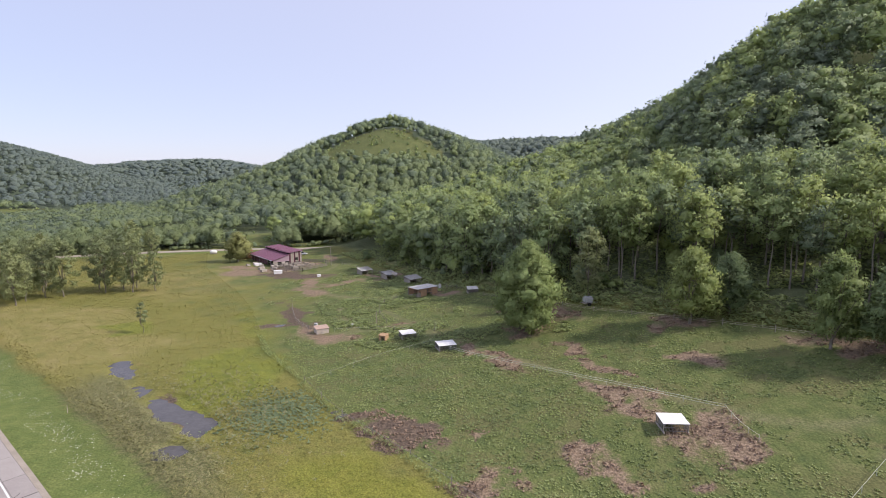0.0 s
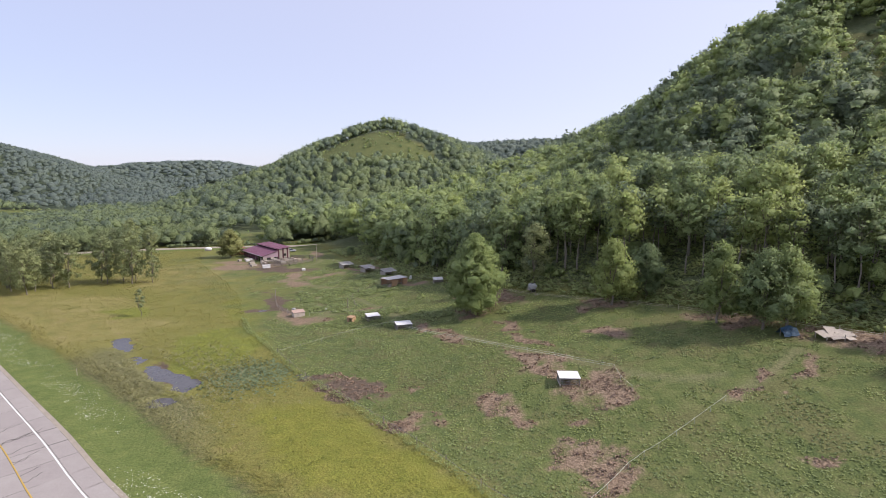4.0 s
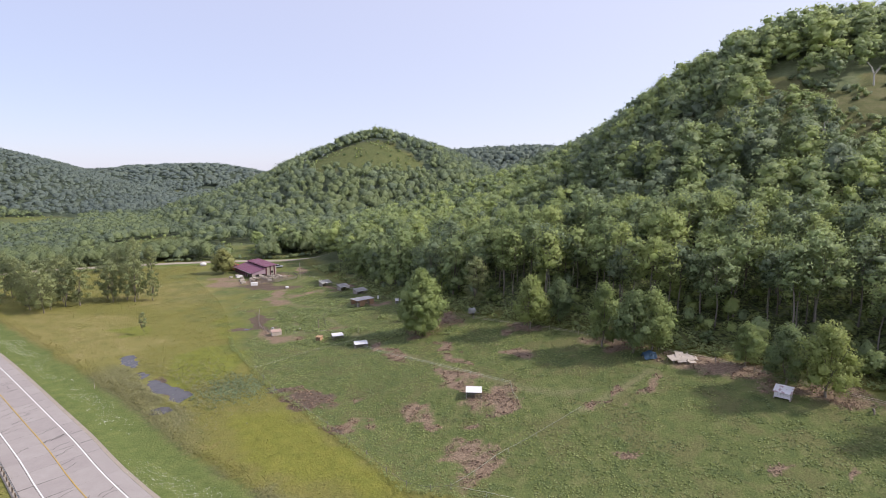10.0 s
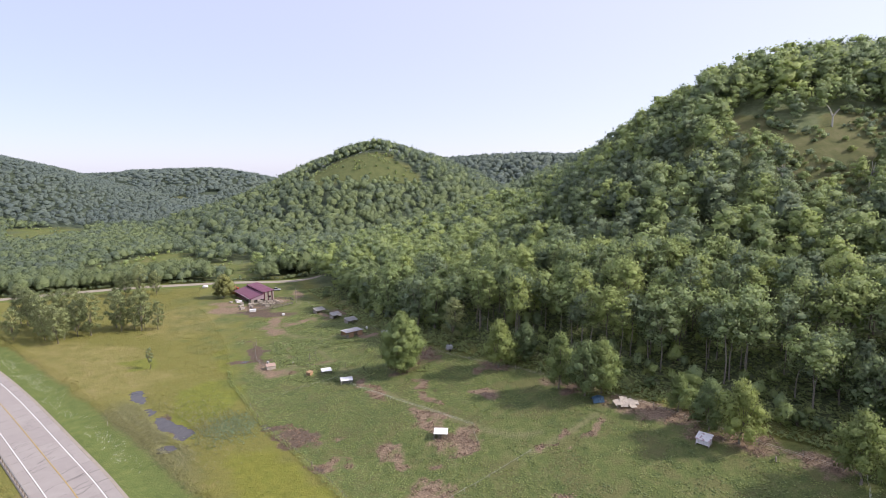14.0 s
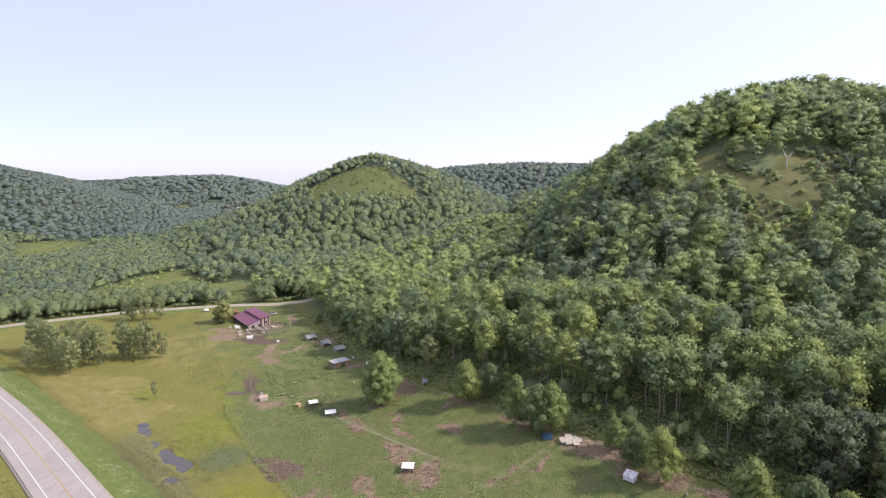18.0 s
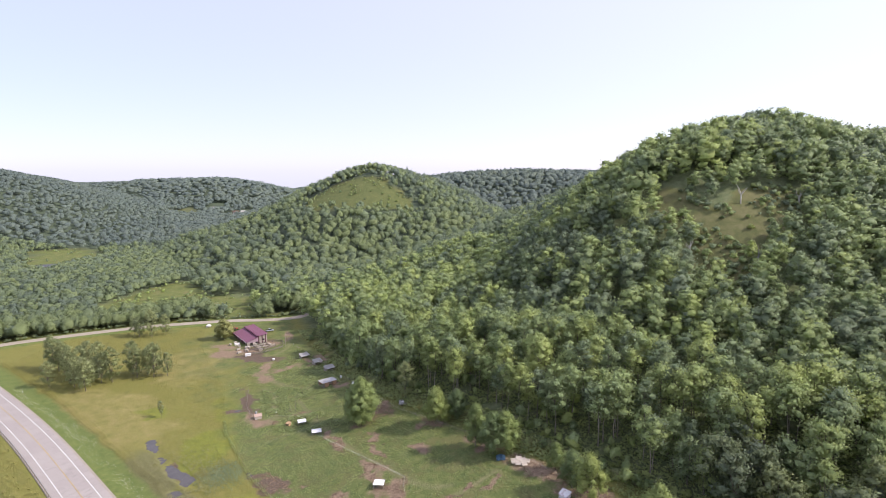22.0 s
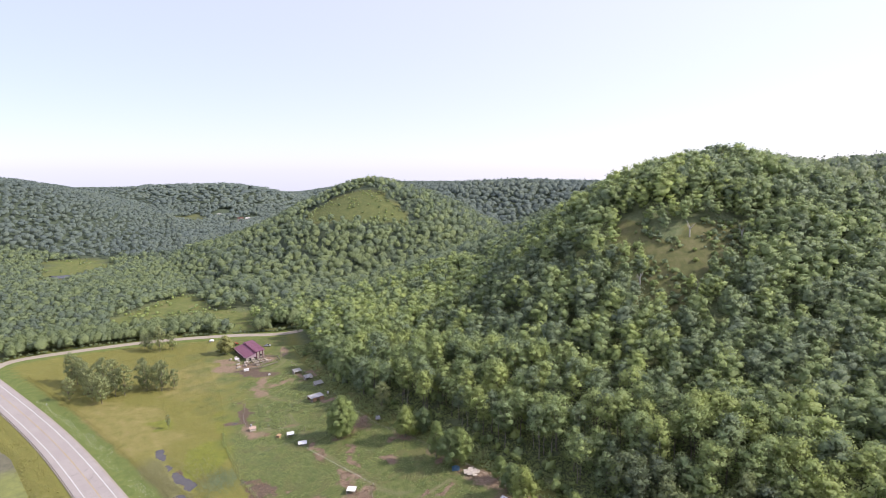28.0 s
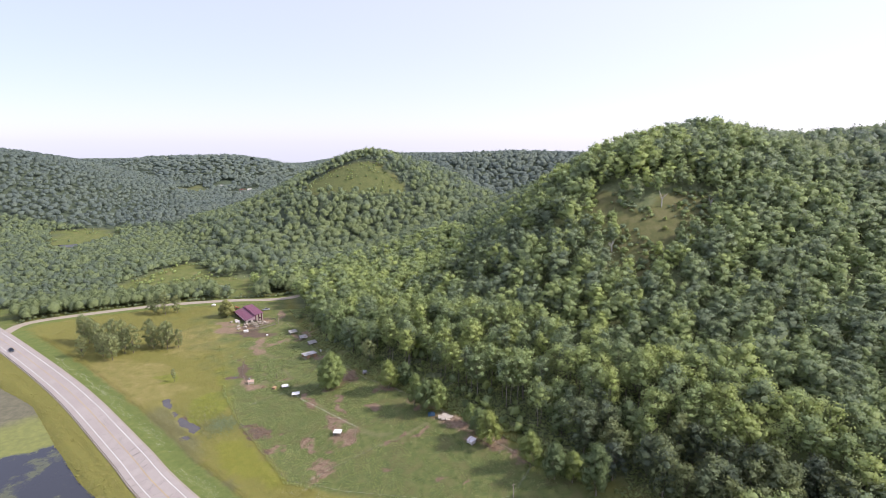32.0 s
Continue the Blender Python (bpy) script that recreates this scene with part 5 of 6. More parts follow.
def spotted_hutch(x, y, turn):
    r = root_at("white_hutch", x, y, turn, "white board hutch with a spotted peeling roof under a tree", "animal hutch")
    w, d, h = 2.2, 2.0, 1.0
    for k in range(5):
        part("board", boxed(-w / 2 + k * w / 5 + 0.01, -w / 2 + (k + 1) * w / 5 - 0.01, -d / 2 - 0.03, -d / 2, 0.1, h), SIDING, r)
    part("back_wall", boxed(-w / 2, w / 2, d / 2, d / 2 + 0.03, 0.1, h + 0.5), SIDING, r)
    part("side_wall", boxed(-w / 2 - 0.03, -w / 2, -d / 2, d / 2, 0.1, h + 0.1), SIDING, r)
    part("side_wall", boxed(w / 2, w / 2 + 0.03, -d / 2, d / 2, 0.1, h + 0.1), SIDING, r)
    part("roof", paneled((-w / 2 - 0.2, -d / 2 - 0.25, h + 0.02), (w / 2 + 0.2, -d / 2 - 0.25, h + 0.02), (w / 2 + 0.2, d / 2 + 0.2, h + 0.55), (-w / 2 - 0.2, d / 2 + 0.2, h + 0.55), 0.05), SPOTTED, r, "white roof with dull red blotches")
    for sx in (-1, 1):
        part("skid", boxed(sx * w / 2 - 0.08, sx * w / 2 + 0.08, -d / 2 - 0.2, d / 2 + 0.2, -0.15, 0.1), OLD_WOOD, r)
    part("pole", boxed(w / 2 + 0.1, w / 2 + 0.18, -d / 2 - 0.1, 2.6, 0.05, 0.13), OLD_WOOD, r)


spotted_hutch(62.4, 67.3, -42)


def pallet_pile(x, y):
    r = root_at("collapsed_pen", x, y, 0, "collapsed pen of pale weathered panels beside the fence", "animal pen")
    rg = random.Random(4)
    for px, py, w, d, z, tx, ty, tz in [(-1.9, 0.1, 1.6, 1.9, 0.5, 14, -6, 8), (-0.5, 0.5, 1.6, 2.2, 0.75, 22, 4, -8), (0.7, 0.0, 1.7, 2.2, 0.62, 12, -8, 12), (2.0, 0.2, 1.7, 1.6, 0.5, 8, 10, -10), (0.9, -1.1, 1.6, 1.3, 0.3, 16, 3, 20), (-0.8, -1.0, 1.5, 1.2, 0.32, 10, -10, -14)]:
        bm = bmesh.new()
        n = 6
        for k in range(n):
            box(bm, -w / 2 + k * w / n, -w / 2 + (k + 0.9) * w / n, -d / 2, d / 2, 0, 0.03)
        for q in (-0.8, 0, 0.8):
            box(bm, -w / 2, w / 2, q * d / 2 - 0.04, q * d / 2 + 0.04, -0.06, 0)
        o = part("panel", bm, PALE_WOOD, r)
        o.matrix_basis = pose(px, py, z, tx, ty, tz)
    for px, py in [(-2.6, 0.9), (-1.2, 1.4), (1.2, 1.5), (2.8, 0.9), (-2.2, -0.9), (1.9, -0.8), (0.0, -1.4), (-0.4, 0.1), (2.2, 0.3)]:
        part("post", boxed(px - 0.05, px + 0.05, py - 0.05, py + 0.05, -0.2, rg.uniform(0.35, 0.9)), OLD_WOOD, r)


pallet_pile(53.2, 82.2)


def blue_tarp(x, y):
    """A crumpled tarpaulin hung over a low frame."""
    bm = bmesh.new()
    n, m = 14, 10
    grid = []
    for j in range(m + 1):
        row = []
        for i in range(n + 1):
            u, v = i / n * 2 - 1, j / m * 2 - 1
            h = 1.4 * max(0, 1 - abs(v) ** 0.9) * (1 - 0.25 * abs(u)) + 0.14 * noise.noise(Vector((u * 3, v * 3, 1.7))) + 0.08
            row.append(bm.verts.new((u * 1.3 + 0.1 * noise.noise(Vector((u * 4, v * 4, 0))), v * 1.1, max(0.02, h))))
        grid.append(row)
    for j in range(m):
        for i in range(n):
            bm.faces.new([grid[j][i], grid[j][i + 1], grid[j + 1][i + 1], grid[j + 1][i]])
    bmesh.ops.solidify(bm, geom=bm.faces[:], thickness=0.02)
    r = root_at("blue_tarpaulin", x, y, 5, "crumpled blue tarpaulin shelter at a tree's foot", "tarpaulin")
    part("sheet", bm, BLUE, r)
    for px in (-1.2, 0, 1.2):
        part("stake", boxed(px - 0.04, px + 0.04, -0.04, 0.04, -0.1, 0.85), OLD_WOOD, r)


blue_tarp(47.8, 85.0)


def water_cart(x, y):
    r = root_at("water_cart", x, y, 15, "grey water tank on a small trailer at the wood's edge", "water tank")
    bm = bmesh.new()
    box(bm, -0.9, 0.9, -0.7, 0.7, 0.55, 1.75)
    bmesh.ops.bevel(bm, geom=bm.edges[:], offset=0.22, segments=3, affect="EDGES")
    part("tank", bm, GREY_PLASTIC, r)
    part("cap", boxed(-0.2, 0.2, -0.2, 0.2, 1.74, 1.84, bevel=0.04), DARK, r)
    part("bed", boxed(-1.1, 1.1, -0.75, 0.75, 0.42, 0.54, bevel=0.02), OLD_WOOD, r)
    part("drawbar", boxed(1.1, 2.2, -0.05, 0.05, 0.42, 0.5), STEEL, r)
    for sy in (-1, 1):
        wh = wheel_mesh(0.33, 0.18)
        o = new("wheel", wh[0])
        o.parent = r
        o.matrix_basis = pose(-0.1, sy * 0.85, 0.33, 90, 0, 0)


def wheel_mesh(rad, width):
    """A tyre and a rim, lying with the axle along z."""
    out = []
    for r0, r1, w, mat, name in ((rad * 0.62, rad, width, RUBBER, "tyre"), (0.0, rad * 0.62, width * 0.7, STEEL, "rim")):
        bm = bmesh.new()
        prof = [(r0, -w / 2), (r1 * 0.93, -w / 2), (r1, -w / 4), (r1, w / 4), (r1 * 0.93, w / 2), (r0, w / 2)]
        rings = [[bm.verts.new((q * math.cos(k / 18 * math.tau), q * math.sin(k / 18 * math.tau), z)) for k in range(18)] for q, z in prof if q > 0]
        for a_, b_ in zip(rings, rings[1:]):
            for k in range(18):
                bm.faces.new([a_[k], a_[(k + 1) % 18], b_[(k + 1) % 18], b_[k]])
        if r0 == 0:
            bm.faces.new(rings[0][::-1])
            bm.faces.new(rings[-1])
        me = bpy.data.meshes.new(name)
        bm.to_mesh(me)
        bm.free()
        me.materials.append(mat)
        out.append(me)
    return out


water_cart(15.9, 123.2)


# ---- barn and yard ----
def barn(x, y, turn):
    """Origin at the front left corner; x across the front, y towards the back."""
    r = root_at("barn", x, y, turn, "weathered barn with a two-level maroon sheet roof", "barn", dz=0.0)
    L, W1, W2 = 21.0, 5.8, 10.6
    for k in range(9):
        py = k * L / 8
        part("post", boxed(-0.1, 0.1, py - 0.1, py + 0.1, -0.3, 2.35), OLD_WOOD, r)
    part("side_wall", boxed(-0.06, -0.02, 6, L, 0, 2.2), MAROON_DARK, r)
    part("girt", boxed(-0.12, -0.07, 0, 6, 1.0, 1.2), OLD_WOOD, r)
    part("back_wall", boxed(0, W2, L - 0.05, L, -0.2, 2.3), MAROON_DARK, r)
    part("right_wall", boxed(W2 - 0.05, W2, 0, L, -0.2, 4.4), MAROON_DARK, r)
    part("inner_wall", boxed(W1 - 0.05, W1, 0.1, L, -0.2, 4.6), MAROON_DARK, r)
    # front: white siding above, doors and near-black panels as the openings' shade below
    part("front_siding", paneled((0.1, -0.02, 1.5), (W1, -0.02, 1.5), (W1, -0.02, 3.75), (0.1, -0.02, 2.2), 0.06), MAUVE, r, "pale mauve upper siding")
    for k in range(4):
        x0 = 0.15 + k * 1.42
        part("front_door", boxed(x0, x0 + 1.3, 0.02, 0.07, -0.1, 1.48), (OLD_WOOD, DARK, PALE_WOOD, DARK)[k], r)
    for k in range(8):
        x0 = W1 + 0.05 + k * 0.59
        part("front_board", boxed(x0, x0 + 0.55, -0.03, 0.03, -0.1, 4.4 + (x0 - W1) * 0.06), OLD_WOOD if k % 3 else MAROON_DARK, r)
    part("window", boxed(W1 + 2.2, W1 + 3.3, -0.08, -0.035, 1.6, 2.5), DARK, r)
    # roofs, each of long ribbed sheets
    def roof(x0, z0, x1, z1, name):
        n = 14
        for k in range(n):
            y0, y1 = -0.5 + k * (L + 1) / n, -0.5 + (k + 1) * (L + 1) / n - 0.015
            bm = paneled((x0, y0, z0), (x1, y0, z1), (x1, y1, z1), (x0, y1, z0), 0.06)
            part(name, bm, MAROON, r)
            part("roof_rib", paneled((x0, y1 - 0.08, z0 + 0.045), (x1, y1 - 0.08, z1 + 0.045), (x1, y1 - 0.02, z1 + 0.045), (x0, y1 - 0.02, z0 + 0.045), 0.04), MAROON, r)
    roof(-0.6, 2.2, W1, 3.9, "roof_sheet")
    roof(W1 - 0.5, 4.45, W2 + 0.4, 4.95, "roof_sheet")
    # solid strip, near-black as the shade of a gap
    part("clerestory", boxed(W1 - 0.1, W1 + 0.0, 0, L, 3.9, 4.4), DARK, r, "near-black band painted as the shade between the roofs")
    part("eave_board", boxed(-0.62, -0.58, -0.5, L + 0.5, 2.02, 2.2), SIDING, r)


barn(-72.2, 206.2, 39.5)
def yard_local(u, v):
    c, s = math.cos(radians(39.5)), math.sin(radians(39.5))
    return -72.2 + u * c - v * s, 206.2 + u * s + v * c


def yard_fence(points, label, mat, h=1.2, step=2.2, rails=3):
    f = new("yard_fence")
    f.matrix_basis = pose(points[0][0], points[0][1], gz(*points[0]))
    tagged(f, label, "fence", "barnyard fences")
    base = Vector((points[0][0], points[0][1], gz(*points[0])))
    for (ax, ay), (bx, by) in zip(points, points[1:]):
        n = max(1, int(math.hypot(bx - ax, by - ay) / step))
        tops = []
        for k in range(n + 1):
            px, py = ax + (bx - ax) * k / n, ay + (by - ay) * k / n
            p = Vector((px, py, gz(px, py))) - base
            tops.append(p)
            part("post", boxed(p.x - 0.07, p.x + 0.07, p.y - 0.07, p.y + 0.07, p.z - 0.3, p.z + h), mat, f)
        for p, q in zip(tops, tops[1:]):
            for i in range(rails):
                z = h * (0.35 + 0.28 * i)
                d = (q - p).cross(Vector((0, 0, 1))).normalized() * 0.03
                bm = bmesh.new()
                panel(bm, p + d + Vector((0, 0, z)), q + d + Vector((0, 0, z)), q + d + Vector((0, 0, z + 0.16)), p + d + Vector((0, 0, z + 0.16)), 0.05)
                part("rail", bm, mat, f)


yard_fence([yard_local(-1, -0.5), yard_local(-1.5, -9), yard_local(4, -12.5), yard_local(11, -10.5)], "grey board yard fence before the barn", WEATHERED)
yard_fence([yard_local(5, -0.5), yard_local(5, -8)], "grey board divider fence in the barnyard", WEATHERED)
yard_fence([yard_local(1.5, -1), yard_local(1.8, -11)], "grey board divider fence in the barnyard", WEATHERED)
yard_fence([yard_local(8.2, -1), yard_local(8.6, -10.5)], "grey board divider fence in the barnyard", WEATHERED)
yard_fence([yard_local(-0.5, -4), yard_local(10, -4.5)], "pale board pen fence across the barnyard", PALE_WOOD, 1.0)
yard_fence([yard_local(2, -7.5), yard_local(11.5, -8)], "pale board pen fence across the barnyard", PALE_WOOD, 0.9)
yard_fence([yard_local(3.4, -0.8), yard_local(3.6, -9.5)], "pale board divider fence in the barnyard", PALE_WOOD, 1.0)
yard_fence([yard_local(6.7, -0.8), yard_local(6.9, -9.5)], "pale board divider fence in the barnyard", PALE_WOOD, 1.0)
yard_fence([yard_local(-3, -6), yard_local(-4, -14), yard_local(3, -17), yard_local(13, -15)], "low grey board fence round the muddy yard", WEATHERED, 1.1)
yard_fence([yard_local(10.6, -1), yard_local(16, -6), yard_local(15, -12)], "dark board pen fence beside the barn", WEATHERED, 1.4)


def crate(x, y, w, d, h, turn, mat, label, name="feed_crate"):
    r = root_at(name, x, y, turn, label, "crate", "pale crates in the barnyard")
    part("body", boxed(-w / 2, w / 2, -d / 2, d / 2, 0.08, h, bevel=0.04), mat, r)
    part("lid", boxed(-w / 2 - 0.04, w / 2 + 0.04, -d / 2 - 0.04, d / 2 + 0.04, h, h + 0.07, bevel=0.02), mat, r)
    for sx in (-1, 1):
        part("runner", boxed(sx * w / 3 - 0.05, sx * w / 3 + 0.05, -d / 2, d / 2, -0.1, 0.08), OLD_WOOD, r)


for x, y, w, d, h, turn, mat in [(-78.6, 208.9, 2.4, 1.0, 0.9, 40, SIDING), (-80.5, 211.5, 1.6, 1.0, 0.8, 40, PALE_WOOD), (-70.9, 203.0, 2.2, 1.2, 1.0, 38, PALE_WOOD), (-68.6, 207.4, 2.0, 0.9, 1.0, 40, OLD_WOOD),
                                 (-66.5, 211.8, 2.4, 1.0, 1.1, 42, SIDING), (-66.0, 191.2, 2.6, 1.4, 1.1, 20, WHITE_METAL), (-72.1, 195.4, 2.2, 1.0, 0.8, 60, OLD_WOOD), (-74.5, 200.5, 2.6, 0.8, 0.7, 70, OLD_WOOD), (-62.5, 199, 1.8, 1.0, 0.9, 30, OLD_WOOD), (-51.3, 185.0, 1.1, 0.8, 0.7, 20, WHITE_METAL), (-76.2, 205.6, 1.4, 0.9, 0.9, 30, OLD_WOOD), (-69.5, 198.5, 1.6, 0.9, 0.8, 10, PALE_WOOD), (-64.8, 203.5, 1.8, 0.8, 0.7, 75, OLD_WOOD), (-60.5, 206.5, 1.5, 1.0, 1.0, 35, PALE_WOOD), (-82, 208.4, 1.3, 0.9, 0.7, 55, OLD_WOOD)]:
    crate(x, y, w, d, h, turn, mat, "white feed crate standing in the muddy barnyard" if mat is not OLD_WOOD else "grey board trough in the muddy barnyard")


def vehicle(x, y, turn, paint, label, name, category, pickup=False, s=1.0, z=None):
    """A car from lofted cross-sections, with windows, wheels and lamps."""
    r = new(name)
    r.matrix_basis = pose(x, y, gz(x, y) if z is None else z, 0, 0, turn)
    tagged(r, label, category)
    L, W = 4.5 * s, 1.78 * s
    # station along x, half width, sill, belt height
    st = [(-2.25, 0.72, 0.45, 0.72), (-2.12, 0.86, 0.3, 0.86), (-1.2, 0.89, 0.26, 0.95), (0.2, 0.89, 0.26, 0.95), (1.1, 0.88, 0.26, 0.92), (1.9, 0.84, 0.3, 0.80), (2.22, 0.70, 0.42, 0.66)]
    bm = bmesh.new()
    rings = []
    for px, hw, lo, hi in st:
        rings.append([bm.verts.new((px * s, a_ * s, b_ * s)) for a_, b_ in ((-hw, lo + 0.1), (-hw * 1.02, (lo + hi) / 2), (-hw * 0.96, hi), (-hw * 0.5, hi + 0.04), (hw * 0.5, hi + 0.04), (hw * 0.96, hi), (hw * 1.02, (lo + hi) / 2), (hw, lo + 0.1), (hw * 0.8, lo), (-hw * 0.8, lo))])
    for a_, b_ in zip(rings, rings[1:]):
        for k in range(10):
            bm.faces.new([a_[k], b_[k], b_[(k + 1) % 10], a_[(k + 1) % 10]])
    bm.faces.new(rings[0])
    bm.faces.new(rings[-1][::-1])
    for f in bm.faces:
        f.smooth = True
    body = part("body", bm, paint, r)
    cab = [(-1.0, 0.74, 0.96), (-0.55, 0.62, 1.46), (0.25, 0.62, 1.47), (1.0, 0.74, 0.95)] if pickup else [(-1.95, 0.74, 0.92), (-1.5, 0.60, 1.42), (0.1, 0.62, 1.47), (1.05, 0.74, 0.95)]
    bm = bmesh.new()
    rows = [(bm.verts.new((px * s, -hw * s, h * s)), bm.verts.new((px * s, hw * s, h * s))) for px, hw, h in cab]
    for (a_, b_), (c_, d_) in zip(rows, rows[1:]):
        bm.faces.new([a_, c_, d_, b_])
    bm.faces.new([q[0] for q in rows][::-1])
    bm.faces.new([q[1] for q in rows])
    bmesh.ops.solidify(bm, geom=bm.faces[:], thickness=0.02)
    part("windows", bm, GLASS_DARK, r, "tinted side and end windows")
    (x1, w1, h1), (x2, w2, h2) = cab[1], cab[2]
    part("roof", boxed((x1 - 0.05) * s, (x2 + 0.05) * s, -w1 * s, w1 * s, (h1 - 0.01) * s, (h1 + 0.06) * s, bevel=0.03), paint, r)
    if pickup:
        part("load_bed", boxed(-2.1 * s, -1.05 * s, -0.7 * s, 0.7 * s, 0.985 * s, 1.01 * s), DARK, r)
    tyre, rim = wheel_mesh(0.33 * s, 0.22 * s)
    for px in (-1.35, 1.38):
        for sy in (-1, 1):
            t_ = new("wheel", tyre)
            t_.parent = r
            t_.matrix_basis = pose(px * s, sy * 0.82 * s, 0.33 * s, 90, 0, 0)
            q = new("rim", rim)
            q.parent = t_
    for sy in (-1, 1):
        part("headlight", boxed(2.12 * s, 2.24 * s, (sy * 0.58 - 0.15) * s, (sy * 0.58 + 0.15) * s, 0.58 * s, 0.7 * s, bevel=0.02), LAMP_WHITE, r)
        part("tail_light", boxed(-2.26 * s, -2.16 * s, (sy * 0.62 - 0.1) * s, (sy * 0.62 + 0.1) * s, 0.6 * s, 0.76 * s, bevel=0.02), RED_PAINT, r)
        part("door_mirror", boxed(0.75 * s, 0.9 * s, (sy * 0.98 - 0.09) * s, (sy * 0.98 + 0.09) * s, 0.95 * s, 1.08 * s, bevel=0.02), paint, r)
    return r


(cx_, cy_), e_ = road_point(float(np.interp(176.5, -fine_line[:, 0], seg)), -1.9)
vehicle(cx_, cy_, math.degrees(math.atan2(-e_[1], -e_[0])), CAR_PAINT, "dark blue car on the far lane of the highway", "car", "car", z=0.04 - 0.012 * max(0, cy_ - 100))
vehicle(-69.0, 231.5, 20, SILVER, "silver pickup parked behind the barn", "pickup_truck", "pickup truck", True)


def tractor(x, y):
    r = root_at("tractor", x, y, 60, "small red tractor parked behind the barn", "tractor")
    part("bonnet", boxed(0.2, 1.6, -0.35, 0.35, 0.75, 1.35, bevel=0.08), RED_PAINT, r)
    part("seat_deck", boxed(-0.9, 0.2, -0.45, 0.45, 0.7, 1.0, bevel=0.05), RED_PAINT, r)
    part("canopy", boxed(-0.9, 0.3, -0.6, 0.6, 2.0, 2.08, bevel=0.03), RED_PAINT, r)
    for px, py in ((-0.8, -0.5), (-0.8, 0.5), (0.2, -0.5), (0.2, 0.5)):
        part("canopy_post", boxed(px - 0.03, px + 0.03, py - 0.03, py + 0.03, 1.0, 2.0), STEEL, r)
    for px, rad in ((-0.55, 0.7), (1.25, 0.42)):
        for sy in (-1, 1):
            o = new("wheel", wheel_mesh(rad, 0.3)[0])
            o.parent = r
            o.matrix_basis = pose(px, sy * 0.75, rad, 90, 0, 0)


tractor(-90.0, 234.5)


def hoop_house(x, y):
    r = root_at("hoop_shelter", x, y, 39, "rusty half-round hoop shelter behind the barn", "hoop shelter")
    bm = bmesh.new()
    rows = []
    for j in range(2):
        rows.append([bm.verts.new((2.2 * math.cos(k / 12 * math.pi), j * 4.5, 2.1 * math.sin(k / 12 * math.pi))) for k in range(13)])
    for k in range(12):
        bm.faces.new([rows[0][k], rows[0][k + 1], rows[1][k + 1], rows[1][k]])
    bmesh.ops.solidify(bm, geom=bm.faces[:], thickness=0.04)
    part("cover", bm, plain("rusty_sheet", (0.36, 0.22, 0.14), 0.8, vary=0.4), r)
    part("end_wall", boxed(-2.0, 2.0, 4.2, 4.25, 0, 1.0), OLD_WOOD, r)


hoop_house(-88.5, 224.5)


def hive(x, y):
    r = root_at("white_tank", x, y, 20, "white tank standing in the meadow by the side road", "tank")
    bm = bmesh.new()
    bmesh.ops.create_uvsphere(bm, u_segments=16, v_segments=8, radius=1.0)
    for v in bm.verts:
        v.co = Vector((v.co.x * 1.5, v.co.y * 0.95, max(-0.5, v.co.z) * 0.9 + 0.75))
    for f in bm.faces:
        f.smooth = True
    part("shell", bm, WHITE_METAL, r)
    part("cradle", boxed(-1.2, 1.2, -0.7, 0.7, 0.0, 0.4), OLD_WOOD, r)


hive(-109.0, 242.3)

# ---- fences of pale tape ----
def tape_fence(line, label, tapes=2, step=5.0, h=0.7, mat=TAPE, width=0.034, name="tape_fence"):
    f = new(name)
    tagged(f, label, "fence", "pasture fences")
    p = smooth_line(line, step) if len(line) > 2 else np.array([np.array(line[0]) + (np.array(line[1]) - np.array(line[0])) * t for t in np.linspace(0, 1, max(2, int(math.hypot(line[1][0] - line[0][0], line[1][1] - line[0][1]) / step) + 1))], float)
    z = ground_z(p[:, 0], p[:, 1])
    post = None
    for k in range(len(p)):
        if post is None:
            bm = boxed(-0.02, 0.02, -0.02, 0.02, -0.3, h + 0.06) if mat is TAPE else boxed(-0.04, 0.04, -0.04, 0.04, -0.3, h + 0.35)
            post = bpy.data.meshes.new("fence_post")
            bm.to_mesh(post)
            bm.free()
            post.materials.append(OLD_WOOD if mat is not TAPE else TAPE)
        o = new("post", post)
        o.parent = f
        o.matrix_basis = pose(p[k, 0], p[k, 1], z[k])
    for i in range(tapes):
        vs, fs = [], []
        lift = h * (1 - 0.42 * i)
        for k in range(len(p)):
            for sub in range(1 if k == len(p) - 1 else 3):
                t = sub / 3
                q = p[k] if k == len(p) - 1 else p[k] * (1 - t) + p[k + 1] * t
                zz = z[k] if k == len(p) - 1 else z[k] * (1 - t) + z[k + 1] * t
                sag = 0.05 * math.sin(t * math.pi)
                vs += [(q[0], q[1], zz + lift - sag - width / 2), (q[0] + width * 0.6, q[1] + width * 0.3, zz + lift - sag + width / 2), (q[0] - width * 0.5, q[1] + width * 0.5, zz + lift - sag)]
        m = len(vs) // 3
        for k in range(m - 1):
            a_, b_ = k * 3, k * 3 + 3
            for c_ in range(3):
                d_ = (c_ + 1) % 3
                fs += [(a_ + c_, b_ + c_, b_ + d_), (a_ + c_, b_ + d_, a_ + d_)]
        o = new("tape", mesh_arrays("tape", vs, fs, mat))
        o.parent = f


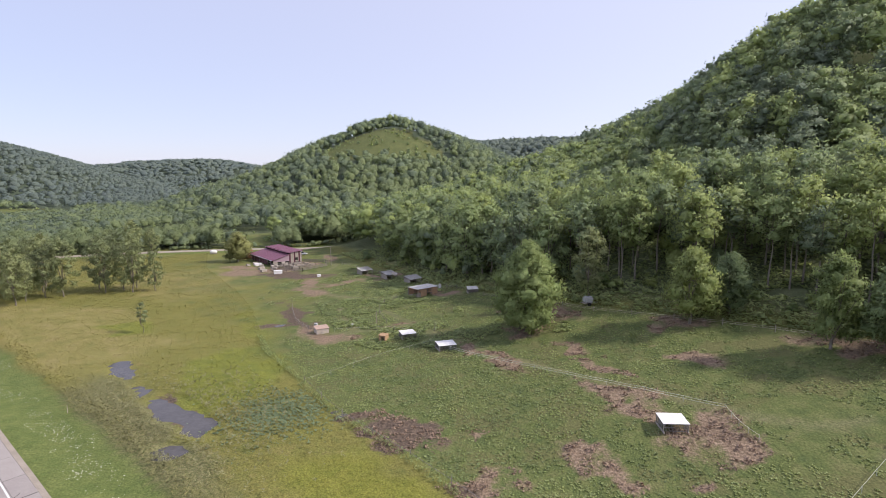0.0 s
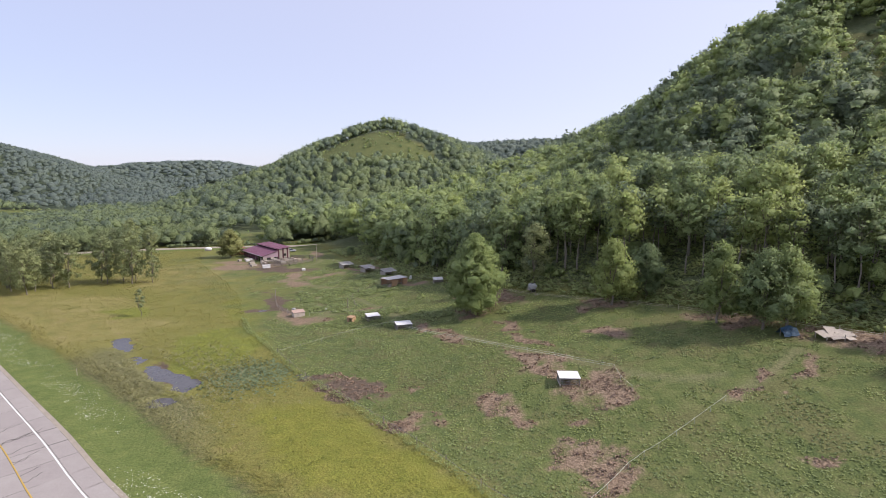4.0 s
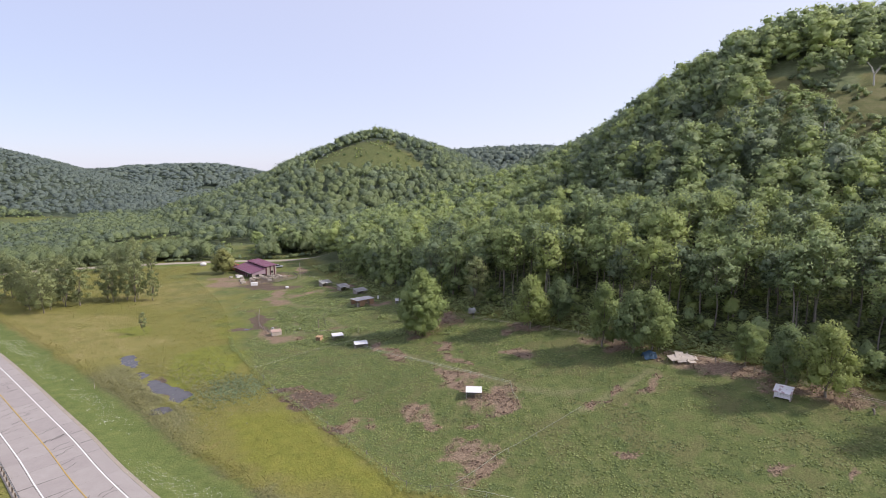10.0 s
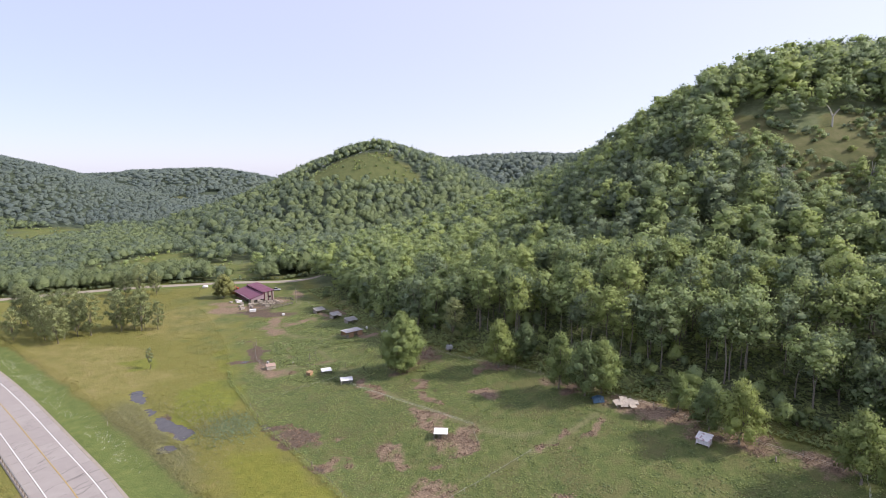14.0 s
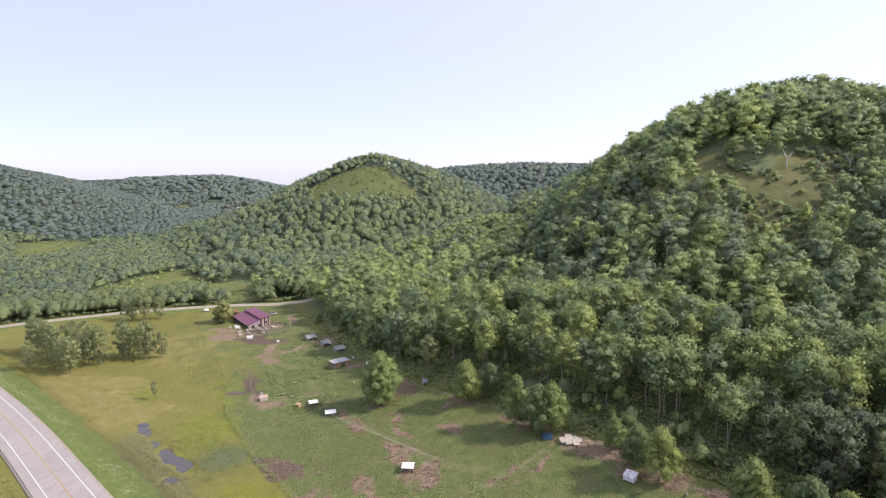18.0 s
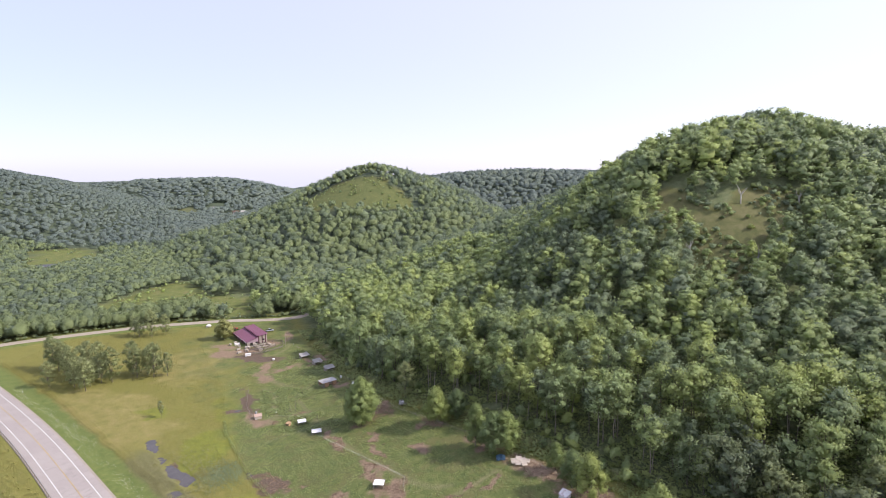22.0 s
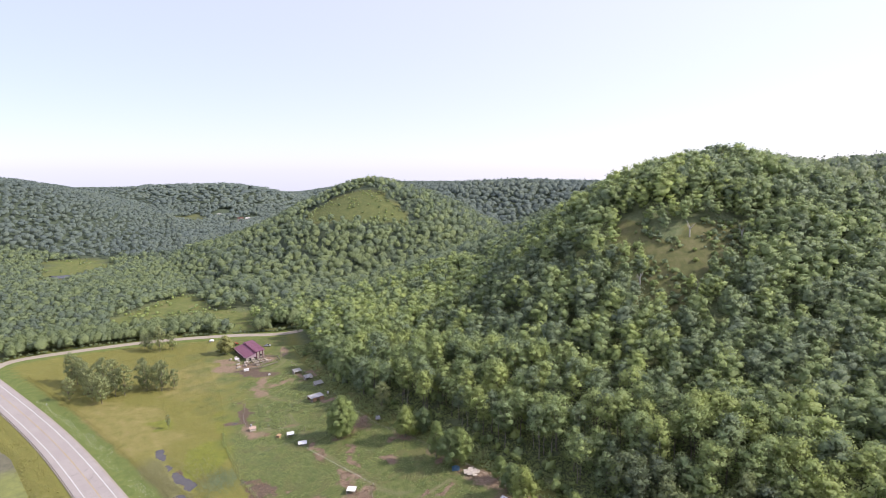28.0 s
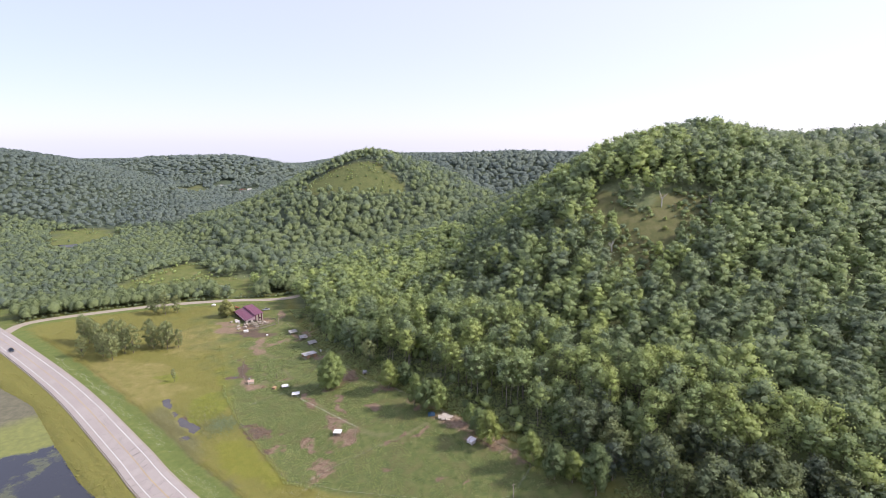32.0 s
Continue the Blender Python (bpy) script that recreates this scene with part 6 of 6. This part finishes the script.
tape_fence([(-33.2, 98.4), (-27, 105), (-21.9, 110), (-14.4, 114)], "pale tape fence across the weedy pasture", 1, width=0.055)
tape_fence([(-33.2, 98.4), (-25.5, 87.4), (-16, 77), (-7, 66.7), (3, 54.5), (9.1, 54.0)], "thin grey wire fence along the marsh edge", 1, mat=WIRE, width=0.03)
tape_fence([(-14.4, 114), (-7.2, 105.7), (5.3, 94.6), (13.5, 87.2), (20.7, 81.2)], "doubled pale tape fence along the farm track", 2, width=0.045)
tape_fence([(20.7, 81.2), (20.6, 78), (21.2, 75.2)], "short end of pale tape fence beside the bare soil", 1, step=3)
tape_fence([(31.0, 70.3), (25.5, 66.7), (20.0, 63.2), (15.8, 60.6), (9.1, 54.0)], "pale tape fence crossing the open pasture", 1, width=0.06)
tape_fence([(9.1, 54.0), (18.7, 50.6), (29.3, 48.4), (44, 45), (60, 41), (74.2, 42)], "pale tape fence at the pasture's lower end", 1, width=0.05)
tape_fence([(74.2, 42), (78, 48), (81.5, 53.5)], "pale wires strung from the wooden pole", 2, step=8, h=1.6)
tape_fence([(84, 53), (76, 60.5), (66.5, 70.5), (58, 80), (47, 91), (38, 100), (27, 110), (16, 119.5), (7, 131), (-3, 142)], "long wire fence along the foot of the wood", 2, mat=PALE_WOOD, width=0.035)
tape_fence([(-34, 124), (-29, 124.3), (-22, 123.4), (-17, 119)], "pale tape fence before the low hut", 1)
tape_fence([(-36, 122), (-43, 131), (-47, 141), (-49.5, 149)], "dark fence along the muddy ditch", 2, mat=OLD_WOOD, step=2.5, width=0.04)
tape_fence([(-24, 128), (-27, 140), (-24, 150), (-14, 158), (-4, 148)], "dark post fence round the shelter paddock", 2, mat=OLD_WOOD, step=3.5, width=0.03)
tape_fence([(-14, 158), (-24, 175), (-38, 194), (-48, 206)], "dark post fence behind the lean-to sheds", 2, mat=OLD_WOOD, step=4, width=0.03)


def wood_pole(x, y, h, label, arm=False, rad=0.12):
    r = root_at("wooden_pole", x, y, 20, label, "pole")
    v, f = limb_arrays([(0, 0, -0.5), (0.02, 0, h * 0.5), (0.05, 0.02, h)], [rad, rad * 0.9, rad * 0.75], 9)
    o = new("shaft", mesh_arrays("shaft", v, f, plain("pole_wood", (0.34, 0.29, 0.24), 0.9, vary=0.3)))
    o.parent = r
    if arm:
        part("cross_arm", boxed(-0.6, 0.6, -0.06, 0.06, h - 0.5, h - 0.38, bevel=0.02), OLD_WOOD, r)
        part("insulator", boxed(-0.5, -0.42, -0.04, 0.04, h - 0.38, h - 0.24, bevel=0.02), GREY_PLASTIC, r)


wood_pole(74.2, 42.0, 4.6, "pale wooden pole at the pasture corner", True, 0.15)
wood_pole(-26.2, 128.5, 2.6, "thin dark wooden post in the paddock", rad=0.08)
wood_pole(-51.6, 204.7, 6.5, "tall thin wooden pole near the barn")
wood_pole(-14.0, 121.0, 2.0, "short post beside the tape fence", rad=0.06)

# ---- road sign ----
sg = root_at("road_sign", -140.7, 145.4, -52, "small white roadside sign on a post", "road sign")
part("board", boxed(-0.45, 0.45, -0.02, 0.02, 0.7, 1.6, bevel=0.01), WHITE_METAL, sg)
part("post", boxed(-0.04, 0.04, 0.02, 0.09, -0.4, 1.6), POST_WOOD, sg)
part("dark_bar", boxed(-0.3, 0.3, -0.03, -0.021, 1.2, 1.32), DARK, sg)
sg2 = root_at("marker_post", -62, 88.5, -52, "thin pale marker post beside the highway", "marker post")
part("post", boxed(-0.06, 0.06, -0.03, 0.03, -0.3, 1.1), PALE_WOOD, sg2)


# ---- houses among the trees ----
def house(x, y, w, d, h, turn, wall, roof_mat, label, dz=0.0):
    r = root_at("house", x, y, turn, label, "house", "", dz)
    t = 0.2
    part("wall", boxed(-w / 2, w / 2, -d / 2, -d / 2 + t, -1, h), wall, r)
    part("wall", boxed(-w / 2, w / 2, d / 2 - t, d / 2, -1, h), wall, r)
    for sx in (-1, 1):
        bm = bmesh.new()
        x0 = sx * w / 2
        panel(bm, (x0, -d / 2, -1), (x0, d / 2, -1), (x0, d / 2, h), (x0, -d / 2, h), t * -sx)
        panel(bm, (x0, -d / 2, h), (x0, d / 2, h), (x0, 0.1, h + d * 0.38), (x0, -0.1, h + d * 0.38), t * -sx)
        part("gable_wall", bm, wall, r)
    for sy in (-1, 1):
        part("roof", paneled(*[(-w / 2 - 0.4, sy * (d / 2 + 0.4), h - 0.15), (w / 2 + 0.4, sy * (d / 2 + 0.4), h - 0.15), (w / 2 + 0.4, 0, h + d * 0.38 + 0.1), (-w / 2 - 0.4, 0, h + d * 0.38 + 0.1)][:: sy], 0.12 if sy > 0 else 0.12), roof_mat, r)
    for k in range(3):
        wx_ = -w / 2 + w * (k + 0.5) / 3
        win = part("window", boxed(wx_ - 0.5, wx_ + 0.5, -d / 2 - 0.04, -d / 2 - 0.005, 0.9, 2.2), SIDING, r)
        part("pane", boxed(wx_ - 0.42, wx_ + 0.42, -d / 2 - 0.06, -d / 2 - 0.045, 0.98, 2.12), GLASS_DARK, win)


house(-159, 416, 5, 4, 3.4, 30, SIDING, GREY_METAL, "white house half hidden among the trees", 0.0)
house(-22, 228, 8, 6, 7.5, 30, SIDING, PALE_METAL, "pale-roofed house hidden in the wood", 0.0)
house(-424, 1056, 11, 8, 5, 20, SIDING, BARN_RED, "distant farmhouse with a red roof")
house(-418, 1082, 9, 7, 5, 10, SIDING, PALE_METAL, "distant white farmhouse beyond the wooded valley")
house(-491, 1102, 8, 6, 4, 0, SIDING, PALE_METAL, "distant white house near the far field")


# ---- dead trees, bushes and log ----
def dead_tree(x, y, h, seed, label):
    rg = random.Random(seed)
    r = root_at("dead_tree", x, y, rg.uniform(0, 360), label, "dead tree", "bare snags on the hill")
    v, f = limb_arrays([(0, 0, -0.5), (0.1, 0.1, h * 0.3), (0.5, 0.2, h * 0.55)], [0.34, 0.28, 0.22], 7)
    o = new("trunk", mesh_arrays("trunk", v, f, DEADWOOD))
    o.parent = r
    for k in range(4):
        a_ = rg.uniform(0, 6.28)
        b_ = Vector((0.5, 0.2, h * rg.uniform(0.35, 0.55)))
        e = b_ + Vector((math.cos(a_) * h * 0.3, math.sin(a_) * h * 0.3, h * rg.uniform(0.3, 0.55)))
        m = b_.lerp(e, 0.5) + Vector((rg.uniform(-0.4, 0.4), rg.uniform(-0.4, 0.4), -0.2))
        v, f = limb_arrays([b_ - Vector((0.1, 0, 0.3)), m, e], [0.2, 0.15, 0.07], 6)
        o = new("limb", mesh_arrays("limb", v, f, DEADWOOD))
        o.parent = r


dead_tree(163, 183, 8, 1, "bleached bare snag on the grassy glade's top")
dead_tree(153.5, 150, 9.5, 2, "bleached forked snag on the hillside")
dead_tree(187, 180, 7, 3, "thin bleached snag among the trees on the hill")
dead_tree(133, 163, 6, 4, "leaning bleached snag below the glade")

lg = root_at("fallen_log", 71.6, 60.8, 60, "short dark bent log on bare soil", "log")
v, f = limb_arrays([(-0.7, 0, 0.1), (-0.35, 0, 0.5), (0.1, 0, 0.62), (0.5, 0, 0.4), (0.75, 0, 0.05)], [0.14, 0.17, 0.17, 0.15, 0.12], 8)
o = new("wood", mesh_arrays("wood", v, f, BARK))
o.parent = lg

rb = random.Random(12)
for x, y, s_ in [(137.4, 181, 2.4), (142, 168, 1.2), (150, 160, 1.5), (128, 186, 1.3), (160, 168, 1.0), (145, 186, 0.9), (170, 170, 1.4), (138, 160, 1.5), (156, 152, 1.4), (172, 182, 1.2), (148, 200, 1.5), (132, 196, 1.4), (165, 160, 1.4), (126, 170, 1.5), (144, 152, 1.3), (162, 174, 0.8), (152, 176, 0.7)]:
    plant("bush", rb.choice(BUSH), x, y, s_ * rb.uniform(0.6, 0.85), rb.uniform(0, 6.28), "dark rounded bush on the grassy hill glade", "bushes on the glade", "bush")
for k in range(46):
    t_ = k / 45
    fx, fy = np.interp(t_, [0, 0.35, 0.7, 1], [100, 62, 20, -48]), np.interp(t_, [0, 0.35, 0.7, 1], [42, 80, 124, 216])
    x, y = float(fx) + rb.uniform(1.5, 8), float(fy) + rb.uniform(1.5, 7)
    plant("bush", rb.choice(BUSH), x, y, rb.uniform(0.45, 1.0), rb.uniform(0, 6.28), "low green bush in the shade of the wood's edge", "bushes along the wood", "bush")
for x, y in [(-90, 596), (-60, 592), (-48, 570), (-80, 570), (-30, 556), (-66, 556), (-100, 580), (-40, 588), (-55, 612), (-75, 610), (-20, 545), (-50, 545), (-85, 585), (-62, 575)]:
    plant("bush", rb.choice(BUSH), x, y, rb.uniform(0.5, 1.0), rb.uniform(0, 6.28), "bush on the light green hilltop glade", "bushes on the hilltop glade", "bush")


# ---- herbs and grasses ----
def tufts(name, x, y, mat, label, blades, tall, wide, seed, slim=0.6, tint=None, tilt=0.38, zones=False):
    """Many small herbs in one mesh, each of a few spreading leaves at different heights."""
    rng = np.random.RandomState(seed)
    n = len(x)
    z = ground_z(x, y)
    size = rng.uniform(0.5, 1.4, n)
    vs, ts, ns = [], [], []
    t0 = rng.rand(n) if tint is None else np.clip(tint + rng.uniform(-0.25, 0.25, n), 0, 1)
    for k in range(blades):
        nrm = rng.normal(size=(n, 3)) * tilt + (0, 0, 1)
        nrm /= np.linalg.norm(nrm, axis=1, keepdims=True)
        t = np.cross(nrm, rng.normal(size=(n, 3)))
        t /= np.linalg.norm(t, axis=1, keepdims=True)
        s = np.cross(nrm, t)
        e = (wide * size * rng.uniform(0.6, 1.3, n))[:, None]
        p = np.stack([x + rng.normal(size=n) * wide * 0.5, y + rng.normal(size=n) * wide * 0.5, z + tall * size * rng.uniform(0.35, 1.0, n)], 1)
        vs.append(np.stack([p - t * e, p + t * e * 0.6 - s * e * slim, p + t * e * 0.7 + s * e * slim], 1))
        ns.append(np.repeat(nrm, 3, axis=0))
        ts.append(np.repeat(t0, 3))
    v = np.vstack(vs).reshape(-1, 3)
    attrs = [("tint", np.concatenate(ts))]
    if zones:
        attrs += [(key, np.tile(np.repeat(q, 3), blades)) for key, q in zip(("reed", "lime", "leafy", "dry"), marsh_zones(x, y))]
    ob = new(name, mesh_arrays(name, v, np.arange(len(v)).reshape(-1, 3), mat, attrs, normals=np.vstack(ns) * (0.6, 0.6, 1)))
    return tagged(ob, label, "plants", kind="stuff")


def marsh_material():
    m, n, l, b = material("marsh_grass", 0.9, 0, 0.15)
    col = marsh_colour(n, l, noise_node(n, l, 0.45, 4, 0.6), noise_node(n, l, 2.6, 3, 0.65), 1.12)
    col = mix_rgb(n, l, math_node(n, l, "MULTIPLY", n.new("ShaderNodeNewGeometry").outputs["Random Per Island"], 0.4), col, (0.27, 0.245, 0.095))
    l.new(col, b.inputs["Base Color"])
    return m


MARSH_GRASS = marsh_material()
REED = plain("reed_leaf", (0.25, 0.24, 0.12), 0.9, vary=0.35, scale=0.2)
TEAL_HERB = plain("blue_green_herb", (0.175, 0.225, 0.12), 0.9, vary=0.3, scale=0.3)
CLOD = plain("soil_clod", (0.31, 0.22, 0.16), 0.95, vary=0.4, scale=0.9)
FLOWER = plain("white_flower", (0.75, 0.76, 0.62), 0.9, vary=0.1)

rng_t = np.random.RandomState(77)
x, y = rng_t.uniform(-60, 92, 170000), rng_t.uniform(44, 190, 170000)
sd_, pe_ = polyline_signed(x, y, FOOT), polyline_signed(x, y, PASTURE_EDGE)
wx_, wy_ = x + (hash_noise(x, y, 3.2, 21) - 0.5) * 4.2 + (hash_noise(x, y, 1.5, 22) - 0.5) * 1.8, y + (hash_noise(x, y, 3.2, 23) - 0.5) * 4.2 + (hash_noise(x, y, 1.5, 24) - 0.5) * 1.8
bare_ = np.zeros(len(x))
for e in BARE + MUD:
    bare_ = np.maximum(bare_, ellipse(wx_, wy_, *e))
on_track = np.minimum.reduce([np.abs(polyline_signed(x, y, smooth_line(line, 3))) for line in TRACKS])
dense = hash_noise(x, y, 9, 51) * 0.5 + hash_noise(x, y, 1.6, 52) * 0.6
keep = (on_track > 0.55) & (pe_ > 0.3 + np.clip(y - 100, 0, 80) * 0.5 * hash_noise(x, y, 5, 56)) & (sd_ < 6) & (bare_ < 0.5 - 0.1 * hash_noise(x, y, 0.9, 57)) & (dense > 0.30 + 0.24 * sstep(14, 30, x - (y - 75) * 0.35) * (1 - sstep(0.0, 0.5, ellipse(x, y, 39, 82, 7, 4, -40))))
tufts("pasture_weeds", x[keep], y[keep], LEAF_WEED, "leafy green weeds growing over the pasture", 3, 0.09, 0.13, 1, tilt=0.3, tint=hash_noise(x, y, 4, 53)[keep])
x, y = np.concatenate([rng_t.uniform(-175, 12, 230000), rng_t.uniform(0, 80, 26000)]), np.concatenate([rng_t.uniform(40, 250, 230000), rng_t.uniform(14, 56, 26000)])
pe_, dr_ = polyline_signed(x, y, PASTURE_EDGE), polyline_signed(x, y, ROAD_S[::2])
dl_ = np.abs(polyline_signed(x, y, LANE_S[::2]))
wet = np.zeros(len(x))
for p in PUDDLES:
    wet = np.maximum(wet, ellipse(x, y, *p))
keep = (pe_ < -0.3) & (dr_ > 14.5) & (dl_ > 7) & (wet < 0.45) & (hash_noise(x, y, 6, 54) * 0.6 + hash_noise(x, y, 1.5, 55) * 0.6 > 0.36) & (polyline_signed(x, y, LANE) > 0)
tufts("marsh_grass", x[keep], y[keep], MARSH_GRASS, "tall ochre and green marsh grass", 3, 0.3, 0.15, 2, slim=0.22, tilt=0.55, zones=True)
x, y = rng_t.uniform(-30, 80, 130000), rng_t.uniform(50, 130, 130000)
wx_, wy_ = x + (hash_noise(x, y, 3.2, 21) - 0.5) * 4.2 + (hash_noise(x, y, 1.5, 22) - 0.5) * 1.8, y + (hash_noise(x, y, 3.2, 23) - 0.5) * 4.2 + (hash_noise(x, y, 1.5, 24) - 0.5) * 1.8
bare_ = np.maximum.reduce([ellipse(wx_, wy_, *e) for e in BARE + MUD[:3]])
keep = (bare_ > 0.54) & (hash_noise(x, y, 0.8, 87) > 0.5)
tufts("soil_clods", x[keep], y[keep], CLOD, "crumbly clods of trampled red-brown soil", 3, 0.13, 0.13, 11, tilt=0.9)
x, y = rng_t.uniform(-44, 14, 44000), rng_t.uniform(112, 200, 44000)
sd_, pe_ = polyline_signed(x, y, FOOT), polyline_signed(x, y, PASTURE_EDGE)
bare_ = np.maximum.reduce([ellipse(x, y, *e) for e in BARE + MUD])
keep = (sd_ < -2) & (pe_ > 14) & (bare_ < 0.45) & (hash_noise(x, y, 11, 58) * 0.7 + hash_noise(x, y, 3, 59) * 0.5 > 0.66)
tufts("tall_weeds", x[keep], y[keep], LEAF_WEED, "tall rank green weeds between the animal pens", 4, 0.3, 0.22, 10)
x, y = rng_t.normal(-50, 9, 4200), rng_t.normal(84, 9, 4200)
wet = np.maximum.reduce([ellipse(x, y, *p) for p in PUDDLES])
keep = (wet < 0.42) & (polyline_signed(x, y, ROAD_S[::2]) > 15) & (polyline_signed(x, y, PASTURE_EDGE) < -4)
tufts("reeds", x[keep], y[keep], REED, "grey-green reeds round the puddles", 5, 0.65, 0.22, 3, slim=0.16, tilt=0.6)
x, y = rng_t.normal(-34, 3.6, 2200), rng_t.normal(88.5, 3.6, 2200)
keep = polyline_signed(x, y, PASTURE_EDGE) < -0.5
tufts("blue_green_herbs", x[keep], y[keep], TEAL_HERB, "patch of blue-green herbs at the marsh edge", 4, 0.16, 0.15, 4)
x, y = rng_t.uniform(-150, 0, 150000), rng_t.uniform(30, 150, 150000)
dr_ = polyline_signed(x, y, ROAD_S[::2])
keep = (np.abs(dr_ - 9.2 - (hash_noise(x, y, 9, 63) - 0.5) * 4) < 0.8 + 1.6 * hash_noise(x, y, 3, 64)) & (hash_noise(x, y, 7, 61) + hash_noise(x, y, 0.7, 62) * 0.8 > 0.8)
fx_, fy_ = rng_t.uniform(2, 60, 9000), rng_t.uniform(30, 55, 9000)
far_ = polyline_signed(fx_, fy_, PASTURE_EDGE)
more = (far_ < -0.5) & (far_ > -5) & (hash_noise(fx_, fy_, 4, 65) > 0.55)
x, y, keep = np.concatenate([x, fx_]), np.concatenate([y, fy_]), np.concatenate([keep, more])
tufts("white_wildflowers", x[keep], y[keep], FLOWER, "white wildflowers in the road verge and rank grass", 1, 0.4, 0.072, 5)
x, y = rng_t.uniform(-190, 0, 220000), rng_t.uniform(30, 180, 220000)
dr_ = polyline_signed(x, y, ROAD_S[::2]) + (hash_noise(x, y, 5, 7) - 0.5) * 1.6
keep = (dr_ > 13.9) & (dr_ < 16.4)
tufts("verge_edge_grass", x[keep], y[keep], MARSH_GRASS, "tall tan grass along the mown verge's edge", 4, 1.0, 0.2, 9, slim=0.2, tilt=0.7, zones=True)
# grass row added to draw the dark line of the fence ditch
x, y = rng_t.uniform(-50, 12, 60000), rng_t.uniform(48, 122, 60000)
keep = np.abs(polyline_signed(x, y, PASTURE_EDGE) + 0.5 + (hash_noise(x, y, 4, 92) - 0.5) * 0.8) < 0.55
tufts("fence_line_grass", x[keep], y[keep], LEAF_WEED, "row of tall grass added along the marsh fence line", 4, 0.5, 0.16, 12, slim=0.25, tilt=0.6)
x, y = rng_t.uniform(-240, 0, 26000), rng_t.uniform(20, 190, 26000)
dr_, po_ = polyline_signed(x, y, ROAD_S[::2]), polyline_signed(x, y, POND)
keep = (dr_ < -7) & (po_ < 2.5) & (dr_ > -40)
tufts("bank_grass", x[keep], y[keep], MARSH_GRASS, "rank grass on the bank above the pond", 4, 0.6, 0.34, 6, slim=0.25, tilt=0.5, zones=True)

x, y = rng_t.uniform(-60, 150, 100000), rng_t.uniform(30, 230, 100000)
sd_ = polyline_signed(x, y, FOOT)
keep = (sd_ > 1.5) & (sd_ < 46) & (hash_noise(x, y, 8, 71) * 0.6 + hash_noise(x, y, 2.5, 72) * 0.6 > 0.36)
tufts("undergrowth", x[keep], y[keep], LEAF_WEED, "leafy undergrowth in the shade of the wood", 3, 0.7, 0.42, 7)
